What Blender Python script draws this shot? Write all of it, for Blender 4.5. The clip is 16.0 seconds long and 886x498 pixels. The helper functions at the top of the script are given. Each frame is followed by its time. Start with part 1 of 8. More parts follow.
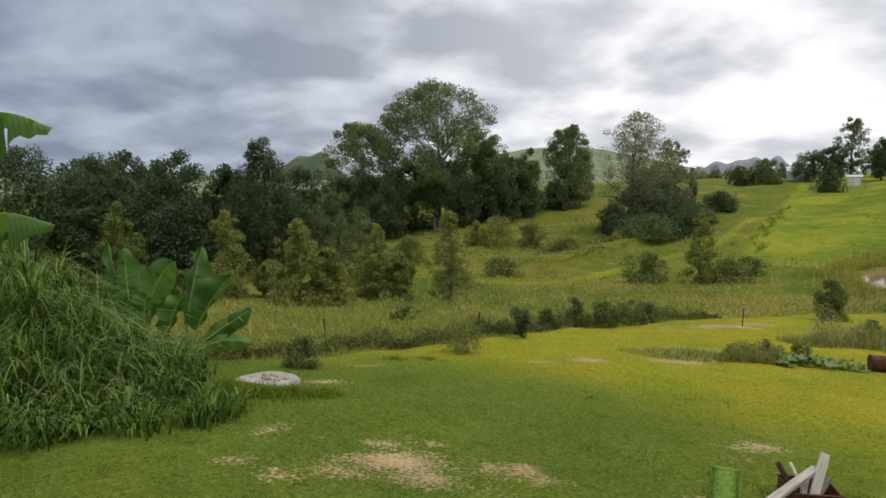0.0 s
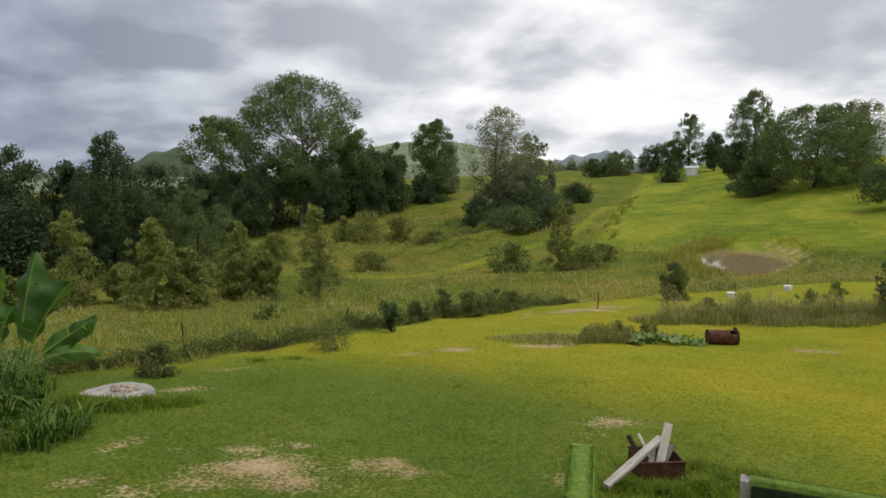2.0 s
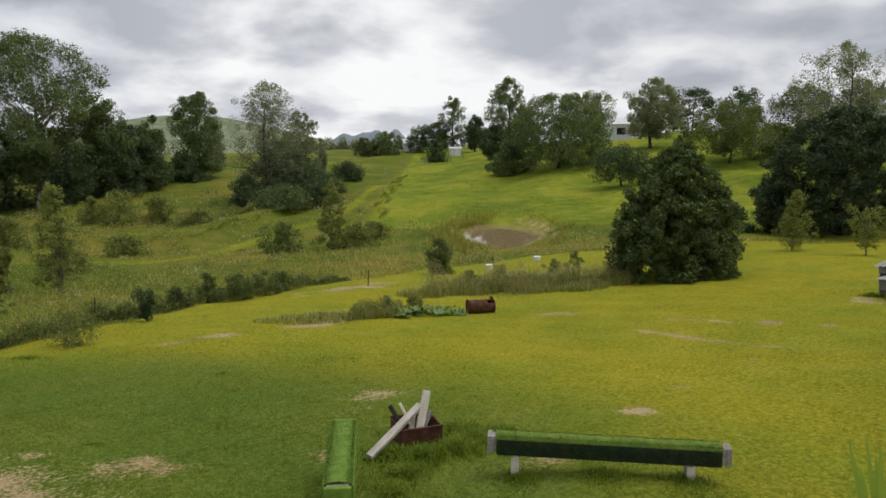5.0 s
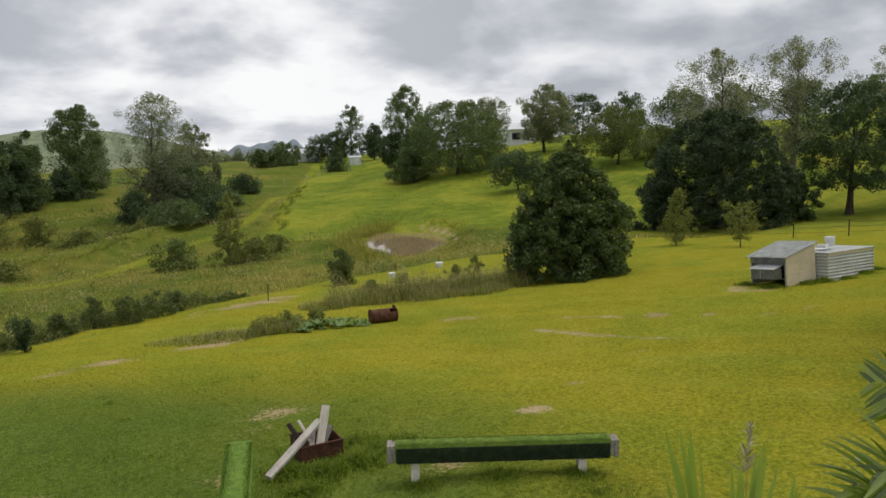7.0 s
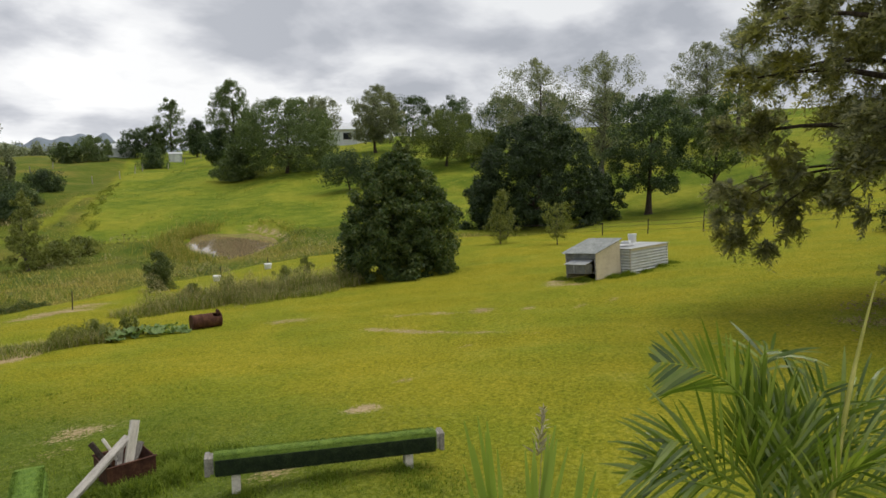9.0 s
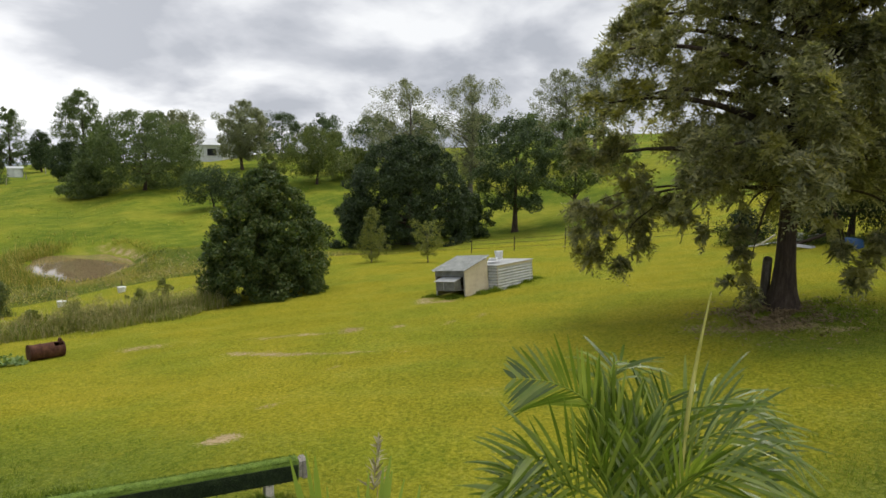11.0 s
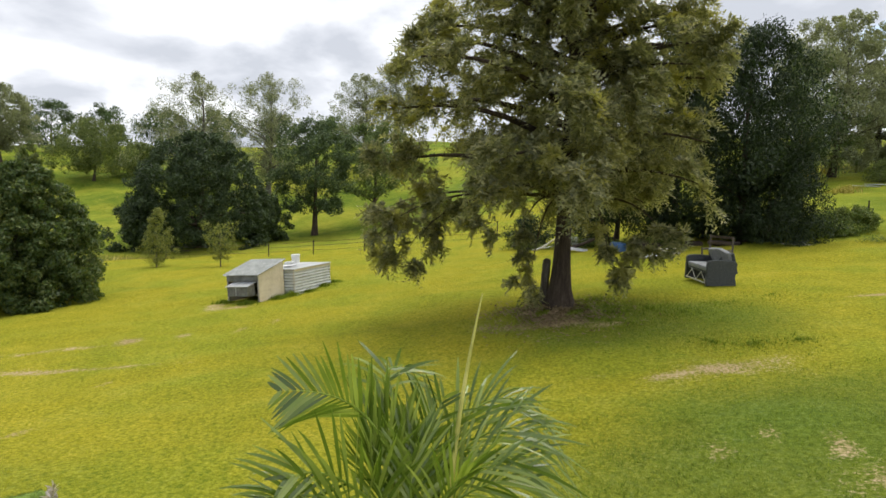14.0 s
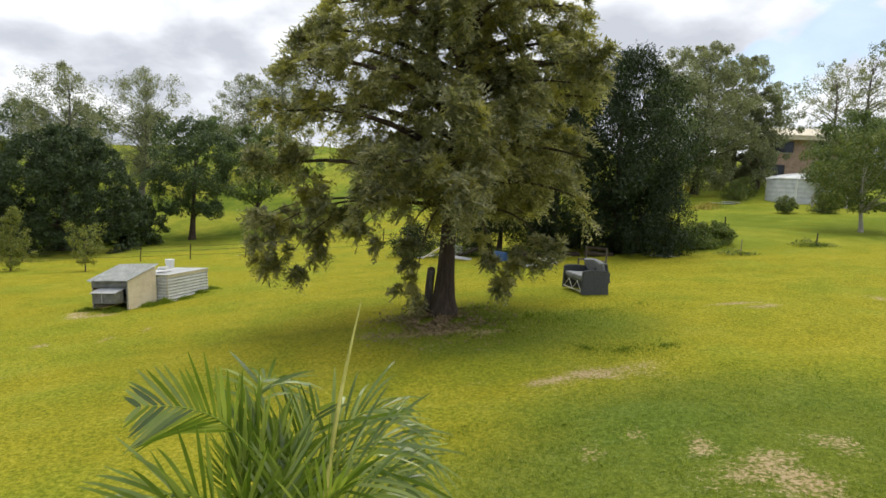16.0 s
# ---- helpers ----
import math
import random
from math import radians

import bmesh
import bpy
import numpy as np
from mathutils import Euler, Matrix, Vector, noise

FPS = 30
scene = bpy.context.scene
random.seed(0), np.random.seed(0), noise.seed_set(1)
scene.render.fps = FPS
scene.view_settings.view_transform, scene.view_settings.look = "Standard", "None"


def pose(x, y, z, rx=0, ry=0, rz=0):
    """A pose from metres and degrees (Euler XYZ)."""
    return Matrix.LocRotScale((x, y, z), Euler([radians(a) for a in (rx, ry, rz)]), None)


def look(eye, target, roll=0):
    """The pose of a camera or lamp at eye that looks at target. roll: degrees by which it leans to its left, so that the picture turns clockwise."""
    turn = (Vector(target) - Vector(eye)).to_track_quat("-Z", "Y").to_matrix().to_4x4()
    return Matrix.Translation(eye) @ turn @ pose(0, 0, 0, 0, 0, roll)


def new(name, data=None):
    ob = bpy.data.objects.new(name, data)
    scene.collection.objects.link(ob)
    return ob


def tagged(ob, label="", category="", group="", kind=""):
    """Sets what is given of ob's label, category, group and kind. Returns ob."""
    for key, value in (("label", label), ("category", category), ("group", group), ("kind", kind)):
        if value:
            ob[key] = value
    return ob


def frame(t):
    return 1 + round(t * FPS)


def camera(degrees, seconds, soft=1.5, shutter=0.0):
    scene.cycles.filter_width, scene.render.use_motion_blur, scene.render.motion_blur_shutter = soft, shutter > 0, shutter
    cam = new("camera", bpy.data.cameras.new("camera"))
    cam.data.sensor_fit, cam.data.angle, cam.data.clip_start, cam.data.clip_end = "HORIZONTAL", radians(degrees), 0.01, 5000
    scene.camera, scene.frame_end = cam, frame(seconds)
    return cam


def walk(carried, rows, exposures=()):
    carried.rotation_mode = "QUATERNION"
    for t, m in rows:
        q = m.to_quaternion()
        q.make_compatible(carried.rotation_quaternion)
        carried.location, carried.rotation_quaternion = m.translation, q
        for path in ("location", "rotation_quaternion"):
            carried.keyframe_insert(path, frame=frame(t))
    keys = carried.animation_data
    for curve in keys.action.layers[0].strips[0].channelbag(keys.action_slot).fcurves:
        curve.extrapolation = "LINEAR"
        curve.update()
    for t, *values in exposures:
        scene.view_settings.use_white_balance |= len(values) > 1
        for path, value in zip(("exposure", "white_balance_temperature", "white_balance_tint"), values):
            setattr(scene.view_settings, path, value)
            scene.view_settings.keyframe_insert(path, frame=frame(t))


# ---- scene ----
cam = camera(65.94, 16.0, soft=1.6)
PATH = [
    (0, 0.000, 0.000, 3.000, 83.79, 0.01, -0.00),
    (0.5, 0.022, -0.027, 3.002, 83.58, -0.27, -2.88),
    (1, 0.044, -0.013, 3.002, 83.37, -0.20, -5.81),
    (1.5, 0.073, 0.027, 2.990, 83.26, 0.11, -8.74),
    (2, 0.097, 0.053, 2.986, 83.27, 0.58, -11.02),
    (2.5, 0.121, 0.058, 2.978, 83.12, 0.50, -13.55),
    (3, 0.149, 0.070, 2.972, 82.92, -0.05, -16.80),
    (3.5, 0.180, 0.083, 2.960, 82.77, 0.15, -19.43),
    (4, 0.208, 0.076, 2.951, 82.31, -0.26, -23.54),
    (6.5, 0.307, -0.086, 3.017, 81.51, 0.84, -35.81),
    (7, 0.330, -0.099, 3.016, 82.06, 1.05, -38.09),
    (7.5, 0.350, -0.102, 3.016, 82.56, 0.72, -40.61),
    (8, 0.374, -0.111, 3.002, 82.44, 0.48, -44.61),
    (8.5, 0.403, -0.119, 2.997, 82.26, 0.24, -47.94),
    (9, 0.435, -0.107, 2.983, 81.98, -0.17, -51.99),
    (11.5, 0.615, -0.125, 2.960, 83.87, -1.07, -64.95),
    (12, 0.649, -0.137, 2.955, 83.77, -1.57, -67.92),
    (12.5, 0.671, -0.143, 2.942, 83.66, -2.34, -71.66),
    (13, 0.693, -0.142, 2.929, 83.55, -2.37, -74.11),
    (13.5, 0.727, -0.168, 2.944, 83.58, -2.51, -76.72),
    (14, 0.779, -0.188, 2.942, 84.41, -2.55, -79.04),
    (14.5, 0.789, -0.198, 2.937, 84.81, -3.01, -81.25),
    (15, 0.805, -0.200, 2.934, 85.31, -3.74, -83.69),
    (15.5, 0.823, -0.204, 2.937, 85.52, -4.07, -86.11),
    (16, 0.822, -0.215, 2.942, 85.60, -4.22, -88.44),
]
walk(cam, [(t, pose(x, y, z, rx, ry, rz)) for t, x, y, z, rx, ry, rz in PATH],
     [(0, 0.13), (2, 0.06), (4, -0.02), (7, -0.02), (8, -0.08), (9, 0.05), (11.5, 0.36), (12.5, 0.68), (14, 0.69), (16, 0.61)])

# ---- world, sun ----
SUN_AZ, SUN_EL = 96.0, 67.0  # degrees east of north, and above the horizon


def wire(tree, a, b):
    tree.links.new(a, b)


def node(tree, kind, **values):
    """A node with its properties and the defaults of its inputs set."""
    n = tree.nodes.new(kind)
    for key, value in values.items():
        if key.startswith("i_"):
            n.inputs[int(key[2:])].default_value = value
        elif key == "operation":
            n.operation = value
        elif key == "use_clamp":
            n.use_clamp = value
        elif key == "data_type":
            n.data_type = value
        elif key == "blend_type":
            n.blend_type = value
        elif key == "interpolation_type":
            n.interpolation_type = value
        elif key == "attribute_name":
            n.attribute_name = value
        elif key == "sky_type":
            n.sky_type = value
        elif key == "sun_disc":
            n.sun_disc = value
    return n


def ramp(tree, fac, stops):
    n = tree.nodes.new("ShaderNodeValToRGB")
    while len(n.color_ramp.elements) < len(stops):
        n.color_ramp.elements.new(0.5)
    for e, (at, col) in zip(n.color_ramp.elements, stops):
        e.position, e.color = at, (*col, 1)
    wire(tree, fac, n.inputs[0])
    return n.outputs[0]


def mix(tree, fac, a, b, blend="MIX"):
    n = node(tree, "ShaderNodeMix", data_type="RGBA", blend_type=blend)
    for socket, value in ((n.inputs[0], fac), (n.inputs[6], a), (n.inputs[7], b)):
        if isinstance(value, bpy.types.NodeSocket):
            wire(tree, value, socket)
        elif isinstance(value, tuple):
            socket.default_value = (*value, 1)
        else:
            socket.default_value = value
    return n.outputs[2]


def maths(tree, op, a, b=0.0, clamp=False):
    n = node(tree, "ShaderNodeMath", operation=op, use_clamp=clamp)
    for socket, value in ((n.inputs[0], a), (n.inputs[1], b)):
        if isinstance(value, bpy.types.NodeSocket):
            wire(tree, value, socket)
        else:
            socket.default_value = value
    return n.outputs[0]


def build_sky():
    """Broken grey cloud under a pale sky, with a rain front in the north-west."""
    world = bpy.data.worlds.new("sky")
    scene.world = world
    world.use_nodes = True
    tr = world.node_tree
    tr.nodes.clear()
    out = tr.nodes.new("ShaderNodeOutputWorld")
    back = tr.nodes.new("ShaderNodeBackground")
    clear = node(tr, "ShaderNodeTexSky", sky_type="NISHITA", sun_disc=False)
    clear.sun_elevation, clear.sun_rotation = radians(SUN_EL), radians(SUN_AZ)
    coord = tr.nodes.new("ShaderNodeTexCoord")
    xyz = tr.nodes.new("ShaderNodeSeparateXYZ")
    wire(tr, coord.outputs["Generated"], xyz.inputs[0])
    height = maths(tr, "ADD", maths(tr, "MAXIMUM", xyz.outputs[2], 0.0), 0.30)
    plane = tr.nodes.new("ShaderNodeCombineXYZ")
    wire(tr, maths(tr, "DIVIDE", xyz.outputs[0], height), plane.inputs[0])
    wire(tr, maths(tr, "DIVIDE", xyz.outputs[1], height), plane.inputs[1])
    big = node(tr, "ShaderNodeTexNoise", i_2=2.1, i_3=10.0, i_4=0.52, i_8=0.25)
    wire(tr, plane.outputs[0], big.inputs[0])
    shift = node(tr, "ShaderNodeMapping", i_1=(4.3, 1.7, 0.6))
    wire(tr, plane.outputs[0], shift.inputs[0])
    wide = node(tr, "ShaderNodeTexNoise", i_2=0.35, i_3=4.0, i_4=0.5)
    wire(tr, shift.outputs[0], wide.inputs[0])
    # rounded billows, warped by the finer cloud
    warp = node(tr, "ShaderNodeTexNoise", i_2=3.2, i_3=5.0, i_4=0.55)
    wire(tr, plane.outputs[0], warp.inputs[0])
    bent = tr.nodes.new("ShaderNodeVectorMath")
    bent.operation = "MULTIPLY_ADD"
    wire(tr, warp.outputs[1], bent.inputs[0])
    bent.inputs[1].default_value = (0.45, 0.45, 0.0)
    wire(tr, plane.outputs[0], bent.inputs[2])
    puff = tr.nodes.new("ShaderNodeTexVoronoi")
    puff.feature = "SMOOTH_F1"
    puff.inputs["Scale"].default_value = 2.7
    puff.inputs["Smoothness"].default_value = 0.35
    wire(tr, bent.outputs[0], puff.inputs["Vector"])
    billow = maths(tr, "MULTIPLY", maths(tr, "SUBTRACT", puff.outputs["Distance"], 0.53), 0.27)
    thick = maths(tr, "ADD", maths(tr, "ADD", maths(tr, "MULTIPLY", big.outputs[0], 0.6), maths(tr, "MULTIPLY", wide.outputs[0], 0.4)), billow)
    cloud = ramp(tr, thick, [(0.395, (0.47, 0.49, 0.535)), (0.46, (0.59, 0.605, 0.645)), (0.52, (0.76, 0.77, 0.795)), (0.585, (0.905, 0.91, 0.915))])
    # a heavy rain cloud stands in the north-west
    way = tr.nodes.new("ShaderNodeVectorMath")
    way.operation = "DOT_PRODUCT"
    wire(tr, coord.outputs["Generated"], way.inputs[0])
    a, e = radians(-52), radians(8)
    way.inputs[1].default_value = (math.sin(a) * math.cos(e), math.cos(a) * math.cos(e), math.sin(e))
    glow = node(tr, "ShaderNodeMapRange", interpolation_type="SMOOTHSTEP", i_1=0.42, i_2=0.95, i_3=1.0, i_4=0.0)
    wire(tr, way.outputs["Value"], glow.inputs[0])
    tint = mix(tr, glow.outputs[0], (0.43, 0.49, 0.585), (1.0, 1.0, 1.0))
    lit = mix(tr, 1.0, cloud, tint, "MULTIPLY")
    # heavier cloud low in the south-east
    a, e = radians(88), radians(12)
    east = tr.nodes.new("ShaderNodeVectorMath")
    east.operation = "DOT_PRODUCT"
    wire(tr, coord.outputs["Generated"], east.inputs[0])
    east.inputs[1].default_value = (math.sin(a) * math.cos(e), math.cos(a) * math.cos(e), math.sin(e))
    heavy = node(tr, "ShaderNodeMapRange", interpolation_type="SMOOTHSTEP", i_1=0.45, i_2=0.95, i_3=0.0, i_4=1.0)
    wire(tr, east.outputs["Value"], heavy.inputs[0])
    lit = mix(tr, 1.0, lit, mix(tr, heavy.outputs[0], (1.0, 1.0, 1.0), (0.83, 0.84, 0.855)), "MULTIPLY")
    gap = node(tr, "ShaderNodeMapRange", i_1=0.30, i_2=0.37, i_3=0.75, i_4=0.0)
    wire(tr, wide.outputs[0], gap.inputs[0])
    blue = mix(tr, 1.0, clear.outputs[0], (0.11, 0.11, 0.11), "MULTIPLY")
    # a rift of blue high in the south-east
    a, e = radians(116), radians(20)
    rift = tr.nodes.new("ShaderNodeVectorMath")
    rift.operation = "DOT_PRODUCT"
    wire(tr, coord.outputs["Generated"], rift.inputs[0])
    rift.inputs[1].default_value = (math.sin(a) * math.cos(e), math.cos(a) * math.cos(e), math.sin(e))
    torn = maths(tr, "ADD", rift.outputs["Value"], maths(tr, "MULTIPLY", maths(tr, "SUBTRACT", big.outputs[0], 0.5), 0.16))
    rent = node(tr, "ShaderNodeMapRange", interpolation_type="SMOOTHSTEP", i_1=0.986, i_2=0.999, i_3=0.0, i_4=0.7)
    wire(tr, torn, rent.inputs[0])
    wire(tr, mix(tr, rent.outputs[0], mix(tr, gap.outputs[0], lit, blue), blue), back.inputs[0])
    back.inputs[1].default_value = 1.07
    wire(tr, back.outputs[0], out.inputs[0])


build_sky()
sun = new("sun", bpy.data.lights.new("sun", "SUN"))
sun.data.energy, sun.data.angle, sun.data.color = 1.5, radians(42), (1.0, 0.95, 0.85)
sun.matrix_world = look((0, 0, 0), (-math.sin(radians(SUN_AZ)) * math.cos(radians(SUN_EL)), -math.cos(radians(SUN_AZ)) * math.cos(radians(SUN_EL)), -math.sin(radians(SUN_EL))))


# ---- materials ----
def surface(name, colours, scale=8.0, rough=0.8, metal=0.0, bump=0.15, fine=6.0, stretch=(1, 1, 1), spread=0.0, spec=0.3):
    """A surface of three tones mottled at two scales, with fine relief; spread lets single pieces differ."""
    m = bpy.data.materials.new(name)
    m.use_nodes = True
    tr = m.node_tree
    p = tr.nodes["Principled BSDF"]
    co = tr.nodes.new("ShaderNodeTexCoord")
    mp = node(tr, "ShaderNodeMapping", i_3=stretch)
    wire(tr, co.outputs["Object"], mp.inputs[0])
    n1 = node(tr, "ShaderNodeTexNoise", i_2=scale, i_3=5.0, i_4=0.6)
    n2 = node(tr, "ShaderNodeTexNoise", i_2=scale * fine, i_3=3.0, i_4=0.6)
    wire(tr, mp.outputs[0], n1.inputs[0])
    wire(tr, mp.outputs[0], n2.inputs[0])
    f = maths(tr, "ADD", maths(tr, "MULTIPLY", n1.outputs[0], 0.62), maths(tr, "MULTIPLY", n2.outputs[0], 0.38))
    if spread:
        info = tr.nodes.new("ShaderNodeObjectInfo")
        f = maths(tr, "ADD", f, maths(tr, "MULTIPLY", maths(tr, "SUBTRACT", info.outputs["Random"], 0.5), spread))
    c = ramp(tr, f, [(0.34, colours[0]), (0.5, colours[1]), (0.66, colours[2])])
    wire(tr, c, p.inputs["Base Color"])
    p.inputs["Roughness"].default_value, p.inputs["Metallic"].default_value = rough, metal
    p.inputs["Specular IOR Level"].default_value = spec
    b = node(tr, "ShaderNodeBump", i_0=bump, i_1=0.02)
    wire(tr, n2.outputs[0], b.inputs["Height"])
    wire(tr, b.outputs[0], p.inputs["Normal"])
    return m


def foliage(name, dark, mid, light, rough=0.5, thin=0.38, patch=0.6, gloss=0.25):
    """Leaves that differ one by one and in drifts, and let light through."""
    m = bpy.data.materials.new(name)
    m.use_nodes = True
    tr = m.node_tree
    p = tr.nodes["Principled BSDF"]
    geo = tr.nodes.new("ShaderNodeNewGeometry")
    co = tr.nodes.new("ShaderNodeTexCoord")
    n1 = node(tr, "ShaderNodeTexNoise", i_2=patch, i_3=3.0)
    wire(tr, co.outputs["Object"], n1.inputs[0])
    f = maths(tr, "ADD", maths(tr, "MULTIPLY", geo.outputs["Random Per Island"], 0.55), maths(tr, "MULTIPLY", n1.outputs[0], 0.5))
    c = ramp(tr, f, [(0.18, dark), (0.5, mid), (0.85, light)])
    wire(tr, c, p.inputs["Base Color"])
    p.inputs["Roughness"].default_value = rough
    p.inputs["Specular IOR Level"].default_value = gloss
    t = tr.nodes.new("ShaderNodeBsdfTranslucent")
    wire(tr, mix(tr, 1.0, c, (1.25, 1.3, 0.6), "MULTIPLY"), t.inputs[0])
    s = node(tr, "ShaderNodeMixShader", i_0=thin)
    wire(tr, p.outputs[0], s.inputs[1])
    wire(tr, t.outputs[0], s.inputs[2])
    wire(tr, s.outputs[0], tr.nodes["Material Output"].inputs[0])
    return m


GUM = foliage("gum_leaves", (0.06, 0.088, 0.038), (0.118, 0.162, 0.062), (0.205, 0.245, 0.105), patch=0.25)
# grey-green leaves of far trees, paled further to put haze into their colour
PALE_GUM = foliage("hazed_pale_gum_leaves", (0.115, 0.13, 0.09), (0.2, 0.215, 0.145), (0.32, 0.33, 0.23), patch=0.3, thin=0.48)
GUM_GREY = foliage("hazed_grey_gum_leaves", (0.105, 0.122, 0.078), (0.18, 0.202, 0.125), (0.29, 0.305, 0.195), patch=0.3)
DARK = foliage("dark_leaves", (0.034, 0.054, 0.027), (0.064, 0.098, 0.045), (0.118, 0.158, 0.07), patch=0.4)
BUSH = foliage("bush_leaves", (0.06, 0.095, 0.026), (0.13, 0.175, 0.046), (0.25, 0.275, 0.085), patch=0.6)
FIG = foliage("fig_leaves", (0.022, 0.036, 0.018), (0.043, 0.068, 0.03), (0.085, 0.118, 0.05), patch=0.4, thin=0.3)
SHRUB = foliage("shrub_leaves", (0.085, 0.112, 0.028), (0.185, 0.212, 0.055), (0.35, 0.345, 0.11), patch=0.8)
ORCHARD = foliage("orchard_leaves", (0.055, 0.083, 0.03), (0.115, 0.148, 0.046), (0.21, 0.23, 0.078), patch=0.4)
MANGO = foliage("broad_leaves", (0.034, 0.060, 0.022), (0.078, 0.120, 0.038), (0.171, 0.195, 0.064), rough=0.4, patch=0.6)
SILKY = foliage("silky_oak_leaves", (0.1, 0.113, 0.07), (0.235, 0.237, 0.14), (0.46, 0.43, 0.255), thin=0.5, patch=0.9)


def add_sunlit_tufts(m, tint):
    """Sunlit highlights put into the leaf colour as yellow, where the leaves' own measure says so."""
    tr = m.node_tree
    for n in tr.nodes:
        if n.type == "VALTORGB":
            base = n.outputs[0]
    users = [l.to_socket for l in base.links]
    # this measure holds painted highlights, tuft by tuft
    young = node(tr, "ShaderNodeAttribute", attribute_name="young").outputs["Fac"]
    col = mix(tr, young, base, tint)
    for u in users:
        wire(tr, col, u)


add_sunlit_tufts(SILKY, (0.42, 0.39, 0.12))
NEEDLE = foliage("needle_leaves", (0.012, 0.021, 0.01), (0.024, 0.04, 0.018), (0.048, 0.07, 0.028), patch=0.5)
SAPLING = foliage("sapling_leaves", (0.11, 0.13, 0.035), (0.19, 0.21, 0.055), (0.28, 0.29, 0.09), patch=2)
PALM_PALE = foliage("pale_palm_leaf", (0.16, 0.24, 0.04), (0.27, 0.36, 0.06), (0.38, 0.46, 0.12), rough=0.4, thin=0.45, patch=5)


def build_banana_leaf():
    """Big glossy leaves: cross veins along the blade's own measure, paler at the midrib, darker in drifts."""
    m = foliage("banana_leaf", (0.035, 0.085, 0.018), (0.07, 0.15, 0.032), (0.135, 0.24, 0.06), rough=0.38, thin=0.4, patch=2.2, gloss=0.25)
    tr = m.node_tree
    p = tr.nodes["Principled BSDF"]
    base = p.inputs["Base Color"].links[0].from_socket
    along = node(tr, "ShaderNodeAttribute", attribute_name="along").outputs["Fac"]
    across = node(tr, "ShaderNodeAttribute", attribute_name="across").outputs["Fac"]
    vein = maths(tr, "ADD", maths(tr, "MULTIPLY", maths(tr, "SINE", maths(tr, "MULTIPLY", maths(tr, "SUBTRACT", along, maths(tr, "MULTIPLY", across, 0.05)), 210.0)), 0.16), 1.0)
    rib = node(tr, "ShaderNodeMapRange", i_1=0.0, i_2=0.16, i_3=1.9, i_4=1.0)
    wire(tr, across, rib.inputs[0])
    k = maths(tr, "MULTIPLY", vein, rib.outputs[0])
    mul = tr.nodes.new("ShaderNodeVectorMath")
    mul.operation = "SCALE"
    wire(tr, base, mul.inputs[0])
    wire(tr, k, mul.inputs["Scale"])
    wire(tr, mul.outputs[0], p.inputs["Base Color"])
    b = node(tr, "ShaderNodeBump", i_0=0.5, i_1=0.01)
    wire(tr, vein, b.inputs["Height"])
    wire(tr, b.outputs[0], p.inputs["Normal"])
    return m


BANANA = build_banana_leaf()
PALM = foliage("palm_leaf", (0.045, 0.085, 0.012), (0.14, 0.205, 0.03), (0.33, 0.39, 0.1), rough=0.22, thin=0.42, patch=5, gloss=0.75)
CANE = foliage("cane_grass", (0.018, 0.045, 0.009), (0.07, 0.14, 0.022), (0.28, 0.38, 0.1), rough=0.45, thin=0.38, patch=2.4, gloss=0.15)
CANE_PALE = foliage("pale_cane_leaf", (0.14, 0.2, 0.07), (0.27, 0.34, 0.14), (0.42, 0.48, 0.24), rough=0.5, thin=0.4, patch=2, gloss=0.2)
LAWN_BLADE = foliage("lawn_blades", (0.165, 0.178, 0.014), (0.27, 0.272, 0.02), (0.41, 0.385, 0.048), rough=0.75, thin=0.5, patch=1.2, gloss=0.08)
TUFT_BLADE = foliage("tuft_blades", (0.07, 0.112, 0.013), (0.15, 0.21, 0.025), (0.285, 0.335, 0.056), rough=0.7, thin=0.5, patch=2.5, gloss=0.1)
MEADOW_BLADE = foliage("meadow_blades", (0.18, 0.165, 0.034), (0.36, 0.305, 0.08), (0.57, 0.465, 0.18), rough=0.7, thin=0.4, patch=0.12)
CANE_DULL = foliage("meadow_leaf", (0.08, 0.12, 0.017), (0.18, 0.22, 0.032), (0.33, 0.34, 0.06), rough=0.6, thin=0.4, patch=0.15)
PUMPKIN = foliage("pumpkin_leaf", (0.07, 0.13, 0.03), (0.13, 0.21, 0.06), (0.22, 0.3, 0.11), rough=0.6, thin=0.25, patch=3)
STRAW = foliage("dry_stems", (0.22, 0.19, 0.13), (0.38, 0.33, 0.24), (0.55, 0.5, 0.42), rough=0.8, thin=0.2, patch=2)
STRAW_WEED = foliage("dry_weeds", (0.18, 0.17, 0.07), (0.34, 0.3, 0.14), (0.55, 0.48, 0.28), rough=0.8, thin=0.3, patch=1.2)
SPEAR = surface("young_spear_leaf", ((0.3, 0.29, 0.06), (0.42, 0.4, 0.09), (0.55, 0.5, 0.15)), 9, 0.4, bump=0.1, stretch=(1, 1, 0.1))
BARK = surface("grey_bark", ((0.06, 0.05, 0.042), (0.11, 0.095, 0.08), (0.2, 0.18, 0.155)), 3, 0.9, bump=0.6, stretch=(3, 3, 0.6))
BARK_DARK = surface("dark_bark", ((0.03, 0.022, 0.017), (0.06, 0.043, 0.032), (0.11, 0.085, 0.065)), 4, 0.9, bump=0.8, stretch=(4, 4, 0.5))
BARK_PALE = surface("pale_bark", ((0.2, 0.18, 0.15), (0.34, 0.31, 0.27), (0.5, 0.47, 0.42)), 3, 0.85, bump=0.3, stretch=(3, 3, 0.8))
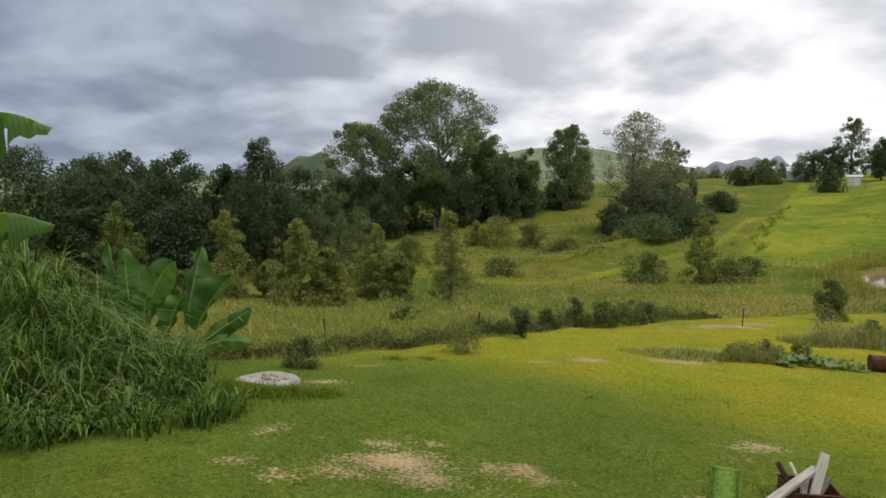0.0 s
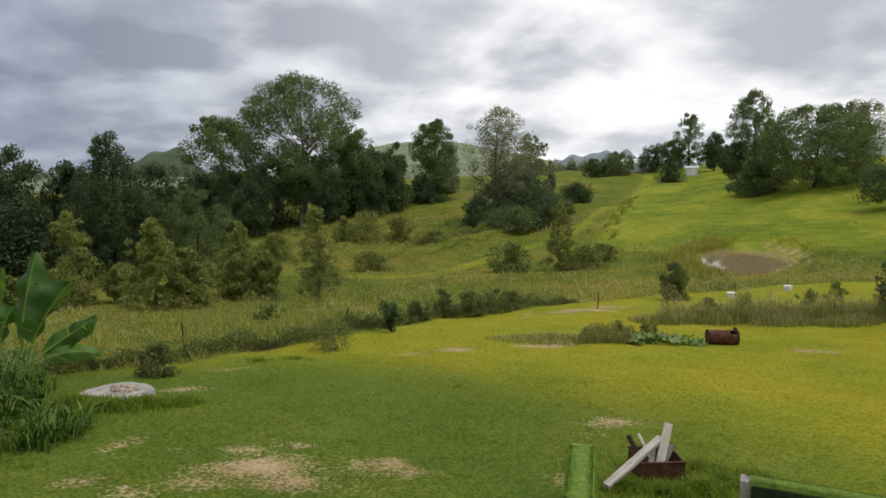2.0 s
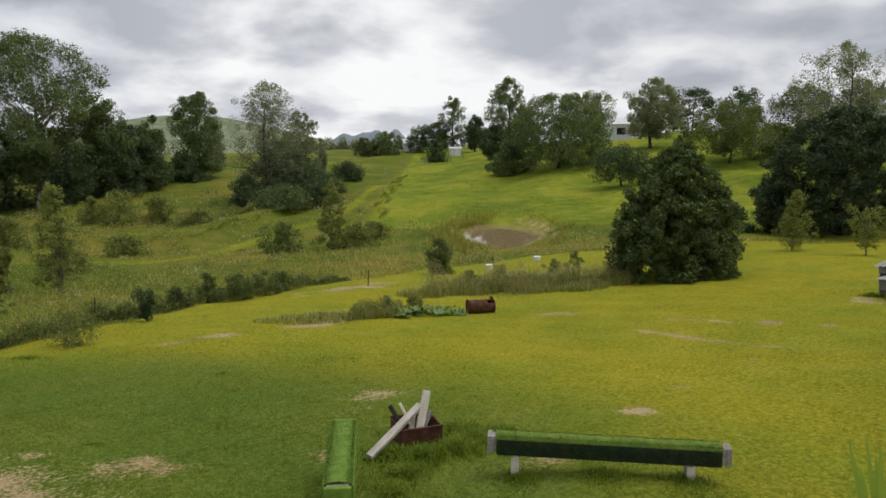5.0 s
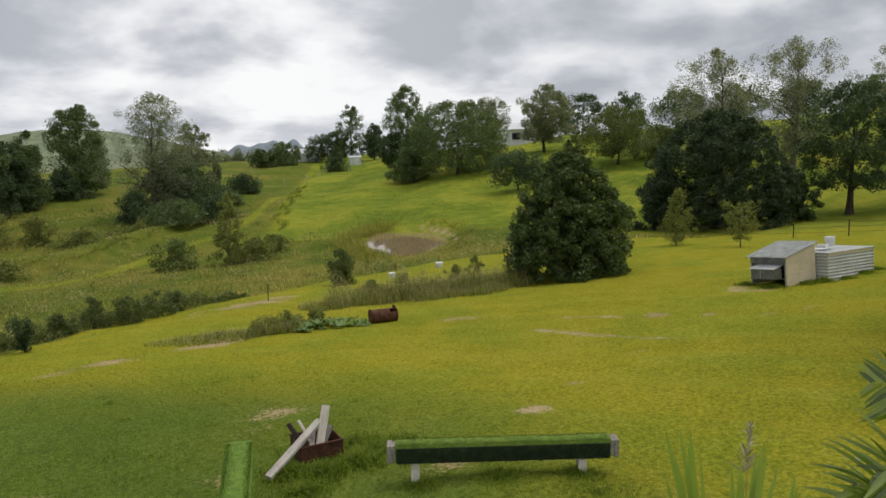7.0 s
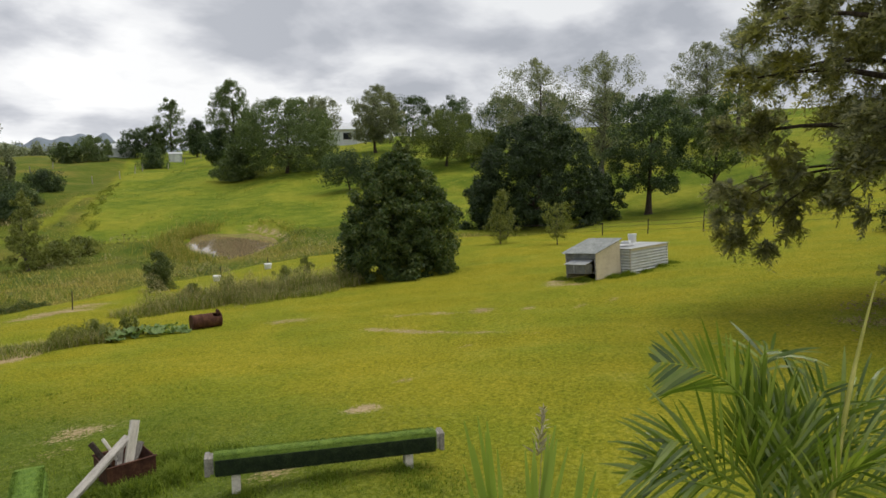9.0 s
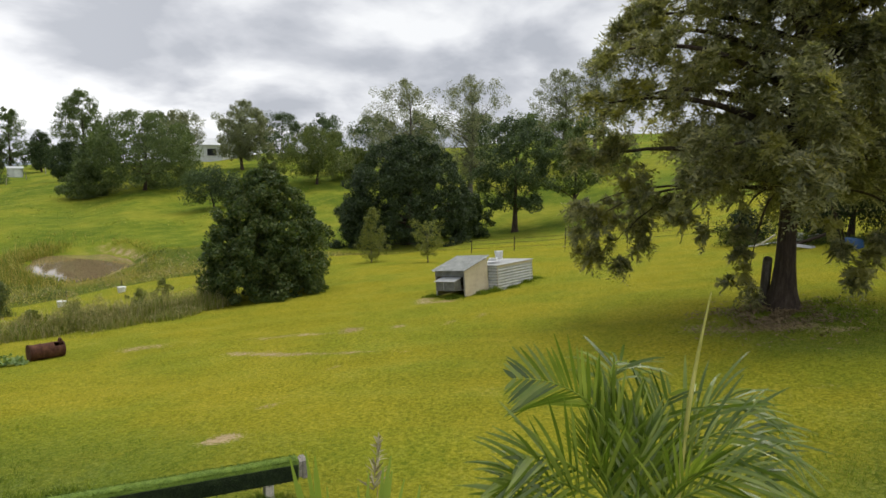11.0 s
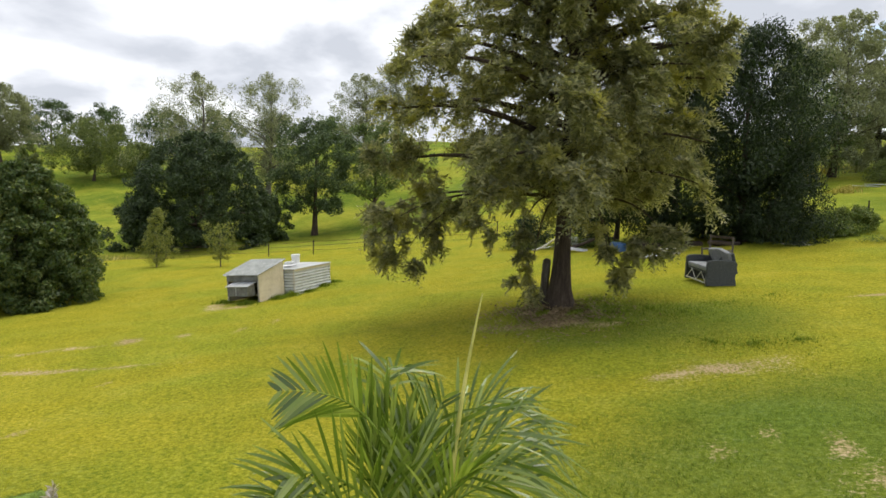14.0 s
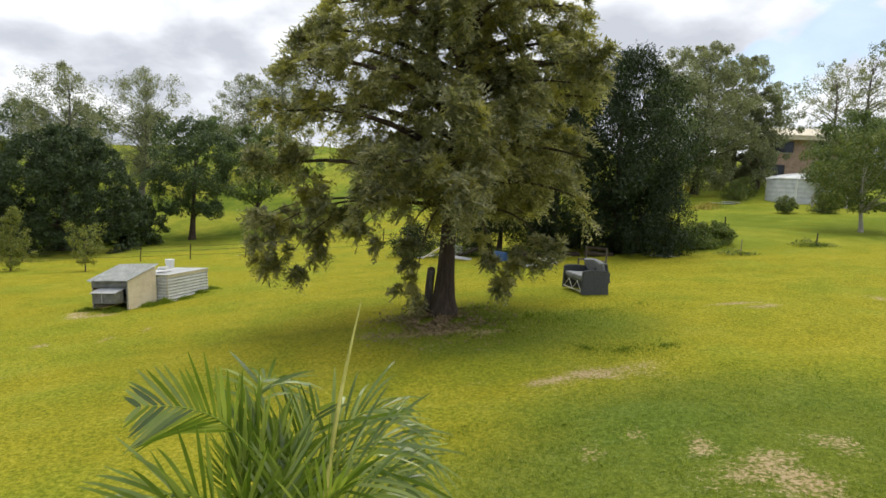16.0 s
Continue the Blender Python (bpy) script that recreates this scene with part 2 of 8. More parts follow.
TIMBER = surface("weathered_timber", ((0.22, 0.2, 0.18), (0.36, 0.33, 0.29), (0.52, 0.48, 0.42)), 6, 0.85, bump=0.4, stretch=(6, 1, 6), spread=0.25)
TIMBER_PALE = surface("pale_timber", ((0.42, 0.38, 0.32), (0.6, 0.55, 0.47), (0.74, 0.69, 0.6)), 6, 0.8, bump=0.3, stretch=(8, 1, 8), spread=0.2)
# turf of a bench's sides, with their shade put into the colour
TURF_SHADED = surface("shaded_turf_skirt", ((0.01, 0.018, 0.007), (0.018, 0.031, 0.011), (0.036, 0.058, 0.018)), 12, 0.9, bump=0.8)
TURF = surface("artificial_turf", ((0.075, 0.13, 0.014), (0.145, 0.225, 0.026), (0.22, 0.31, 0.045)), 14, 0.75, bump=0.8)
TURF_BRIGHT = surface("bright_artificial_turf", ((0.08, 0.15, 0.016), (0.145, 0.245, 0.027), (0.215, 0.325, 0.045)), 14, 0.75, bump=0.8)
RUST = surface("rusty_steel", ((0.045, 0.022, 0.016), (0.095, 0.04, 0.025), (0.17, 0.08, 0.045)), 7, 0.85, 0.3, bump=0.3)
ZINC = surface("weathered_zinc", ((0.3, 0.31, 0.31), (0.44, 0.45, 0.45), (0.58, 0.59, 0.59)), 3, 0.5, 0.3, bump=0.08)
ZINC_ROOF = surface("old_roof_iron", ((0.16, 0.168, 0.16), (0.235, 0.25, 0.24), (0.34, 0.355, 0.34)), 5, 0.6, 0.15, bump=0.1)
ZINC_PALE = surface("pale_iron_sheet", ((0.48, 0.49, 0.49), (0.64, 0.65, 0.65), (0.76, 0.77, 0.77)), 3, 0.5, 0.1, bump=0.06)
ZINC_DULL = surface("dull_zinc", ((0.12, 0.12, 0.115), (0.2, 0.2, 0.195), (0.3, 0.3, 0.29)), 4, 0.6, 0.4, bump=0.1)
CREAM = surface("cream_sheet", ((0.54, 0.46, 0.32), (0.68, 0.59, 0.43), (0.75, 0.67, 0.51)), 2.5, 0.6, bump=0.05)
WHITE = surface("white_plastic", ((0.66, 0.66, 0.64), (0.78, 0.78, 0.76), (0.85, 0.85, 0.84)), 5, 0.45, bump=0.03)
CONCRETE = surface("old_concrete", ((0.26, 0.245, 0.22), (0.38, 0.36, 0.33), (0.5, 0.48, 0.45)), 4, 0.9, bump=0.3)
CONCRETE_OLD = surface("stained_concrete", ((0.18, 0.165, 0.14), (0.34, 0.32, 0.29), (0.48, 0.46, 0.43)), 5, 0.95, bump=0.4)
STONE = surface("field_stone", ((0.2, 0.15, 0.11), (0.34, 0.27, 0.2), (0.48, 0.4, 0.32)), 6, 0.9, bump=0.4, spread=0.3)
WICKER = surface("grey_wicker", ((0.035, 0.04, 0.045), (0.06, 0.066, 0.072), (0.1, 0.108, 0.115)), 30, 0.6, bump=0.6)
CUSHION = surface("grey_cushion", ((0.17, 0.18, 0.19), (0.23, 0.24, 0.25), (0.3, 0.31, 0.32)), 10, 0.9, bump=0.2)
STEEL = surface("dark_steel", ((0.04, 0.035, 0.03), (0.075, 0.06, 0.05), (0.12, 0.1, 0.08)), 9, 0.7, 0.4, bump=0.1)
ALLOY = surface("grey_tube", ((0.45, 0.45, 0.44), (0.58, 0.58, 0.57), (0.68, 0.68, 0.67)), 9, 0.4, 0.5, bump=0.05)
LITTER = surface("leaf_litter", ((0.15, 0.11, 0.06), (0.26, 0.19, 0.1), (0.38, 0.29, 0.17)), 30, 0.95, bump=0.5)
BRICK = surface("red_brown_brick", ((0.25, 0.165, 0.125), (0.36, 0.25, 0.195), (0.46, 0.335, 0.27)), 5, 0.9, bump=0.3)
ROOF_CREAM = surface("cream_roof_sheet", ((0.5, 0.44, 0.32), (0.62, 0.55, 0.41), (0.7, 0.63, 0.5)), 3, 0.5, bump=0.05)
WALL_WHITE = surface("pale_wall_boards", ((0.55, 0.57, 0.57), (0.68, 0.7, 0.7), (0.76, 0.78, 0.78)), 2, 0.6, bump=0.05)
ROOF_GREY = surface("pale_grey_roof", ((0.48, 0.5, 0.52), (0.6, 0.62, 0.63), (0.7, 0.72, 0.73)), 2, 0.45, 0.2, bump=0.05)
GLASS_DARK = surface("dark_window", ((0.012, 0.013, 0.015), (0.02, 0.022, 0.025), (0.03, 0.033, 0.037)), 2, 0.12, bump=0.0, spec=0.5)
BLUE = surface("blue_paint", ((0.02, 0.06, 0.13), (0.03, 0.085, 0.19), (0.05, 0.12, 0.26)), 3, 0.4, bump=0.02)
HILL_GREEN = surface("wooded_hill", ((0.055, 0.075, 0.05), (0.08, 0.105, 0.065), (0.115, 0.14, 0.085)), 0.05, 1.0, bump=0.0)
# forest seen from afar: the distance haze is put into this blue-grey
HILL_HAZE = surface("hazed_forested_hill", ((0.17, 0.20, 0.235), (0.21, 0.245, 0.28), (0.26, 0.29, 0.32)), 0.012, 1.0, bump=0.0)


def build_water():
    m = bpy.data.materials.new("muddy_water")
    m.use_nodes = True
    tr = m.node_tree
    p = tr.nodes["Principled BSDF"]
    p.inputs["Base Color"].default_value = (0.25, 0.185, 0.10, 1)
    p.inputs["Roughness"].default_value, p.inputs["IOR"].default_value = 0.02, 1.33
    co = tr.nodes.new("ShaderNodeTexCoord")
    n = node(tr, "ShaderNodeTexNoise", i_2=1.6, i_3=4.0)
    wire(tr, co.outputs["Object"], n.inputs[0])
    b = node(tr, "ShaderNodeBump", i_0=0.015, i_1=0.03)
    wire(tr, n.outputs[0], b.inputs["Height"])
    wire(tr, b.outputs[0], p.inputs["Normal"])
    return m


WATER = build_water()


def build_ground_material():
    """Mown lawn, rough meadow and pasture by the land's own masks, with bare earth worn through."""
    m = bpy.data.materials.new("grassland")
    m.use_nodes = True
    tr = m.node_tree
    p = tr.nodes["Principled BSDF"]
    p.inputs["Roughness"].default_value, p.inputs["Specular IOR Level"].default_value = 0.95, 0.04
    co = tr.nodes.new("ShaderNodeTexCoord")
    noises = []
    for scale, detail in ((0.12, 5), (0.9, 6), (22.0, 4), (75.0, 3)):
        n = node(tr, "ShaderNodeTexNoise", i_2=scale, i_3=float(detail), i_4=0.62)
        wire(tr, co.outputs["Object"], n.inputs[0])
        noises.append(n.outputs[0])
    drift, blotch, tuft, grain = noises
    mid = maths(tr, "ADD", maths(tr, "MULTIPLY", blotch, 0.5), maths(tr, "MULTIPLY", tuft, 0.5))
    fine = maths(tr, "ADD", maths(tr, "MULTIPLY", tuft, 0.5), maths(tr, "MULTIPLY", grain, 0.5))
    # the fine dark tones also paint the small shade between grass tufts
    lawn = mix(tr, 0.55, ramp(tr, mid, [(0.36, (0.155, 0.165, 0.012)), (0.5, (0.262, 0.25, 0.016)), (0.64, (0.38, 0.335, 0.042))]),
               ramp(tr, fine, [(0.37, (0.085, 0.108, 0.01)), (0.5, (0.24, 0.242, 0.019)), (0.63, (0.42, 0.38, 0.055))]))
    # greener drifts in the sward
    sward = node(tr, "ShaderNodeTexNoise", i_2=0.42, i_3=5.0, i_4=0.6)
    wire(tr, co.outputs["Object"], sward.inputs[0])
    lawn = mix(tr, 1.0, lawn, ramp(tr, sward.outputs[0], [(0.4, (0.86, 0.95, 0.97)), (0.52, (1.0, 1.0, 1.0)), (0.64, (1.08, 1.02, 0.97))]), "MULTIPLY")
    # hand-wide tussocks, the shade between them put into the colour
    hand = node(tr, "ShaderNodeTexNoise", i_2=13.0, i_3=4.0, i_4=0.6)
    wire(tr, co.outputs["Object"], hand.inputs[0])
    clod_shade = ramp(tr, hand.outputs[0], [(0.37, (0.8, 0.85, 0.88)), (0.5, (1.03, 1.03, 1.02)), (0.63, (1.18, 1.15, 1.1))])
    lawn = mix(tr, 1.0, lawn, clod_shade, "MULTIPLY")
    rough = mix(tr, 0.5, ramp(tr, mid, [(0.36, (0.042, 0.074, 0.01)), (0.5, (0.112, 0.14, 0.02)), (0.64, (0.225, 0.2, 0.046))]),
                ramp(tr, drift, [(0.38, (0.062, 0.11, 0.012)), (0.5, (0.125, 0.148, 0.02)), (0.62, (0.245, 0.19, 0.045))]))
    past = mix(tr, 0.5, ramp(tr, mid, [(0.38, (0.06, 0.1, 0.012)), (0.5, (0.155, 0.2, 0.02)), (0.62, (0.31, 0.305, 0.042))]),
               ramp(tr, drift, [(0.4, (0.085, 0.14, 0.016)), (0.5, (0.18, 0.225, 0.022)), (0.6, (0.31, 0.3, 0.034))]))
    earth = ramp(tr, mid, [(0.36, (0.2, 0.142, 0.066)), (0.5, (0.36, 0.265, 0.14)), (0.64, (0.52, 0.4, 0.24))])
    col = lawn
    # the far ground's greyed tones have distance haze put into them
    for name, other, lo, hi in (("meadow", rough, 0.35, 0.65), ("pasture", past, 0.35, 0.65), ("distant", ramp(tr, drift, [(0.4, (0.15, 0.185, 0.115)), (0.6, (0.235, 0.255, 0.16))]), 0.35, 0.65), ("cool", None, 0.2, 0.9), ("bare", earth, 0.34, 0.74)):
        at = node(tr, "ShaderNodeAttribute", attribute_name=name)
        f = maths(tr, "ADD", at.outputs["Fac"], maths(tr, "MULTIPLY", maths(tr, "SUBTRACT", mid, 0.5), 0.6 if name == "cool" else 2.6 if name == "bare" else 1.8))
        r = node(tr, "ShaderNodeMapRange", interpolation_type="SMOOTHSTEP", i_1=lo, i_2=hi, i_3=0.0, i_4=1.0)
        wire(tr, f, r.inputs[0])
        # darker, bluer lawn: lush by the house, shade put into its colour under the oak
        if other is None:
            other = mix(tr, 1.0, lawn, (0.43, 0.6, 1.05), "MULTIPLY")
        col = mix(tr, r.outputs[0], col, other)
    wire(tr, col, p.inputs["Base Color"])
    b = node(tr, "ShaderNodeBump", i_0=0.7, i_1=0.06)
    wire(tr, maths(tr, "ADD", hand.outputs[0], maths(tr, "MULTIPLY", fine, 0.7)), b.inputs["Height"])
    wire(tr, b.outputs[0], p.inputs["Normal"])
    return m


GROUND = build_ground_material()


# ---- building helpers ----
def sheet(name, verts, faces, material, parent=None, smooth=False):
    """A mesh object from arrays of points and of three- or four-cornered faces."""
    verts, faces = np.asarray(verts, np.float32), np.asarray(faces, np.int32)
    me = bpy.data.meshes.new(name)
    me.vertices.add(len(verts))
    me.vertices.foreach_set("co", verts.ravel())
    k = faces.shape[1]
    me.loops.add(faces.size)
    me.loops.foreach_set("vertex_index", faces.ravel())
    me.polygons.add(len(faces))
    me.polygons.foreach_set("loop_start", np.arange(0, faces.size, k, dtype=np.int32))
    me.polygons.foreach_set("loop_total", np.full(len(faces), k, np.int32))
    me.polygons.foreach_set("use_smooth", np.full(len(faces), smooth, bool))
    me.update(calc_edges=True)
    me.materials.append(material)
    ob = new(name, me)
    ob.parent = parent
    return ob


def part(name, bm, material, parent, label="", smooth=False):
    """One bmesh as one mesh object under a thing or under a part."""
    me = bpy.data.meshes.new(name)
    bm.normal_update()
    for f in bm.faces:
        f.smooth = smooth
    bm.to_mesh(me)
    bm.free()
    me.materials.append(material)
    ob = new(name, me)
    ob.parent = parent
    return tagged(ob, label)


def thing(name, x, y, label, category, group="", turn=0.0, z=None, lean=(0, 0)):
    """An Empty at the base of a thing, standing on the land."""
    ob = new(name)
    ob.matrix_world = pose(x, y, float(ground_at(x, y)) if z is None else z, lean[0], lean[1], turn)
    return tagged(ob, label, category, group)


def box(bm, size, centre, turn=(0, 0, 0), bevel=0.0):
    """A bevelled box into bm."""
    r = bmesh.ops.create_cube(bm, size=1.0)
    vs = r["verts"]
    bmesh.ops.transform(bm, matrix=Matrix.LocRotScale(centre, Euler([radians(a) for a in turn]), size), verts=vs)
    if bevel:
        es = list({e for v in vs for e in v.link_edges})
        bmesh.ops.bevel(bm, geom=es, offset=bevel, segments=2, affect="EDGES", profile=0.6)
    return bm


def boxed(*args, **kw):
    return box(bmesh.new(), *args, **kw)


def tube(points, radii, sides=7):
    """Points and quads of a tube along a line of points."""
    pts = np.asarray(points, float)
    rad = np.asarray(radii, float)
    d = np.gradient(pts, axis=0)
    d /= np.linalg.norm(d, axis=1)[:, None] + 1e-9
    ref = np.where(np.abs(d[:, 2:3]) > 0.9, np.array([[1.0, 0, 0]]), np.array([[0, 0, 1.0]]))
    a = np.cross(d, ref)
    a /= np.linalg.norm(a, axis=1)[:, None] + 1e-9
    b = np.cross(d, a)
    th = np.arange(sides) * 2 * math.pi / sides
    ring = pts[:, None] + rad[:, None, None] * (a[:, None] * np.cos(th)[None, :, None] + b[:, None] * np.sin(th)[None, :, None])
    n = len(pts)
    i, j = np.meshgrid(np.arange(n - 1), np.arange(sides), indexing="ij")
    k = (j + 1) % sides
    f = np.stack([i * sides + j, i * sides + k, (i + 1) * sides + k, (i + 1) * sides + j], -1).reshape(-1, 4)
    return ring.reshape(-1, 3), f


def joined(pieces):
    """Several (points, faces) as one."""
    vs, fs, n = [], [], 0
    for v, f in pieces:
        vs.append(v)
        fs.append(np.asarray(f) + n)
        n += len(v)
    return np.concatenate(vs), np.concatenate(fs)


def leaf_tris(centre, along, size, rng, wide=0.6, face=None):
    """A pointed three-cornered leaf at every centre."""
    n = len(centre)
    along = along / (np.linalg.norm(along, axis=1)[:, None] + 1e-9)
    side = np.cross(along, rng.normal(size=(n, 3)) if face is None else face)
    side /= np.linalg.norm(side, axis=1)[:, None] + 1e-9
    s = np.asarray(size)[:, None]
    v = np.stack([centre - along * s * 0.4 + side * s * wide * 0.5, centre + along * s * 0.6, centre - along * s * 0.4 - side * s * wide * 0.5], 1)
    return v.reshape(-1, 3), np.arange(3 * n).reshape(n, 3)


def blades(root, tip_way, length, width, rng, segments=3, droop=0.5):
    """Tapered arching blades from their roots; tip_way is the level way in which each one arches."""
    n = len(root)
    length, width = np.broadcast_to(length, n), np.broadcast_to(width, n)
    flat = tip_way / (np.linalg.norm(tip_way, axis=1)[:, None] + 1e-9)
    side = np.stack([-flat[:, 1], flat[:, 0], np.zeros(n)], 1)
    droop = np.broadcast_to(droop, n)
    if segments == 1:
        w = (width * 0.5)[:, None]
        tip = root + flat * ((0.12 + 0.75 * droop) * length)[:, None]
        tip[:, 2] += (0.88 - droop * 0.62) * length
        return np.stack([root - side * w, root + side * w, tip], 1).reshape(-1, 3), np.arange(3 * n).reshape(n, 3)
    rows = []
    for k in range(segments + 1):
        u = k / segments
        out = (0.12 * u + 0.75 * droop * u * u) * length
        rise = (u * (1 - 0.12 * u) - droop * 0.62 * u ** 2.6) * length
        c = root + flat * out[:, None]
        c[:, 2] += rise
        w = (width * (1 - u) ** 0.7 * 0.5)[:, None]
        if k < segments:
            rows += [c - side * w, c + side * w]
        else:
            rows += [c - side * (0.06 * width)[:, None], c + side * (0.06 * width)[:, None]]
    v = np.stack(rows, 1)
    m = 2 * (segments + 1)
    f = np.array([[2 * k, 2 * k + 1, 2 * k + 3, 2 * k + 2] for k in range(segments)])
    return v.reshape(-1, 3), (np.arange(n)[:, None, None] * m + f[None]).reshape(-1, 4)


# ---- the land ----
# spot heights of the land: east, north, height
YARD = [(0, 6.6, -0.17), (-4.1, 6.6, 0.1), (-2.75, 10, -0.14), (-2.5, 13, -0.66), (1.75, 17.9, -1.36), (4.9, 20.9, -1.78),
        (10.1, 22.3, -2.02), (10.6, 15.8, -1.63), (30.4, 19.3, -1.69), (36.6, 10.9, -1.03), (19.4, 8.7, -0.82), (16.1, 0, 0.31),
        (18.1, -3.2, 0.68), (7, -3.9, 0.75), (7.2, -0.3, 0.15), (4.3, 4.3, 0.0), (0, -12, 0.9), (-25, -5, 0.5)]
VALLEY = [(-2.2, 31.4, -3.2), (2.5, 45.4, -4.3), (-8.7, 46.6, -4.4), (-3.2, 87.6, -4.3), (18.4, 103, -1.5), (10.5, 58.5, -4.8),
          (22.6, 76.5, -3.0), (37.9, 92.4, -1.6), (59, 127, 0.65), (28.7, 40.6, -3.9), (87.4, 146, 2.2), (57.3, 111, -0.86),
          (60.2, 73.7, 0.15), (90, 94, 4.1), (71.6, 55, 1.4), (52.5, 20, -1.55), (86.4, 27.2, 5.8), (27.9, -10.6, 1.7),
          (51.2, -22.3, 4.3), (68.4, -32.6, 6.6), (33.4, -19.7, 2.75), (-40, 60, -5), (-90, 120, -4), (160, 60, 9), (110, 230, 3), (0, 220, -2), (60, -90, 8), (-60, -60, 4)]


def warped(x, y):
    """Plan places drawn together with distance, so that near and far spots weigh alike."""
    s = (x * x + y * y + 9.0) ** -0.2
    return x * s, y * s


def spline(spots, soft=0.02):
    """The thin-plate surface through the spot heights."""
    p = np.array(spots, float)
    u = np.stack(warped(p[:, 0], p[:, 1]), 1)
    r2 = ((u[:, None] - u[None]) ** 2).sum(-1)
    k = 0.5 * r2 * np.log(r2 + 1e-9) + soft * np.eye(len(p))
    q = np.concatenate([np.ones((len(p), 1)), u], 1)
    a = np.block([[k, q], [q.T, np.zeros((3, 3))]])
    return u, np.linalg.solve(a, np.concatenate([p[:, 2], np.zeros(3)]))


LAND_U, LAND_W = spline(YARD + VALLEY)
BANK = ([-2, 3.6, 6.8, 10, 14, 18.3, 25.2, 30], [60.5, 58.9, 56.0, 57.2, 62, 66, 74.5, 82])  # east and north along the foot of the contour bank
POND = (31.5, 44.9, -3.95)  # middle of the dam and its water level


def pond_reach(x, y):
    """1 on the rim of the dam's bed, less inside."""
    dx, dy = x - POND[0], y - POND[1]
    a, b = 0.575 * dx + 0.818 * dy, 0.818 * dx - 0.575 * dy
    t = np.arctan2(b / 3.4, a / 7.0)
    return np.sqrt((a / 7.0) ** 2 + (b / 3.4) ** 2) * (1 + 0.09 * np.sin(3 * t + 1) + 0.07 * np.sin(5 * t + 2) + 0.04 * np.sin(9 * t))


def land(x, y):
    """Height of the ground, before its small unevenness."""
    x, y = np.asarray(x, float), np.asarray(y, float)
    u, v = warped(x, y)
    z = LAND_W[-3] + LAND_W[-2] * u + LAND_W[-1] * v
    for (a, b), w in zip(LAND_U, LAND_W):
        r2 = (u - a) ** 2 + (v - b) ** 2
        z = z + w * 0.5 * r2 * np.log(r2 + 1e-9)
    far = np.clip((np.hypot(x, y) - 170) / 250, 0, 1)
    far = far * far * (3 - 2 * far)
    z = z * (1 - far) + far * (-4 + 3 * np.sin(x / 140 + 1) * np.cos(y / 170))
    for hx, hy, height, wide in ((100, 468, 23, 62), (40, 480, 10, 50), (300, -80, 10, 90)):
        z = z + height * np.exp(-((x - hx) ** 2 + (y - hy) ** 2) / (2 * wide * wide))
    # an old contour bank with a steep lower face crosses the slope
    along = np.clip((x + 1.0) / 3.0, 0, 1) * np.clip((29 - x) / 6.0, 0, 1)
    up = (y - np.interp(x, *BANK)) * 0.8
    z = z + 0.75 * along * np.where(up > 0, np.exp(-(up / 4.5) ** 2), np.exp(-(up / 0.7) ** 2))
    d = pond_reach(x, y)
    bed = np.clip((1.35 - d) / 0.35, 0, 1)
    bed = bed * bed * (3 - 2 * bed)
    return z * (1 - bed) + bed * (POND[2] + 0.9 * (np.minimum(d, 1.35) - 1))


def uneven(x, y):
    """Small humps of the ground."""
    r = np.hypot(x, y)
    far = np.clip((r - 20) / 60, 0, 1)
    a = 0.05 * np.sin(x * 1.3 + 0.7 * np.sin(y * 0.9)) * np.sin(y * 1.1 + 1.3) + 0.03 * np.sin(x * 2.9 + y * 1.7)
    b = 0.35 * np.sin(x * 0.21 + 2 * np.sin(y * 0.13)) * np.sin(y * 0.19 + 0.4) + 0.15 * np.sin(x * 0.5 - y * 0.37)
    return (a * 0.6 + far * b) * np.clip((pond_reach(x, y) - 0.9) / 0.8, 0, 1)


def ground_at(x, y):
    x, y = np.asarray(x, float), np.asarray(y, float)
    return land(x, y) + uneven(x, y)


def smooth(a, lo, hi):
    t = np.clip((a - lo) / (hi - lo), 0, 1)
    return t * t * (3 - 2 * t)


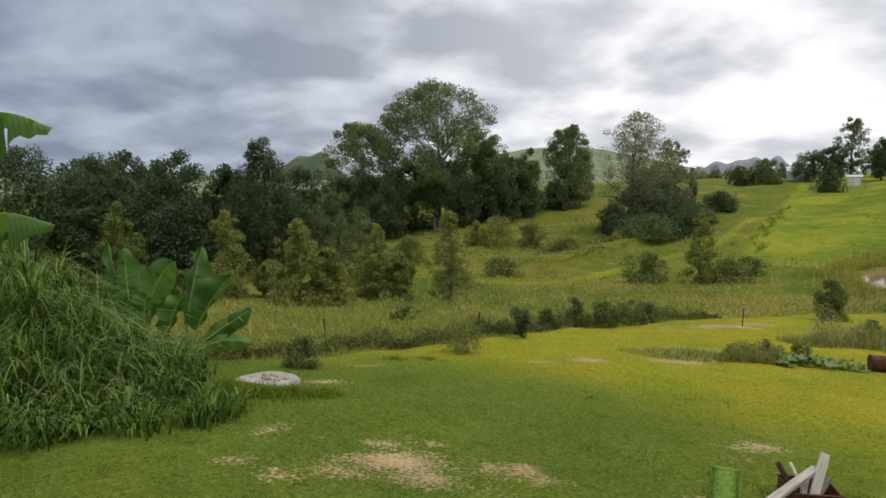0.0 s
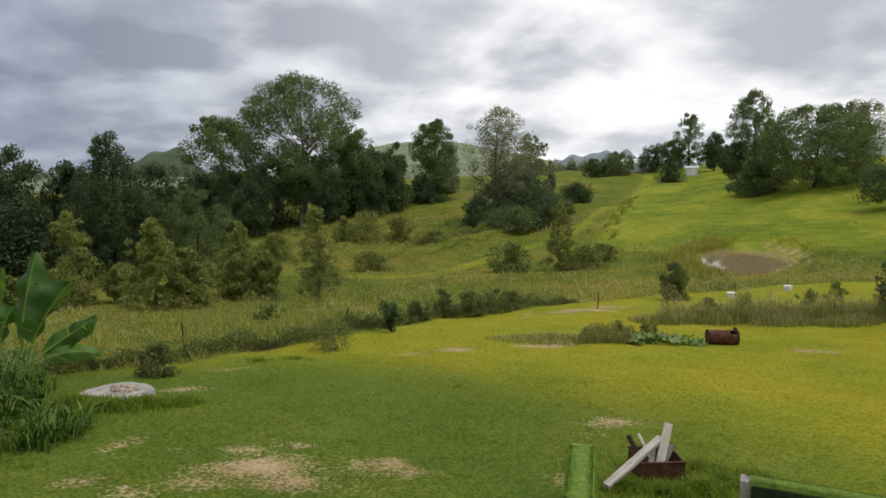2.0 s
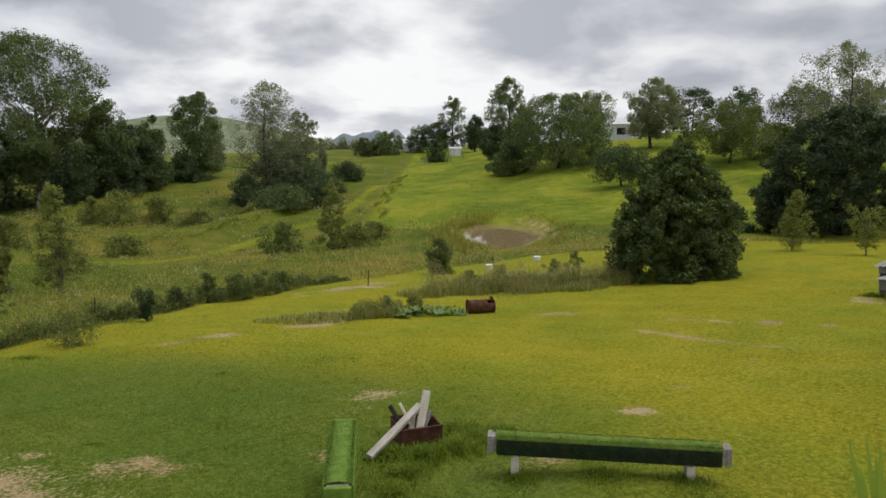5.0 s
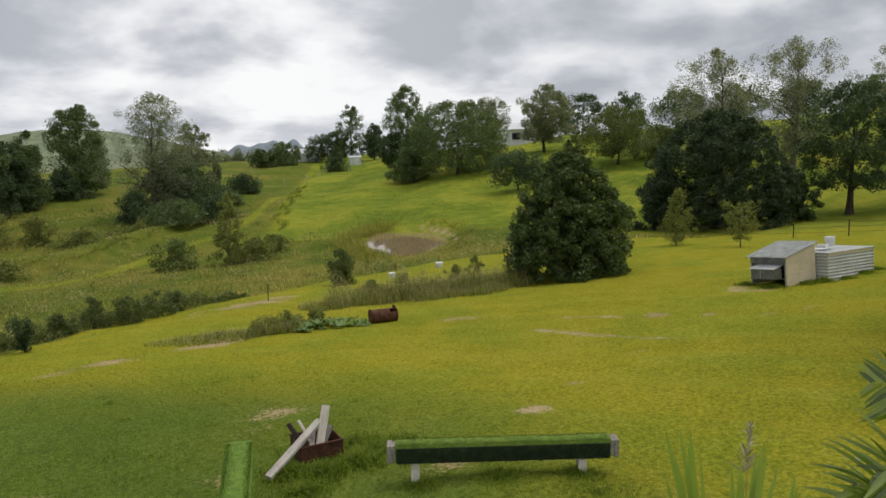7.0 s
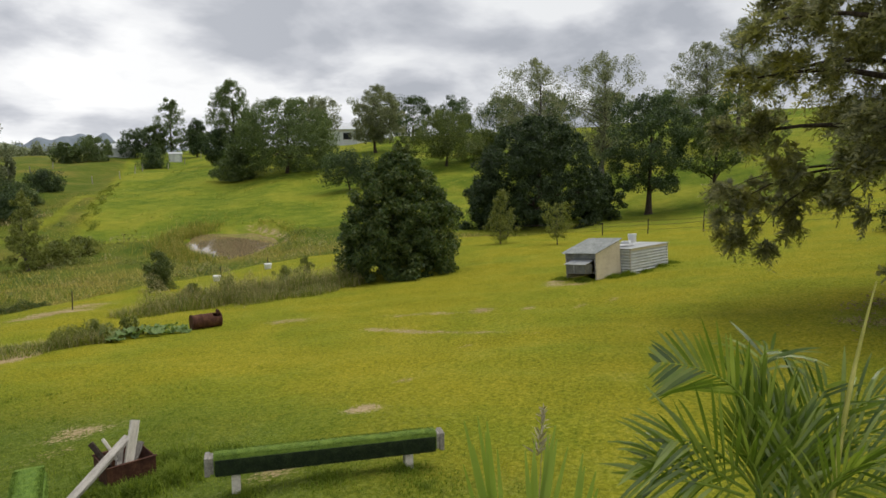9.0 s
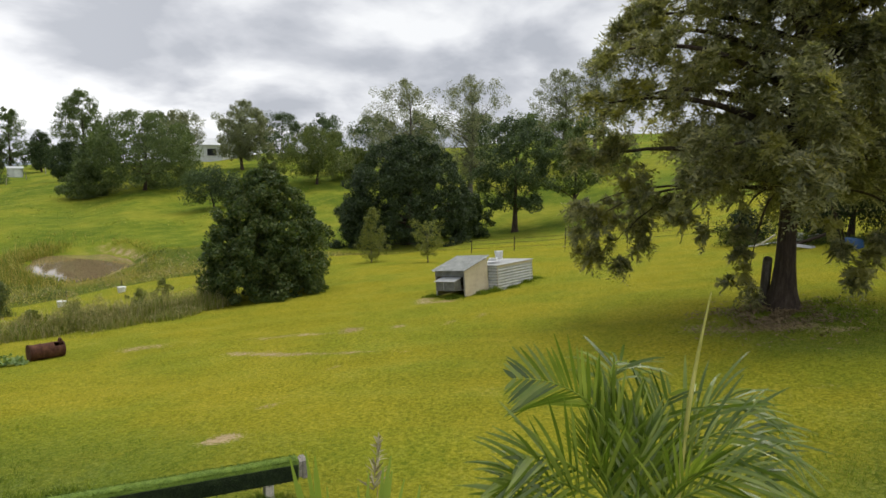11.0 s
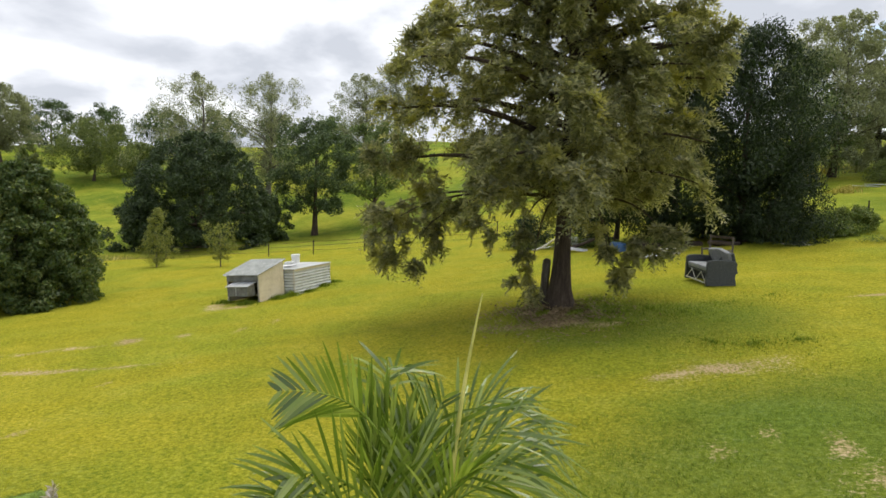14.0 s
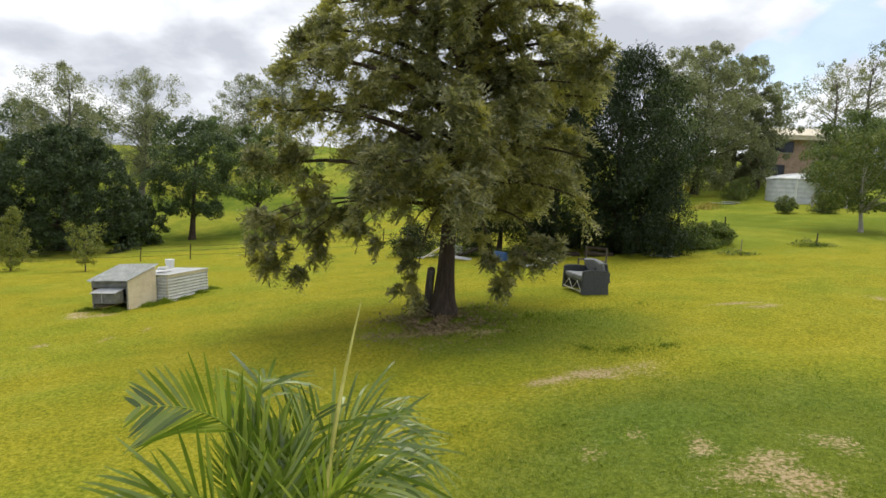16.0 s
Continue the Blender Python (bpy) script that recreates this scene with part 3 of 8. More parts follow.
# bare earth: east, north, half length, half width, turn
WORN = [(-0.6, 7.15, 0.75, 0.32, 12, 0.7), (-0.2, 6.75, 0.55, 0.3, -12, 0.72), (0.8, 7.15, 0.42, 0.3, 10, 0.72), (1.05, 6.9, 0.35, 0.22, -20, 0.7), (-1.05, 6.75, 0.4, 0.22, 0, 0.62), (-0.8, 7.75, 0.35, 0.13, 10, 0.58), (-0.15, 7.9, 0.3, 0.12, -10, 0.55),
        (-1.9, 7.85, 0.35, 0.18, 35, 0.66), (-2.07, 6.8, 0.25, 0.16, 0, 0.64), (-1.37, 7.62, 0.22, 0.1, 0, 0.6), (-1.65, 6.55, 0.35, 0.2, 10, 0.55), (-1.95, 10.6, 0.6, 0.2, 20, 0.56), (3.5, 7.8, 0.35, 0.2, 20, 0.55),
        (2.75, 14.25, 1.0, 0.22, 6, 0.7), (3.5, 14.6, 0.9, 0.2, 30, 0.64), (5.25, 15.1, 0.8, 0.28, 18, 0.78), (5.95, 15.3, 0.6, 0.25, 10, 0.7), (9.2, 21.9, 2.2, 0.6, 18, 0.7), (8.3, 21.5, 1.1, 0.5, 20, 0.68), (10.5, 22.6, 1.3, 0.45, 30, 0.62), (-1.4, 12.95, 0.7, 0.2, 20, 0.5),
        (11.75, 13.9, 0.9, 0.3, -70, 0.62), (11.5, 8.6, 2.0, 0.15, -86, 0.7), (11.35, 10.2, 0.6, 0.15, -85, 0.62), (13.2, 11.0, 1.0, 0.14, -65, 0.62), (13.55, 9.7, 0.9, 0.14, -80, 0.6), (14.05, 9.3, 0.35, 0.26, 0, 0.8), (14.6, 8.3, 0.3, 0.15, 0, 0.58), (15.0, 7.1, 0.35, 0.16, 0, 0.58), (15.7, 6.6, 0.3, 0.15, 0, 0.55),
        (6.3, 5.75, 0.24, 0.16, 0, 0.68), (7.8, 6.4, 0.3, 0.14, 0, 0.55), (10.45, 7.15, 0.3, 0.15, 0, 0.54), (4.3, 4.95, 0.28, 0.2, 0, 0.62), (4.75, 5.6, 0.25, 0.18, 0, 0.52), (3.9, 8.35, 0.4, 0.25, 0, 0.54), (2.55, 6.4, 0.22, 0.2, 0, 0.62),
        (10.7, -2.3, 0.9, 0.4, -72, 0.6), (10.35, -1.45, 0.5, 0.22, -70, 0.56), (10.55, -0.65, 0.35, 0.15, -70, 0.5), (7.05, -3.15, 0.6, 0.36, -55, 0.55), (6.65, -3.4, 0.4, 0.3, 0, 0.62), (7.75, -2.85, 0.35, 0.18, 0, 0.55), (8.1, -2.3, 0.3, 0.16, 0, 0.5), (7.7, -1.75, 0.25, 0.15, 0, 0.5), (7.45, -4.05, 0.4, 0.25, 0, 0.52),
        (16.0, -6.4, 0.6, 0.2, -75, 0.74), (15.4, -6.7, 0.5, 0.2, -60, 0.7), (16.4, -9.8, 0.4, 0.18, 0, 0.6), (14.1, 0.1, 0.9, 0.35, -80, 0.62), (13.8, -0.9, 0.6, 0.22, -75, 0.54), (18.3, 8.9, 0.8, 0.35, -80, 0.68), (18.7, 9.7, 0.5, 0.3, 0, 0.6)]


def masks(x, y):
    """How far each place is meadow, pasture, lush near lawn with the oak's painted shade, and bare earth."""
    # the lawn ends along the hedge and the lower fence, then at the fence below the orchard
    edge = y - np.interp(x, [-30, -8, -3, 1.5, 5, 10, 17, 24, 33, 40, 60], [8, 10.5, 13.2, 17.6, 21.6, 24.6, 29.5, 31, 26, 18, -4])
    meadow = smooth(edge, -0.3, 0.8)
    past = smooth(y - np.interp(x, [-30, 0, 12, 22, 30, 45, 60], [120, 84, 66, 58, 48, 36, 8]), -4, 4)
    # the grazed field lies east of the fence; the slope west of it is rough
    past = past * np.maximum(smooth(x - (30.6 + (y - 64.6) * 0.585), -5.0, 3.0), np.maximum(smooth(58 - y, -2, 2), 0.25 * smooth(y - 80, 0, 6)))
    past = np.maximum(past, smooth(x - 34, 0, 6) * smooth(40 - y, 0, 6) * smooth(edge, 0, 2))
    # far south-east lawn: pasture tones put the dulling by haze into its colour
    past = np.maximum(past, 0.62 * smooth(x - 20, 0, 10) * smooth(-3 - y, 0, 6))
    # lush grass close by; the last term paints shade under the silky oak
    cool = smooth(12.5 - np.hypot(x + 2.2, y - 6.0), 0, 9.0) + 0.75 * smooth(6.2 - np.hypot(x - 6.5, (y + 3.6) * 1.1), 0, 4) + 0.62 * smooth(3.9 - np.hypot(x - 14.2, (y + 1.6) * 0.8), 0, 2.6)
    track = y - np.interp(x, [-6, 1, 6, 12.5, 18, 28, 36], [60, 47.5, 46.5, 52, 57, 67, 80])
    past = np.maximum(past, 0.5 * smooth(2.9 - np.abs(track), 0, 2.4) * smooth(x, -8, -3))
    bare = np.zeros_like(x)
    for cx, cy, a, b, turn, *deep in WORN:
        c, s = math.cos(radians(turn)), math.sin(radians(turn))
        u, v = (x - cx) * c + (y - cy) * s, -(x - cx) * s + (y - cy) * c
        bare = np.maximum(bare, (deep[0] if deep else 0.66) * np.exp(-0.6 * ((u / a) ** 2 + (v / b) ** 2)))
    bank = np.clip(1 - np.abs(pond_reach(x, y) - 1.12) / 0.22, 0, 1)
    bare = np.maximum(bare, bank * 0.62 * smooth((x - POND[0]) * 0.818 - (y - POND[1]) * 0.575, -1.5, 2))
    return meadow * (1 - past), past, np.clip(cool, 0, 1), bare


def build_ground():
    az = np.concatenate([np.arange(-50, 130, 0.5), np.arange(130, 310, 4.0)])
    r = np.concatenate([[0.001, 1.0], np.geomspace(2.0, 140, 290), np.geomspace(146, 4600, 50)])
    a, d = np.meshgrid(np.radians(az), r, indexing="ij")
    x, y = d * np.sin(a) + 0.4, d * np.cos(a)
    z = ground_at(x, y)
    n, m = x.shape
    i, j = np.meshgrid(np.arange(n), np.arange(m - 1), indexing="ij")
    k = (i + 1) % n
    f = np.stack([i * m + j, i * m + j + 1, k * m + j + 1, k * m + j], -1).reshape(-1, 4)
    v = np.stack([x, y, z], -1).reshape(-1, 3)
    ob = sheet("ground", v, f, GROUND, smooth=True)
    # the last mask greys the far ground's colour for haze
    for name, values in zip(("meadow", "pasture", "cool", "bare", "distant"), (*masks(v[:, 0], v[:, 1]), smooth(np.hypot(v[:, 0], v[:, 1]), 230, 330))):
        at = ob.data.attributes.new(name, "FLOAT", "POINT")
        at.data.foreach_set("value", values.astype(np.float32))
    return tagged(ob, "mown lawn, rough meadow and green pasture on rolling land", "ground", kind="structure")


build_ground()


def build_pond():
    th = np.linspace(0, 2 * math.pi, 72, endpoint=False)
    v = [(POND[0], POND[1], POND[2])]
    for t in th:
        w = 1.3
        a, b = 7.0 * w * math.cos(t), 3.4 * w * math.sin(t)
        v.append((POND[0] + 0.575 * a + 0.818 * b, POND[1] + 0.818 * a - 0.575 * b, POND[2]))
    f = [(0, i + 1, (i + 1) % 72 + 1) for i in range(72)]
    tagged(sheet("water", v, f, WATER), "still muddy brown water of a farm dam", "pond", kind="structure")


build_pond()


def build_far_hill(x, y, wide, height, turn, seed, mat_=None, label="forested range on the horizon, blue with haze in its colour"):
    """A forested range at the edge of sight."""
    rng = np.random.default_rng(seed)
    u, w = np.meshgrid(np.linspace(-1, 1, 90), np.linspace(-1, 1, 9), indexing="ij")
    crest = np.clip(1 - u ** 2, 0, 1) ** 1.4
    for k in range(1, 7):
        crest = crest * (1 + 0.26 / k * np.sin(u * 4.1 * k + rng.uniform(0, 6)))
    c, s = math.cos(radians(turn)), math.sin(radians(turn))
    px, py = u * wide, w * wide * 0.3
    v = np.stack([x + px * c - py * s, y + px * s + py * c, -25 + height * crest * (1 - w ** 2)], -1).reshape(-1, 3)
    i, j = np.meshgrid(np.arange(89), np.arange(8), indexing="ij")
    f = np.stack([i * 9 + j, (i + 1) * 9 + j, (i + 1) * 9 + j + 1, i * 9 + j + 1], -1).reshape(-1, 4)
    tagged(sheet("distant_hill", v, f, mat_ or HILL_HAZE, smooth=True), label, "hill", kind="structure")


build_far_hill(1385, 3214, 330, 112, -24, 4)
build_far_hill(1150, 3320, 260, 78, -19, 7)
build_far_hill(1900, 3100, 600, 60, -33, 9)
build_far_hill(-185, 900, 120, 44, 8, 3, HILL_GREEN, "dark green wooded hill beyond the creek")
build_far_hill(-600, 1200, 380, 30, 25, 5, HILL_GREEN, "long low wooded hill")

# ---- trees and shrubs ----
PROFILE = {
    "dome": lambda u: np.sqrt(np.clip(1 - (np.abs(u - 0.4) / np.where(u > 0.4, 0.62, 0.5)) ** 2.2, 0, 1)),
    "oval": lambda u: np.sin(math.pi * np.clip(0.06 + 0.9 * u, 0, 1)) ** 0.7,
    "cone": lambda u: np.clip(1.02 - u, 0, 1) ** 0.55 * np.clip(u * 4 + 0.5, 0, 1),
    "bush": lambda u: np.sqrt(np.clip(1 - u ** 2.4, 0, 1)) * (0.82 + 0.18 * np.clip(u * 5, 0, 1)),
    "column": lambda u: np.clip(4 * u + 0.45, 0, 1) * np.sqrt(np.clip(1 - u ** 3.0, 0, 1)),
    "umbrella": lambda u: np.interp(u, [0, 0.2, 0.45, 0.65, 0.82, 0.93, 1], [0.5, 0.82, 1, 0.98, 0.8, 0.55, 0.25]),
    "vase": lambda u: 0.35 + 0.65 * u,
    "egg": lambda u: np.interp(u, [0, 0.12, 0.35, 0.6, 0.8, 1], [0.84, 0.98, 1, 0.78, 0.5, 0.14]),
    "heap": lambda u: np.interp(u, [0, 0.12, 0.3, 0.5, 0.7, 0.88, 1], [0.94, 1.02, 1, 0.88, 0.68, 0.42, 0.15]),
    "round": lambda u: np.interp(u, [0, 0.15, 0.4, 0.65, 0.85, 1], [0.9, 1, 1, 0.9, 0.64, 0.25]),
}


def wood_of(h, start, ends, r0, rng, bend=0.08, sides=7, top=0.8, lean=(0.0, 0.0), flare=0.55):
    """A tapered trunk that forks into limbs towards the given ends."""
    k = np.linspace(0, 1, 14) ** 1.7
    wob = rng.normal(size=2) * bend * h * 0.4
    trunk = np.stack([lean[0] * k * h + wob[0] * np.sin(k * 2.6), lean[1] * k * h + wob[1] * np.sin(k * 2.2), k * h * top - 0.06], 1)
    rad = r0 * (1 - 0.86 * k) + r0 * flare * np.exp(-k * h * top / (2.2 * r0 + 0.02))
    pieces = [tube(trunk, rad, sides)]
    for e in ends:
        level = np.clip((e[2] - rng.uniform(0.45, 0.8) * math.hypot(e[0], e[1])) / (h * top), start, 0.93)
        b = np.array([np.interp(level, k, trunk[:, i]) for i in range(3)])
        u = np.linspace(0, 1, 6)[:, None]
        lift = rng.uniform(-0.02, 0.16) if e[2] > b[2] + 0.15 * h * 0.1 else rng.uniform(0.25, 0.4)
        sag = np.array([0, 0, 1.0]) * np.linalg.norm(e - b) * lift
        p = b + (e - b) * u + sag * np.sin(u * math.pi)
        p += rng.normal(size=p.shape) * 0.02 * np.linalg.norm(e - b) * np.sin(u * math.pi)
        r = np.interp(level, k, rad) * 0.45
        pieces.append(tube(p, r * (1 - 0.85 * u[:, 0]), 5))
    return pieces


def crown_of(h, w, base, shape, clumps, count, leaf, rng, clump=0.2, flat=0.95, shell=0.55, lump=0.18, hang=0.0, wide=0.5, ragged=0.12, lean=(0.0, 0.0)):
    """Clumps of leaves that fill a crown's outline unevenly; returns the clumps' middles, points and faces."""
    u = rng.uniform(0.02, 1, clumps * 3)
    pr = PROFILE[shape](u)
    keep = rng.uniform(size=len(u)) < 0.25 + 0.75 * pr
    u, pr = u[keep][:clumps], pr[keep][:clumps]
    th = rng.uniform(0, 2 * math.pi, len(u))
    ph = rng.uniform(0, 6, 3)
    lobes = 1 + lump * np.sin(2 * th + ph[0] + 3 * u) + lump * 0.8 * np.sin(3 * th + ph[1] - 5 * u) + lump * 0.5 * np.sin(5 * th + ph[2] + 9 * u)
    rr = w / 2 * (1 - clump * 0.8) * pr * lobes * (shell + (1 - shell) * np.sqrt(rng.uniform(size=len(u))))
    rr *= np.where(rng.uniform(size=len(u)) < 0.25, rng.uniform(0.15, 0.7, len(u)), 1) * (1 + ragged * rng.normal(size=len(u)))
    z = h * (base + (1 - base) * u * (1 - clump * 0.25))
    c = np.stack([rr * np.cos(th) + lean[0] * z, rr * np.sin(th) + lean[1] * z, z], 1)
    size = w * clump * rng.uniform(0.55, 1.25, len(u)) * (0.6 + 0.4 * pr)
    n = count // len(u)
    q = rng.normal(size=(len(u), n, 3))
    q /= np.linalg.norm(q, axis=2)[..., None]
    q *= (rng.uniform(0.15, 1, (len(u), n, 1)) ** 0.45)
    p = c[:, None] + q * size[:, None, None] * np.array([1, 1, flat])
    p[..., 2] -= hang * np.abs(rng.normal(size=p.shape[:2])) * size[:, None]
    p = p.reshape(-1, 3)
    p[:, 2] = np.maximum(p[:, 2], 0.04 * h * rng.uniform(0.2, 1, len(p)))
    along = q.reshape(-1, 3) * 0.4 + rng.normal(size=p.shape) * 0.8 + np.array([0, 0, -0.25 - 2.2 * hang])
    face = q.reshape(-1, 3) * 0.8 + rng.normal(size=p.shape) * 0.55 + np.array([0, 0, 0.55])
    v, f = leaf_tris(p, along, leaf * rng.uniform(0.6, 1.35, len(p)), rng, wide * 1.15, face=-face)
    return c, v, f


SEED = [100]


def tree(name, label, x, y, h, w, leaves, bark=None, shape="dome", base=0.2, clumps=60, count=5000, leaf=0.3, trunk=None, limbs=10,
         category="tree", group="", lean=(0.0, 0.0), bend=0.08, start=0.25, top=0.8, full=1.7, **kw):
    """A tree or shrub: tapered trunk with limbs, and a crown of many small leaves."""
    SEED[0] += 1
    rng = np.random.default_rng(SEED[0])
    ob = thing(name, x, y, label, category, group)
    # small leaves in many small clumps
    kw["clump"] = kw.get("clump", 0.2) * 0.84
    c, v, f = crown_of(h, w, base, shape, int(clumps * 1.5), int(count * full * 2.3), leaf * 0.62, rng, lean=lean, **kw)
    ends = c[rng.permutation(len(c))[:limbs]] * np.array([0.9, 0.9, 1.0])
    pieces = wood_of(h, start, ends, trunk or h * 0.022, rng, bend, top=top, lean=lean)
    stem = sheet("trunk", *(pieces[0] if h > 2.5 else joined(pieces)), bark or BARK, ob, smooth=True)
    for piece in pieces[1:] if h > 2.5 else ():
        sheet("limb", *piece, bark or BARK, stem, smooth=True)
    sheet("crown", v, f, leaves, ob)
    return ob


DOWN = "trees along the creek"
GREEN_GUM = "tall green gum tree with a broad lumpy crown"
for x, y, h, w, shape, mat_, lab in (
        (-30.4, 49, 9.5, 7.5, "dome", DARK, "broad dark green tree at the edge of the creek wood"),
        (-27.5, 53, 9.6, 6.6, "dome", DARK, "round-headed green tree in the creek wood"),
        (-28, 60, 10.2, 5.5, "oval", DARK, "slim green tree in the creek wood"),
        (-22.2, 57.4, 10, 7, "dome", DARK, "wide green tree in the creek wood"),
        (-18.6, 59.5, 8.6, 5, "oval", FIG, "dark narrow tree in the creek wood"),
        (-34, 66, 9.5, 8, "dome", FIG, "dark tree deep in the creek wood"),
        (-27.8, 66, 9.5, 7, "dome", FIG, "dark tree behind the creek wood"),
        (-15.8, 78, 8.6, 7, "dome", FIG, "low dark tree beyond the creek"),
        (-22, 76, 8.0, 8, "dome", DARK, "green tree beyond the creek"),
        (-40, 52, 10, 8, "dome", DARK, "leafy green tree at the wood's end"),
        (-24.5, 50, 6.6, 6, "bush", FIG, "dark bushy tree under the creek wood"),
        (-19, 50, 6.0, 6, "bush", FIG, "dark bushy tree beside the creek"),
        (-13, 58, 6.0, 5, "bush", DARK, "green bushy tree beside the creek")):
    tree("creek_tree", lab, x, y, h, w, mat_, BARK_DARK, shape, 0.04, 90, 4300, 0.38, group=DOWN, clump=0.16)
tree("creek_tree", "tall dark grey-green tree with a pointed top", -14.3, 53.7, 10.6, 6.2, DARK, BARK_DARK, "egg", 0.0, 210, 9500, 0.26, group=DOWN, clump=0.14, lump=0.05, ragged=0.05, shell=0.7)
tree("round_bush", "dense dark round bush below the gums", -8.6, 54.8, 6.2, 6.4, GUM, BARK_DARK, "bush", 0.0, 130, 8500, 0.2, category="bush", clump=0.11, lump=0.03, ragged=0.04, shell=0.85)

for x, y, h, w, shape in ((-18, 37.6, 5.2, 3.4, "cone"), (-11.5, 35.8, 4.7, 3.6, "cone"), (-7, 32.7, 4.3, 3.0, "cone"), (-5.6, 33.2, 2.9, 2.0, "bush"),
                          (-3.7, 37.2, 4.2, 2.8, "cone"), (-2.4, 36.5, 2.6, 2.0, "bush"), (-20.5, 33.9, 2.6, 3.6, "bush"), (-24, 36, 3.2, 3.4, "oval"), (-13.1, 33.1, 1.7, 2.2, "bush"), (-16.5, 31, 1.6, 2.4, "bush"), (-9.3, 36.5, 2.0, 2.0, "oval")):
    tree("wild_shrub", "yellow-green wild shrub in the rough meadow", x, y, h, w, BUSH if x < -12 else SHRUB, BARK, shape, 0.0, 95, 2800, 0.2, category="shrub", group="wild shrubs in the meadow", clump=0.13, lump=0.2, ragged=0.25)
tree("young_gum", "slender young tree with sparse leaves", 0.3, 32.4, 4.8, 2.2, SHRUB, BARK, "cone", 0.05, 90, 2400, 0.14, category="tree", clump=0.14, ragged=0.3)

tree("gum_tree", "tall spreading gum tree with pale limbs showing", -0.7, 90.2, 18.8, 16.2, GUM, BARK_PALE, "umbrella", 0.16, 130, 14000, 0.42, trunk=0.5, limbs=60, clump=0.115, lump=0.1, flat=0.75, shell=0.7, ragged=0.06, full=1.45, start=0.3, top=0.72)
tree("gum_tree", GREEN_GUM, -11.6, 97, 14.8, 11.5, GUM, BARK_PALE, "dome", 0.05, 120, 9500, 0.42, limbs=24, clump=0.14, lump=0.2, ragged=0.08, shell=0.7)
tree("gum_tree", "small gum tree with a pale trunk", -1, 87, 10, 5, GUM, BARK_PALE, "oval", 0.28, 45, 3200, 0.38, limbs=8)
tree("gum_tree", "leafy green gum beside the tall one", 5.2, 90.4, 11.6, 7.4, GUM, BARK, "dome", 0.03, 80, 5600, 0.4, clump=0.15)
tree("gum_tree", "bushy dark tree below the gums", 8.6, 93, 8.4, 6.5, DARK, BARK, "dome", 0.02, 70, 4600, 0.4, clump=0.15)
tree("gum_tree", "narrow green tree at the end of the gum clump", 11.9, 95.1, 9.3, 5, GUM, BARK_DARK, "cone", 0.05, 55, 4000, 0.38)
tree("gum_tree", "dense upright green tree on the pasture", 18.6, 101.7, 12.3, 7.6, GUM, BARK_DARK, "column", 0.03, 140, 8500, 0.38, clump=0.15, lump=0.1, ragged=0.05, shell=0.7)
for x, y, h, w in ((-4.2, 88, 8.6, 7.0), (-9.6, 90, 7.6, 7.0), (6.6, 89.5, 7.0, 6.0), (-13.5, 92, 7.5, 6.5), (10.4, 94, 6.0, 5.5), (16.2, 99, 3.2, 6.0)):
    tree("understorey_tree", "dark bushy tree growing under the gums", x, y, h, w, DARK, BARK_DARK, "bush", 0.0, 80, 3000, 0.4, group="trees under the gums", clump=0.14)
tree("gum_tree", "dark tree below the gum clump", -7, 84, 6.5, 6, DARK, BARK_DARK, "bush", 0.04, 55, 4200, 0.38)
tree("gum_tree", "dark tree in front of the far shed", 2.2, 86, 5.5, 5, DARK, BARK_DARK, "bush", 0.04, 45, 3200, 0.36)
tree("wattle_tree", "grey-green open tree with airy twigs at its top", 21.5, 76, 12.8, 8.6, GUM_GREY, BARK_DARK, "oval", 0.0, 230, 11000, 0.22, limbs=60, clump=0.11, ragged=0.2, shell=0.5)
tree("wattle_tree", "smaller dark grey-green tree beside the open one", 28.2, 85, 9.2, 6, GUM_GREY, BARK_DARK, "oval", 0.0, 110, 5000, 0.26, clump=0.1, ragged=0.2, limbs=30)
tree("wattle_tree", "dark leafy thicket under the open tree", 23.8, 77, 5.4, 9.0, DARK, BARK_DARK, "bush", 0.0, 110, 7000, 0.3, clump=0.12)
tree("young_pine", "small pointed tree on the slope", 33.6, 92.8, 5.2, 2.4, GUM_GREY, BARK_DARK, "cone", 0.03, 40, 1600, 0.3)
for x, y, h, w in ((35.6, 88.2, 2.4, 5), (18.4, 73.5, 3.1, 4.4), (20.9, 68.8, 2.3, 5.4), (25.5, 70.5, 2.6, 5.0), (64.9, 115.5, 3.7, 4.8), (30, 80, 2.2, 3.6)):
    tree("dark_bush", "dark rounded bush on the grassy slope", x, y, h, w, DARK if h > 2.35 else GUM, BARK_DARK, "bush", 0.0, 60, 1700, 0.34, category="bush", group="bushes on the far slope")
for x, y, h, w in ((5.5, 69.4, 2.9, 4.0), (9.1, 69.8, 2.6, 2.4), (3.4, 70.5, 2.4, 2.4), (13.7, 45.4, 2.0, 2.9), (19.5, 46.2, 1.6, 2.8), (22.2, 49, 1.3, 2.2), (11.5, 64, 1.4, 3.5), (-3.2, 62, 2.2, 3.4), (0.8, 44, 1.3, 2.6), (-6.5, 45, 1.6, 3.0), (4.5, 52, 1.3, 3.0)):
    tree("slope_shrub", "grey-green scrubby bush in long grass", x, y, h, w, SHRUB if x < 10 or h < 1.7 else BUSH, BARK, "bush", 0.0, 50, 1200, 0.25, category="shrub", group="scrub on the slope", ragged=0.25)
tree("young_gum", "young grey-green tree with a pointed top", 17.4, 45.6, 5.0, 2.7, SHRUB, BARK, "cone", 0.03, 120, 2600, 0.18, clump=0.13, ragged=0.2)

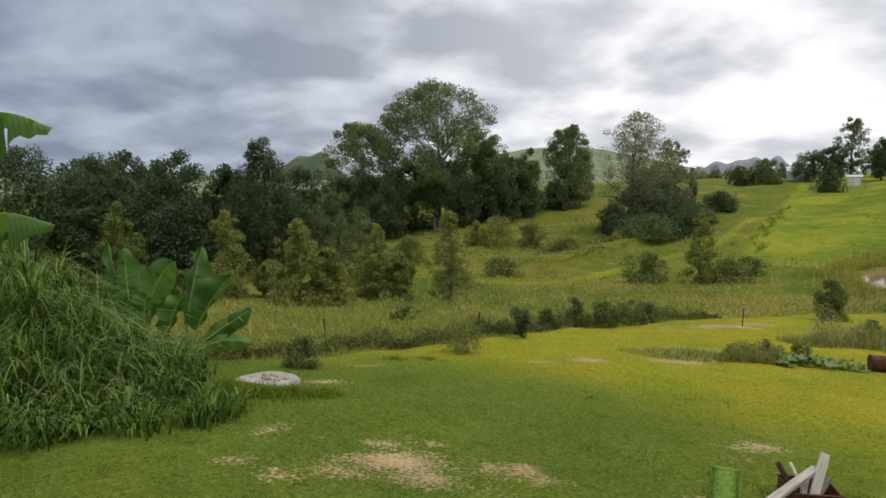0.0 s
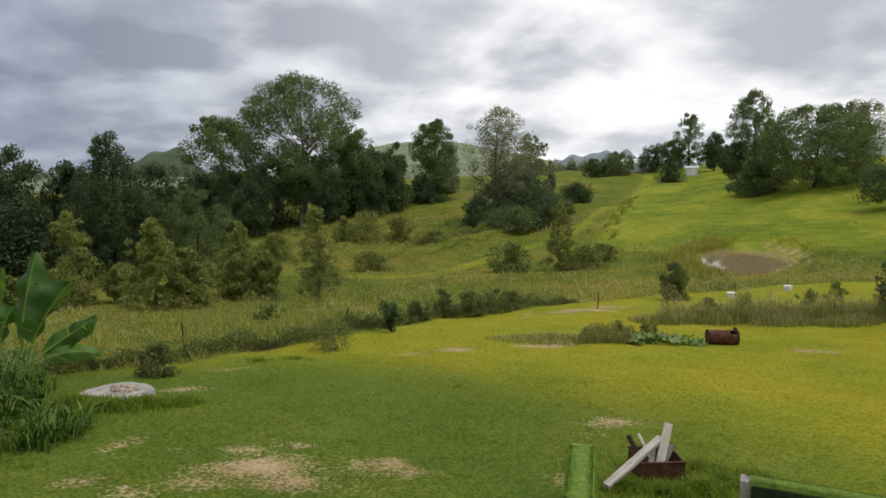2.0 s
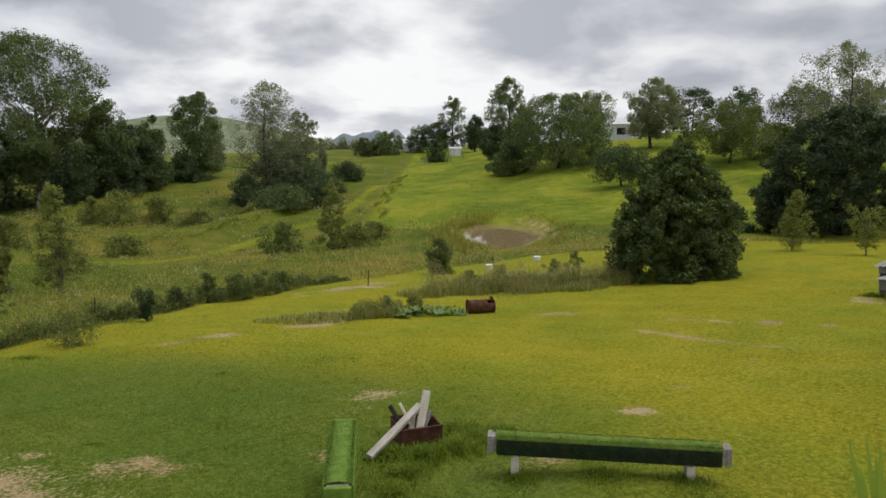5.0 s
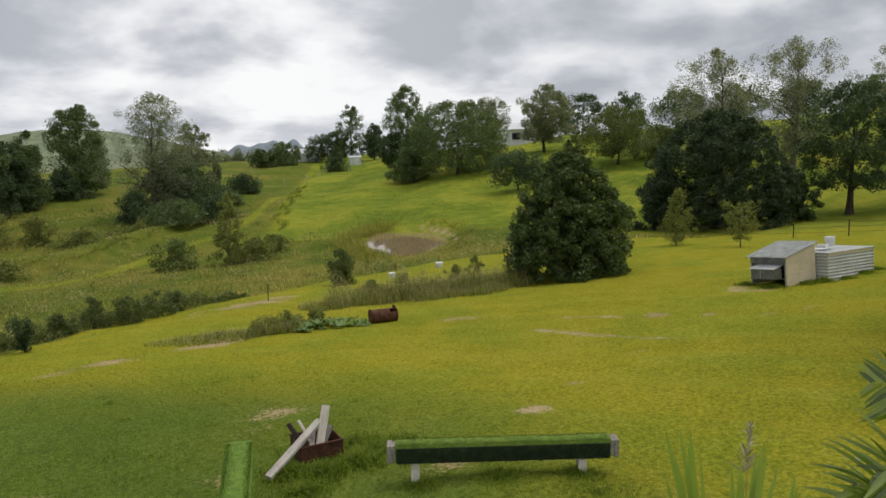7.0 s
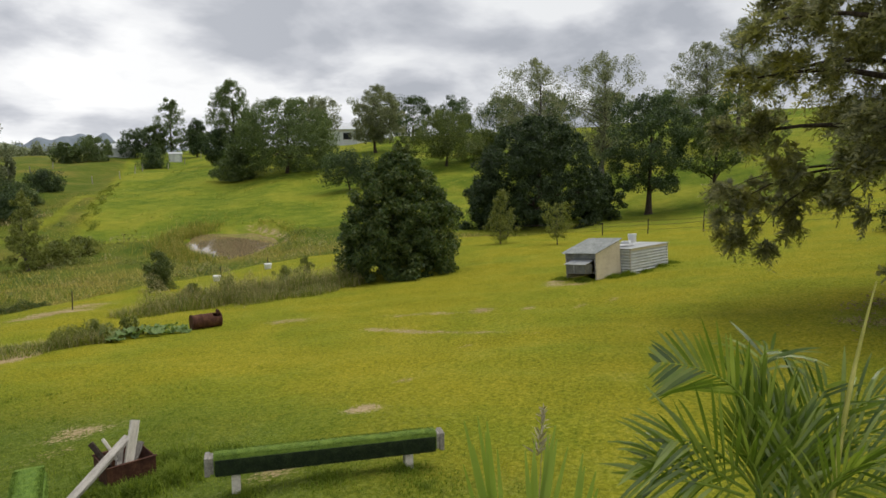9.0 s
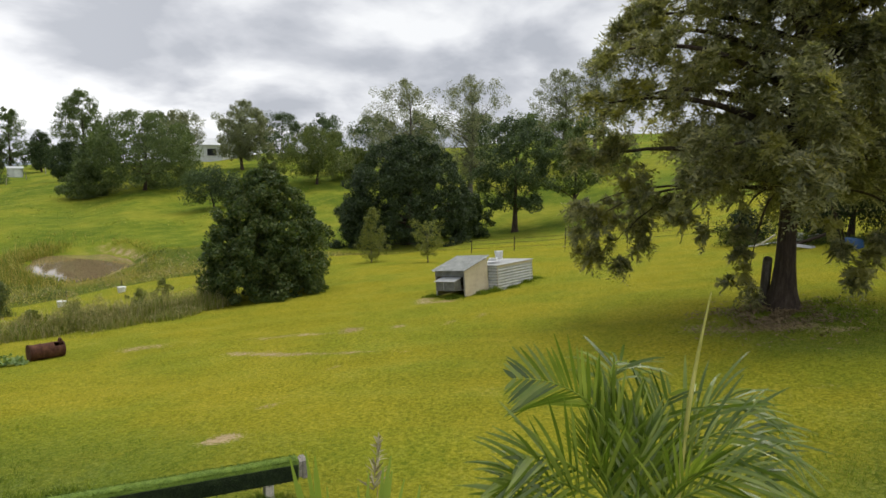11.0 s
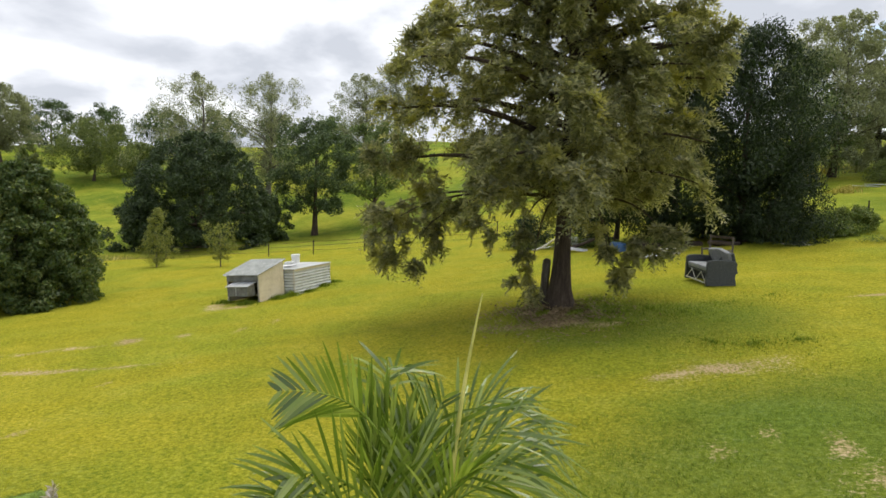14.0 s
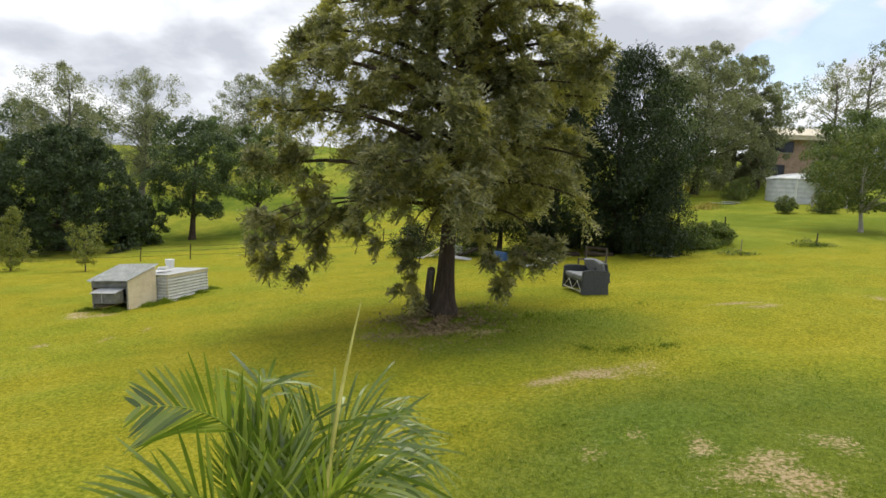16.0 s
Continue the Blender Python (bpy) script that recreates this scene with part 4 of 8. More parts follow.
for x, y, h, w, shape, mat_ in ((63.9, 134.6, 4.8, 7.2, "dome", GUM), (59.3, 136.4, 4.0, 4.6, "dome", GUM), (74.2, 138.1, 5.8, 7.8, "dome", DARK), (80.5, 135.7, 12.2, 7.0, "oval", GUM), (84, 131.6, 8, 6.6, "cone", DARK), (77.5, 136.5, 6.5, 5.0, "dome", GUM),
                                (96, 150, 6, 9, "dome", DARK), (104, 140, 6.5, 8, "dome", DARK)):
    tree("ridge_tree", "green tree on the far ridge", x, y, h, w, mat_, BARK_DARK, shape, 0.06, 60, 1900, 0.5, group="trees on the ridge", clump=0.15)
tree("ridge_tree", "tall dense dark green tree on the ridge", 72.8, 103.4, 14.8, 8.0, GUM, BARK_DARK, "oval", 0.0, 140, 7500, 0.4, clump=0.14, lump=0.08, ragged=0.05, shell=0.7, group="trees on the ridge")
tree("ridge_tree", "dark lower tree beside the tall one", 70, 103, 6.5, 6, DARK, BARK_DARK, "oval", 0.02, 45, 2800, 0.42, group="trees on the ridge")
tree("spreading_tree", "wide round dark olive tree shading the pasture", 60.2, 73.1, 9.8, 14.2, GUM, BARK_DARK, "dome", 0.04, 230, 14000, 0.34, limbs=20, clump=0.085, lump=0.08, ragged=0.06, shell=0.7)
tree("spreading_tree", "low dark branch clump beside the round tree", 55.6, 78, 4.6, 5.0, GUM, BARK_DARK, "bush", 0.02, 50, 3400, 0.36)
tree("house_tree", "greyish open tree standing before the white farmhouse", 80.6, 76.2, 10.6, 9.0, PALE_GUM, BARK_DARK, "dome", 0.16, 130, 7500, 0.34, limbs=34, clump=0.11)
tree("house_tree", "pale grey tree behind the round one", 72, 80, 9.5, 6.4, PALE_GUM, BARK_DARK, "dome", 0.3, 45, 2800, 0.4, limbs=16)
for x, y, h, w in ((99, 84, 8.2, 9), (106, 80, 8.0, 9), (112, 73, 7.6, 10), (116, 64, 6.8, 9), (119, 54, 6.2, 9), (120, 44, 5.6, 8), (98, 91, 7, 8)):
    tree("ridge_tree", "dark green tree in the belt along the ridge", x, y, h, w, DARK if w > 8.5 else GUM, BARK_DARK, "dome", 0.1, 60, 2000, 0.5, group="trees on the ridge", clump=0.15)
tree("orchard_tree", "spreading olive-green fruit tree on the pasture", 69.6, 53.4, 6.8, 9.4, ORCHARD, BARK_DARK, "dome", 0.14, 120, 7500, 0.28, clump=0.115)
tree("orchard_tree", "small round fruit tree on the pasture", 75.1, 51.5, 4.0, 4.6, ORCHARD, BARK_DARK, "dome", 0.1, 35, 2000, 0.34)
tree("orchard_tree", "dark wind-bent small tree behind the big bush", 53.1, 53.9, 4.2, 6, DARK, BARK_DARK, "dome", 0.16, 50, 3200, 0.28, lean=(-0.1, 0.1))
tree("big_bush", "dense broad-leaved dark green bush on the lawn", 20.1, 17.4, 4.7, 4.4, MANGO, BARK_DARK, "heap", 0.0, 420, 24000, 0.19, category="bush", trunk=0.09, limbs=22, clump=0.075, shell=0.72, lump=0.08, ragged=0.09, full=1.45)
tree("bush_shoot", "wispy leafy shoot rising out of the big bush", 20.45, 17.5, 5.3, 0.8, ORCHARD, BARK_DARK, "oval", 0.76, 16, 260, 0.2, category="bush", trunk=0.03, limbs=6)
tree("fig_tree", "huge dense dark round tree at the fence", 42.9, 24.6, 7.6, 9.4, FIG, BARK_DARK, "round", 0.0, 460, 21000, 0.27, trunk=0.35, clump=0.06, lump=0.05, shell=0.82, ragged=0.04)
tree("fig_tree", "dark leafy skirt of foliage under the round tree", 40.4, 26.9, 3.9, 4.4, FIG, BARK_DARK, "bush", 0.0, 90, 4200, 0.24, clump=0.11)
tree("fig_tree", "dark leafy shoulder of foliage beside the round tree", 46.0, 21.4, 3.4, 3.6, FIG, BARK_DARK, "bush", 0.0, 80, 3800, 0.24, clump=0.11)
tree("tall_gum", "tall sparse gum tree behind the round tree", 65.2, 38.2, 12.6, 8.8, PALE_GUM, BARK, "column", 0.08, 190, 9000, 0.22, limbs=70, clump=0.12, ragged=0.22, shell=0.4, lump=0.28)
tree("tall_gum", "tall airy gum tree with thin twigs", 65.6, 30.4, 12.0, 7.8, PALE_GUM, BARK, "umbrella", 0.12, 170, 7000, 0.22, limbs=70, clump=0.12, ragged=0.22, shell=0.4, lump=0.28)
tree("fence_tree", "dark tree with a bare trunk beyond the fence", 50.4, 19.3, 8.9, 6.8, DARK, BARK_DARK, "dome", 0.2, 130, 7000, 0.26, trunk=0.22, clump=0.11, ragged=0.12, lump=0.2)
tree("fence_tree", "leafy tree with thin stems beyond the fence", 53.5, 15.6, 8.0, 6.2, GUM, BARK_DARK, "oval", 0.25, 100, 5000, 0.26, limbs=26, ragged=0.2, clump=0.11)
tree("tall_gum", "thin open gum tree on the rise", 76.6, 24.3, 10.9, 6.4, PALE_GUM, BARK, "column", 0.25, 140, 5600, 0.22, limbs=50, clump=0.12, ragged=0.22, shell=0.4)
tree("tall_gum", "taller thin gum tree on the rise", 75.8, 20, 12.4, 6.8, PALE_GUM, BARK, "column", 0.25, 140, 5600, 0.22, limbs=50, clump=0.12, ragged=0.22, shell=0.4)
tree("sapling", "young leafy sapling on the lawn by the fence", 29.7, 19, 2.85, 1.6, SAPLING, BARK, "cone", 0.05, 60, 1500, 0.11, trunk=0.03, category="sapling", group="saplings", ragged=0.2, limbs=12)
tree("sapling", "vase-shaped sapling with upright shoots by the fence", 29.5, 15.6, 2.05, 1.9, SAPLING, BARK, "vase", 0.15, 70, 900, 0.1, trunk=0.03, category="sapling", group="saplings", ragged=0.2, limbs=26, clump=0.12)

# the hedge and shrubs along the lower edge of the lawn
for x, y, h, w in ((4.2, 21.4, 0.95, 0.9), (5.1, 21.2, 0.8, 1.2), (6.2, 22.2, 0.8, 1.2), (7.1, 23.2, 0.7, 1.0), (3.2, 20.4, 0.6, 0.8)):
    tree("hedge_bush", "low dark leafy bush at the lawn's edge", x, y, h, w, ORCHARD, BARK_DARK, "bush", 0.0, 26, 900, 0.09, category="bush", group="bushes along the lawn's edge", ragged=0.2)
tree("small_conifer", "small dark vase-shaped shrub at the lawn's edge", 2.1, 17.9, 0.78, 0.66, DARK, BARK_DARK, "vase", 0.1, 28, 1100, 0.07, category="shrub", trunk=0.02)
tree("lollipop_tree", "tiny tree with a bare stem and flat leafy head", -0.9, 15.5, 1.0, 0.72, BUSH, BARK, "dome", 0.76, 14, 120, 0.15, trunk=0.016, limbs=8, top=0.85, flat=0.3, clump=0.16)
tree("lawn_bush", "small round leafy bush beside the concrete slab", -2.5, 11.9, 0.55, 0.72, ORCHARD, BARK, "bush", 0.0, 26, 900, 0.07, category="bush", trunk=0.012)
tree("weed_clump", "tall airy weed clump at the lawn's edge", 0.4, 15.1, 0.75, 0.9, SHRUB, BARK, "bush", 0.0, 26, 700, 0.07, category="weeds", trunk=0.01, ragged=0.3)
tree("lawn_shrub", "upright dark green shrub on the mown slope", 15.2, 26.4, 1.6, 1.2, ORCHARD, BARK, "oval", 0.0, 70, 2600, 0.11, category="shrub", trunk=0.03)
tree("lawn_shrub", "low leafy skirt of a shrub on the mown slope", 15.3, 26.2, 0.35, 1.1, ORCHARD, BARK, "bush", 0.0, 16, 400, 0.1, category="shrub", trunk=0.01)

# beyond the fence to the south-east
tree("dark_casuarina", "dense dark drooping casuarina", 27.3, -6.3, 7.9, 5.4, NEEDLE, BARK_DARK, "round", 0.05, 170, 10500, 0.23, trunk=0.17, clump=0.15, hang=0.3, wide=0.3)
tree("dark_casuarina", "dark casuarina with low spreading boughs", 26.6, -6.9, 2.7, 4.2, NEEDLE, BARK_DARK, "bush", 0.0, 110, 7000, 0.16, trunk=0.13, clump=0.13, hang=0.35, wide=0.3)
tree("dark_casuarina", "dark drooping tree behind the silky oak", 28.6, -4.0, 8.2, 5.6, NEEDLE, BARK_DARK, "round", 0.08, 140, 8500, 0.23, trunk=0.17, clump=0.14, hang=0.3, wide=0.3)
tree("dark_casuarina", "low dark drooping tree over the junk heap", 28.9, -1.9, 4.6, 4.4, NEEDLE, BARK_DARK, "dome", 0.2, 80, 5000, 0.19, trunk=0.12, clump=0.14, hang=0.3, wide=0.3)
# dark bushes added to stand in for the dense shade below these trees
for x, y, h, w in ((28.2, -3.4, 1.5, 2.4), (28.9, -5.2, 1.6, 2.6), (29.6, -0.6, 1.4, 2.6), (30.2, 1.6, 1.3, 2.4), (27.9, -7.0, 1.2, 2.2)):
    tree("casuarina_shade_bush", "low dark bush added for the dense shade under the casuarinas", x, y, h, w, NEEDLE, BARK_DARK, "bush", 0.0, 40, 1300, 0.17, category="bush", group="suckers under the casuarinas", hang=0.2, wide=0.35)
tree("hill_gum", "tall grey-green gum on the hill behind the tank", 55.3, -18.4, 11.6, 9.0, PALE_GUM, BARK_DARK, "dome", 0.06, 190, 9500, 0.28, limbs=40, clump=0.09, ragged=0.18)
tree("hill_gum", "tall leafy gum on the hill", 59.9, -23.2, 11.4, 7.4, PALE_GUM, BARK_DARK, "umbrella", 0.04, 160, 7500, 0.28, limbs=40, clump=0.09, ragged=0.2)
tree("hill_gum", "grey-green scrub gum beside the brick house", 58.6, -24.6, 8.2, 5.6, GUM_GREY, BARK_DARK, "dome", 0.02, 90, 4600, 0.28, limbs=20, clump=0.11, ragged=0.18)
tree("hill_gum", "green gum on the hill", 54, -15.5, 9.4, 7, GUM, BARK_DARK, "dome", 0.05, 120, 6000, 0.28, clump=0.12)
tree("hill_gum", "wispy open gum behind the brick house", 80, -41.2, 13.2, 7.4, PALE_GUM, BARK, "umbrella", 0.35, 100, 3200, 0.3, limbs=50, clump=0.1, ragged=0.2, full=0.9)
tree("hill_gum", "wispy tall gum behind the brick house", 76.5, -43.6, 14.6, 6.4, PALE_GUM, BARK, "oval", 0.3, 90, 2800, 0.3, limbs=50, clump=0.1, ragged=0.25, full=0.9)
tree("garden_tree", "bright green garden tree with a pale forked trunk", 33.0, -18.8, 4.6, 5.2, ORCHARD, BARK_PALE, "dome", 0.24, 100, 4200, 0.2, trunk=0.1, clump=0.11, ragged=0.2, limbs=16)
tree("garden_tree", "green garden tree near the brick house", 47.6, -26.2, 6.2, 6.0, GUM, BARK, "dome", 0.1, 110, 5000, 0.26, clump=0.12)
for x, y, h, w in ((50.1, -19.6, 1.4, 2.2), (52, -21, 1.5, 2.0), (41.6, -19.3, 1.05, 1.4), (41.1, -21.2, 1.05, 1.6)):
    tree("garden_bush", "small leafy garden bush on the slope", x, y, h, w, ORCHARD, BARK, "bush", 0.0, 30, 1300, 0.13, category="bush", group="garden bushes")
for x, y, h, w in ((27.2, -8.6, 0.75, 1.3), (27.7, -9.6, 0.95, 1.4), (28.2, -10.4, 1.0, 1.2), (26.9, -7.9, 0.7, 1.4), (28.6, -10.8, 0.8, 1.0), (27.5, -9.1, 0.8, 1.6)):
    tree("vine_bush", "tangled green creeper over the wire fence", x, y, h, w, BUSH, BARK, "bush", 0.0, 34, 1100, 0.12, category="creeper", group="creeper on the fence", ragged=0.2)


def build_silky_oak():
    """The big tree on the lawn: a stout trunk, long boughs with gaps between them, and feathery tufts of foliage along each."""
    rng = np.random.default_rng(11)
    ob = thing("silky_oak_tree", 15.6, 0.0, "large silky oak with feathery bronze-green foliage and a dark trunk", "tree")
    h = 11.5
    (tv, tf), = wood_of(h, 0.22, [], 0.185, rng, 0.015, 14, 0.95, (0.0, -0.012), 1.05)
    # buttressed foot
    a = np.arctan2(tv[:, 1], tv[:, 0])
    k = 1 + 0.14 * np.exp(-np.clip(tv[:, 2], 0, 9) / 0.3) * np.sin(5 * a + 1)
    tv[:, 0] *= k
    tv[:, 1] *= k
    stem = sheet("trunk", tv, tf, BARK_DARK, ob, smooth=True)
    tufts, ways = [], []
    count = 84
    for i in range(count):
        z0 = 2.15 + (h - 2.9) * (i / (count - 1)) ** 1.12
        th = 2.4 * i + rng.normal() * 0.2
        reach = np.interp(z0, [2.1, 2.9, 4, 5, 6, 7.2, 8.6, 10, 11.2], [3.1, 3.7, 3.6, 3.2, 2.7, 2.35, 1.8, 1.1, 0.5]) * rng.uniform(0.72, 1.1)
        reach *= 1.02 + 0.13 * math.sin(th)
        rise = reach * np.interp(z0, [2.1, 4, 8, 11], [-0.06, 0.1, 0.3, 0.7]) + rng.normal() * 0.12
        out, across = np.array([math.cos(th), math.sin(th), 0]), np.array([-math.sin(th), math.cos(th), 0])
        bend = rng.normal() * 0.2
        line = lambda q: np.array([0, -0.012 * z0, z0]) + out * (reach * q)[:, None] + across * (bend * reach * q * q)[:, None] + np.array([0, 0, 1.0]) * (rise * q + 0.13 * reach * np.sin(q * 2.7))[:, None]
        q = np.linspace(0, 0.94, 8)
        r0 = 0.025 + 0.016 * reach
        limb = sheet("limb", *tube(line(q), r0 * (1 - 0.85 * q), 6), BARK_DARK, stem, smooth=True)
        m = int((5 + reach * 4.6) * np.interp(z0, [5, 6.5], [1, 0.72]))
        q = np.clip(1.02 - 0.85 * rng.uniform(0, 1, m) ** 1.15, 0.15, 1)
        p = line(q) + across * (rng.normal(size=m) * 0.24 * reach * (1.15 - q))[:, None] + np.array([0, 0, 1.0]) * (rng.normal(size=m) * 0.26 + 0.05)[:, None]
        tufts.append(p)
        ways.append(np.repeat((out * 0.75 + np.array([0, 0, 0.55]))[None], m, 0))
    # low boughs hang to the north and south of the trunk
    low = np.array([(-0.4, 3.4, 0.95), (-0.6, 3.8, 1.5), (-0.3, 2.9, 0.8), (-0.2, 3.7, 1.05), (-0.5, 3.1, 1.3), (-0.3, 2.5, 1.5), (-0.5, 3.3, 1.9), (-0.3, 3.9, 1.9), (-0.6, 0.75, 0.75), (-0.5, 0.65, 0.45), (-0.6, 0.8, 1.15), (-0.3, 0.9, 1.5),
                    (-0.6, -1.2, 0.95), (-0.5, -1.45, 1.2), (-0.4, -1.1, 0.7), (-0.6, -0.9, 1.35), (-0.3, -1.5, 1.55), (-0.2, 1.9, 1.7), (-0.3, -1.9, 1.8), (-0.5, -0.4, 1.9), (-0.4, 2.2, 2.0), (-0.5, -1.9, 1.35), (-0.4, -2.2, 1.6)])
    for e in low[[1, 4, 7, 11, 15, 17, 18, 0, 9, 14]]:
        b = np.array([0, 0.1 * e[1], 2.35])
        q = np.linspace(0, 1, 8)[:, None]
        knee = np.array([0.7 * e[0], 0.75 * e[1], 2.55])
        sheet("limb", *tube((1 - q) ** 2 * b + 2 * q * (1 - q) * knee + q * q * e, 0.04 * (1 - 0.85 * q[:, 0]), 5), BARK_DARK, stem, smooth=True)
    bough = np.array([-0.3, 2.9, 2.0]) + rng.normal(size=(30, 3)) * (0.6, 0.75, 0.4)
    low[:8] += np.array([0, 0.25, -0.15])
    low = np.concatenate([low, low + rng.normal(size=low.shape) * 0.14, bough])
    tufts.append(low)
    ways.append(np.repeat(np.array([[-0.3, 0.0, 0.2]]), len(low), 0))
    c, axis = np.concatenate(tufts), np.concatenate(ways)
    size = rng.uniform(0.3, 0.5, len(c))
    size[-len(low):] = rng.uniform(0.22, 0.34, len(low))
    # a tuft: feathery fronds that fan out from a shoot's end, small leaflets in two ranks on each
    fronds, per = 24, 10
    axis = axis + rng.normal(size=axis.shape) * 0.25
    d = axis[:, None] * 0.8 + rng.normal(size=(len(c), fronds, 3)) * 0.7
    d /= np.linalg.norm(d, axis=2)[..., None]
    s = np.linspace(0.2, 1.0, per)
    long = size[:, None] * rng.uniform(0.6, 1.15, (len(c), fronds))
    p = c[:, None, None] + d[:, :, None] * s[None, None, :, None] * long[..., None, None]
    p[..., 2] -= 0.42 * s ** 2 * long[..., None]
    face = rng.normal(size=d.shape) * 0.45 + np.array([0, 0, 0.8]) + 0.5 * axis[:, None]
    side = np.cross(d, face)
    side /= np.linalg.norm(side, axis=2)[..., None] + 1e-9
    rank = np.where(np.arange(per) % 2 == 0, 1.0, -1.0)
    along = d[:, :, None] * 0.65 + side[:, :, None] * rank[None, None, :, None] * 0.85 + np.array([0, 0, -0.2]) + rng.normal(size=p.shape) * 0.25
    length = (0.055 + 0.065 * np.sin(s * 2.8))[None, None, :] * rng.uniform(0.7, 1.3, p.shape[:3])
    p = p + along * length[..., None] * 0.4
    v, f = leaf_tris(p.reshape(-1, 3), along.reshape(-1, 3), length.ravel(), rng, 0.42, face=-np.repeat(face.reshape(-1, 3), per, axis=0))
    crown = sheet("crown", v, f, SILKY, ob)
    # some tufts are yellowed: sunlit highlights put into the leaf colour
    young = np.clip(rng.normal(size=len(c)) * 0.45 - 0.15, 0, 1)
    crown.data.attributes.new("young", "FLOAT", "POINT").data.foreach_set("value", np.repeat(young, fronds * per * 3).astype(np.float32))


build_silky_oak()


def build_litter():
    """Fallen leaves and bark round the foot of the silky oak."""
    rng = np.random.default_rng(12)
    n = 4500
    a, q = rng.uniform(0, 2 * math.pi, n), np.abs(rng.normal(size=n))
    x, y = 14.9 + 0.95 * q * np.cos(a), 0.15 + 0.75 * q * np.sin(a)
    keep = np.sin(x * 4 + 2 * np.sin(y * 3)) * np.sin(y * 5) > -0.55
    x, y = x[keep], y[keep]
    p = np.stack([x, y, ground_at(x, y) + rng.uniform(0.012, 0.07, len(x))], 1)
    v, f = leaf_tris(p, rng.normal(size=p.shape) * (1, 1, 0.3), rng.uniform(0.04, 0.12, len(p)), rng, 0.35, face=rng.normal(size=p.shape) * 0.4 + (0, 0, 1))
    tagged(sheet("leaf_litter", v, f, LITTER), "brown fallen leaves round the foot of the silky oak", "leaf litter", kind="stuff")


build_litter()


# ---- things on the lawn ----
def strips(root, way, length, width, rng, segments=3, droop=0.3, twist=0.5, profile=0.8, flat=None):
    """Narrow leaves as strips from their roots along their ways, bending down."""
    n = len(root)
    way = way / (np.linalg.norm(way, axis=1)[:, None] + 1e-9)
    length, width, droop = np.broadcast_to(length, n), np.broadcast_to(width, n), np.broadcast_to(droop, n)
    up = np.array([0, 0, 1.0]) if flat is None else flat
    side = np.cross(way, up + twist * rng.normal(size=(n, 3)))
    side /= np.linalg.norm(side, axis=1)[:, None] + 1e-9
    rows = []
    for k in range(segments + 1):
        u = k / segments
        c = root + way * (length * u)[:, None]
        c[:, 2] -= droop * length * u * u
        w = (width * 0.5 * max(0.05, math.sin(math.pi * (0.18 + 0.8 * u)) ** profile))[:, None]
        rows += [c - side * w, c + side * w]
    v = np.stack(rows, 1)
    m = 2 * (segments + 1)
    f = np.array([[2 * k, 2 * k + 1, 2 * k + 3, 2 * k + 2] for k in range(segments)])
    return v.reshape(-1, 3), (np.arange(n)[:, None, None] * m + f[None]).reshape(-1, 4)


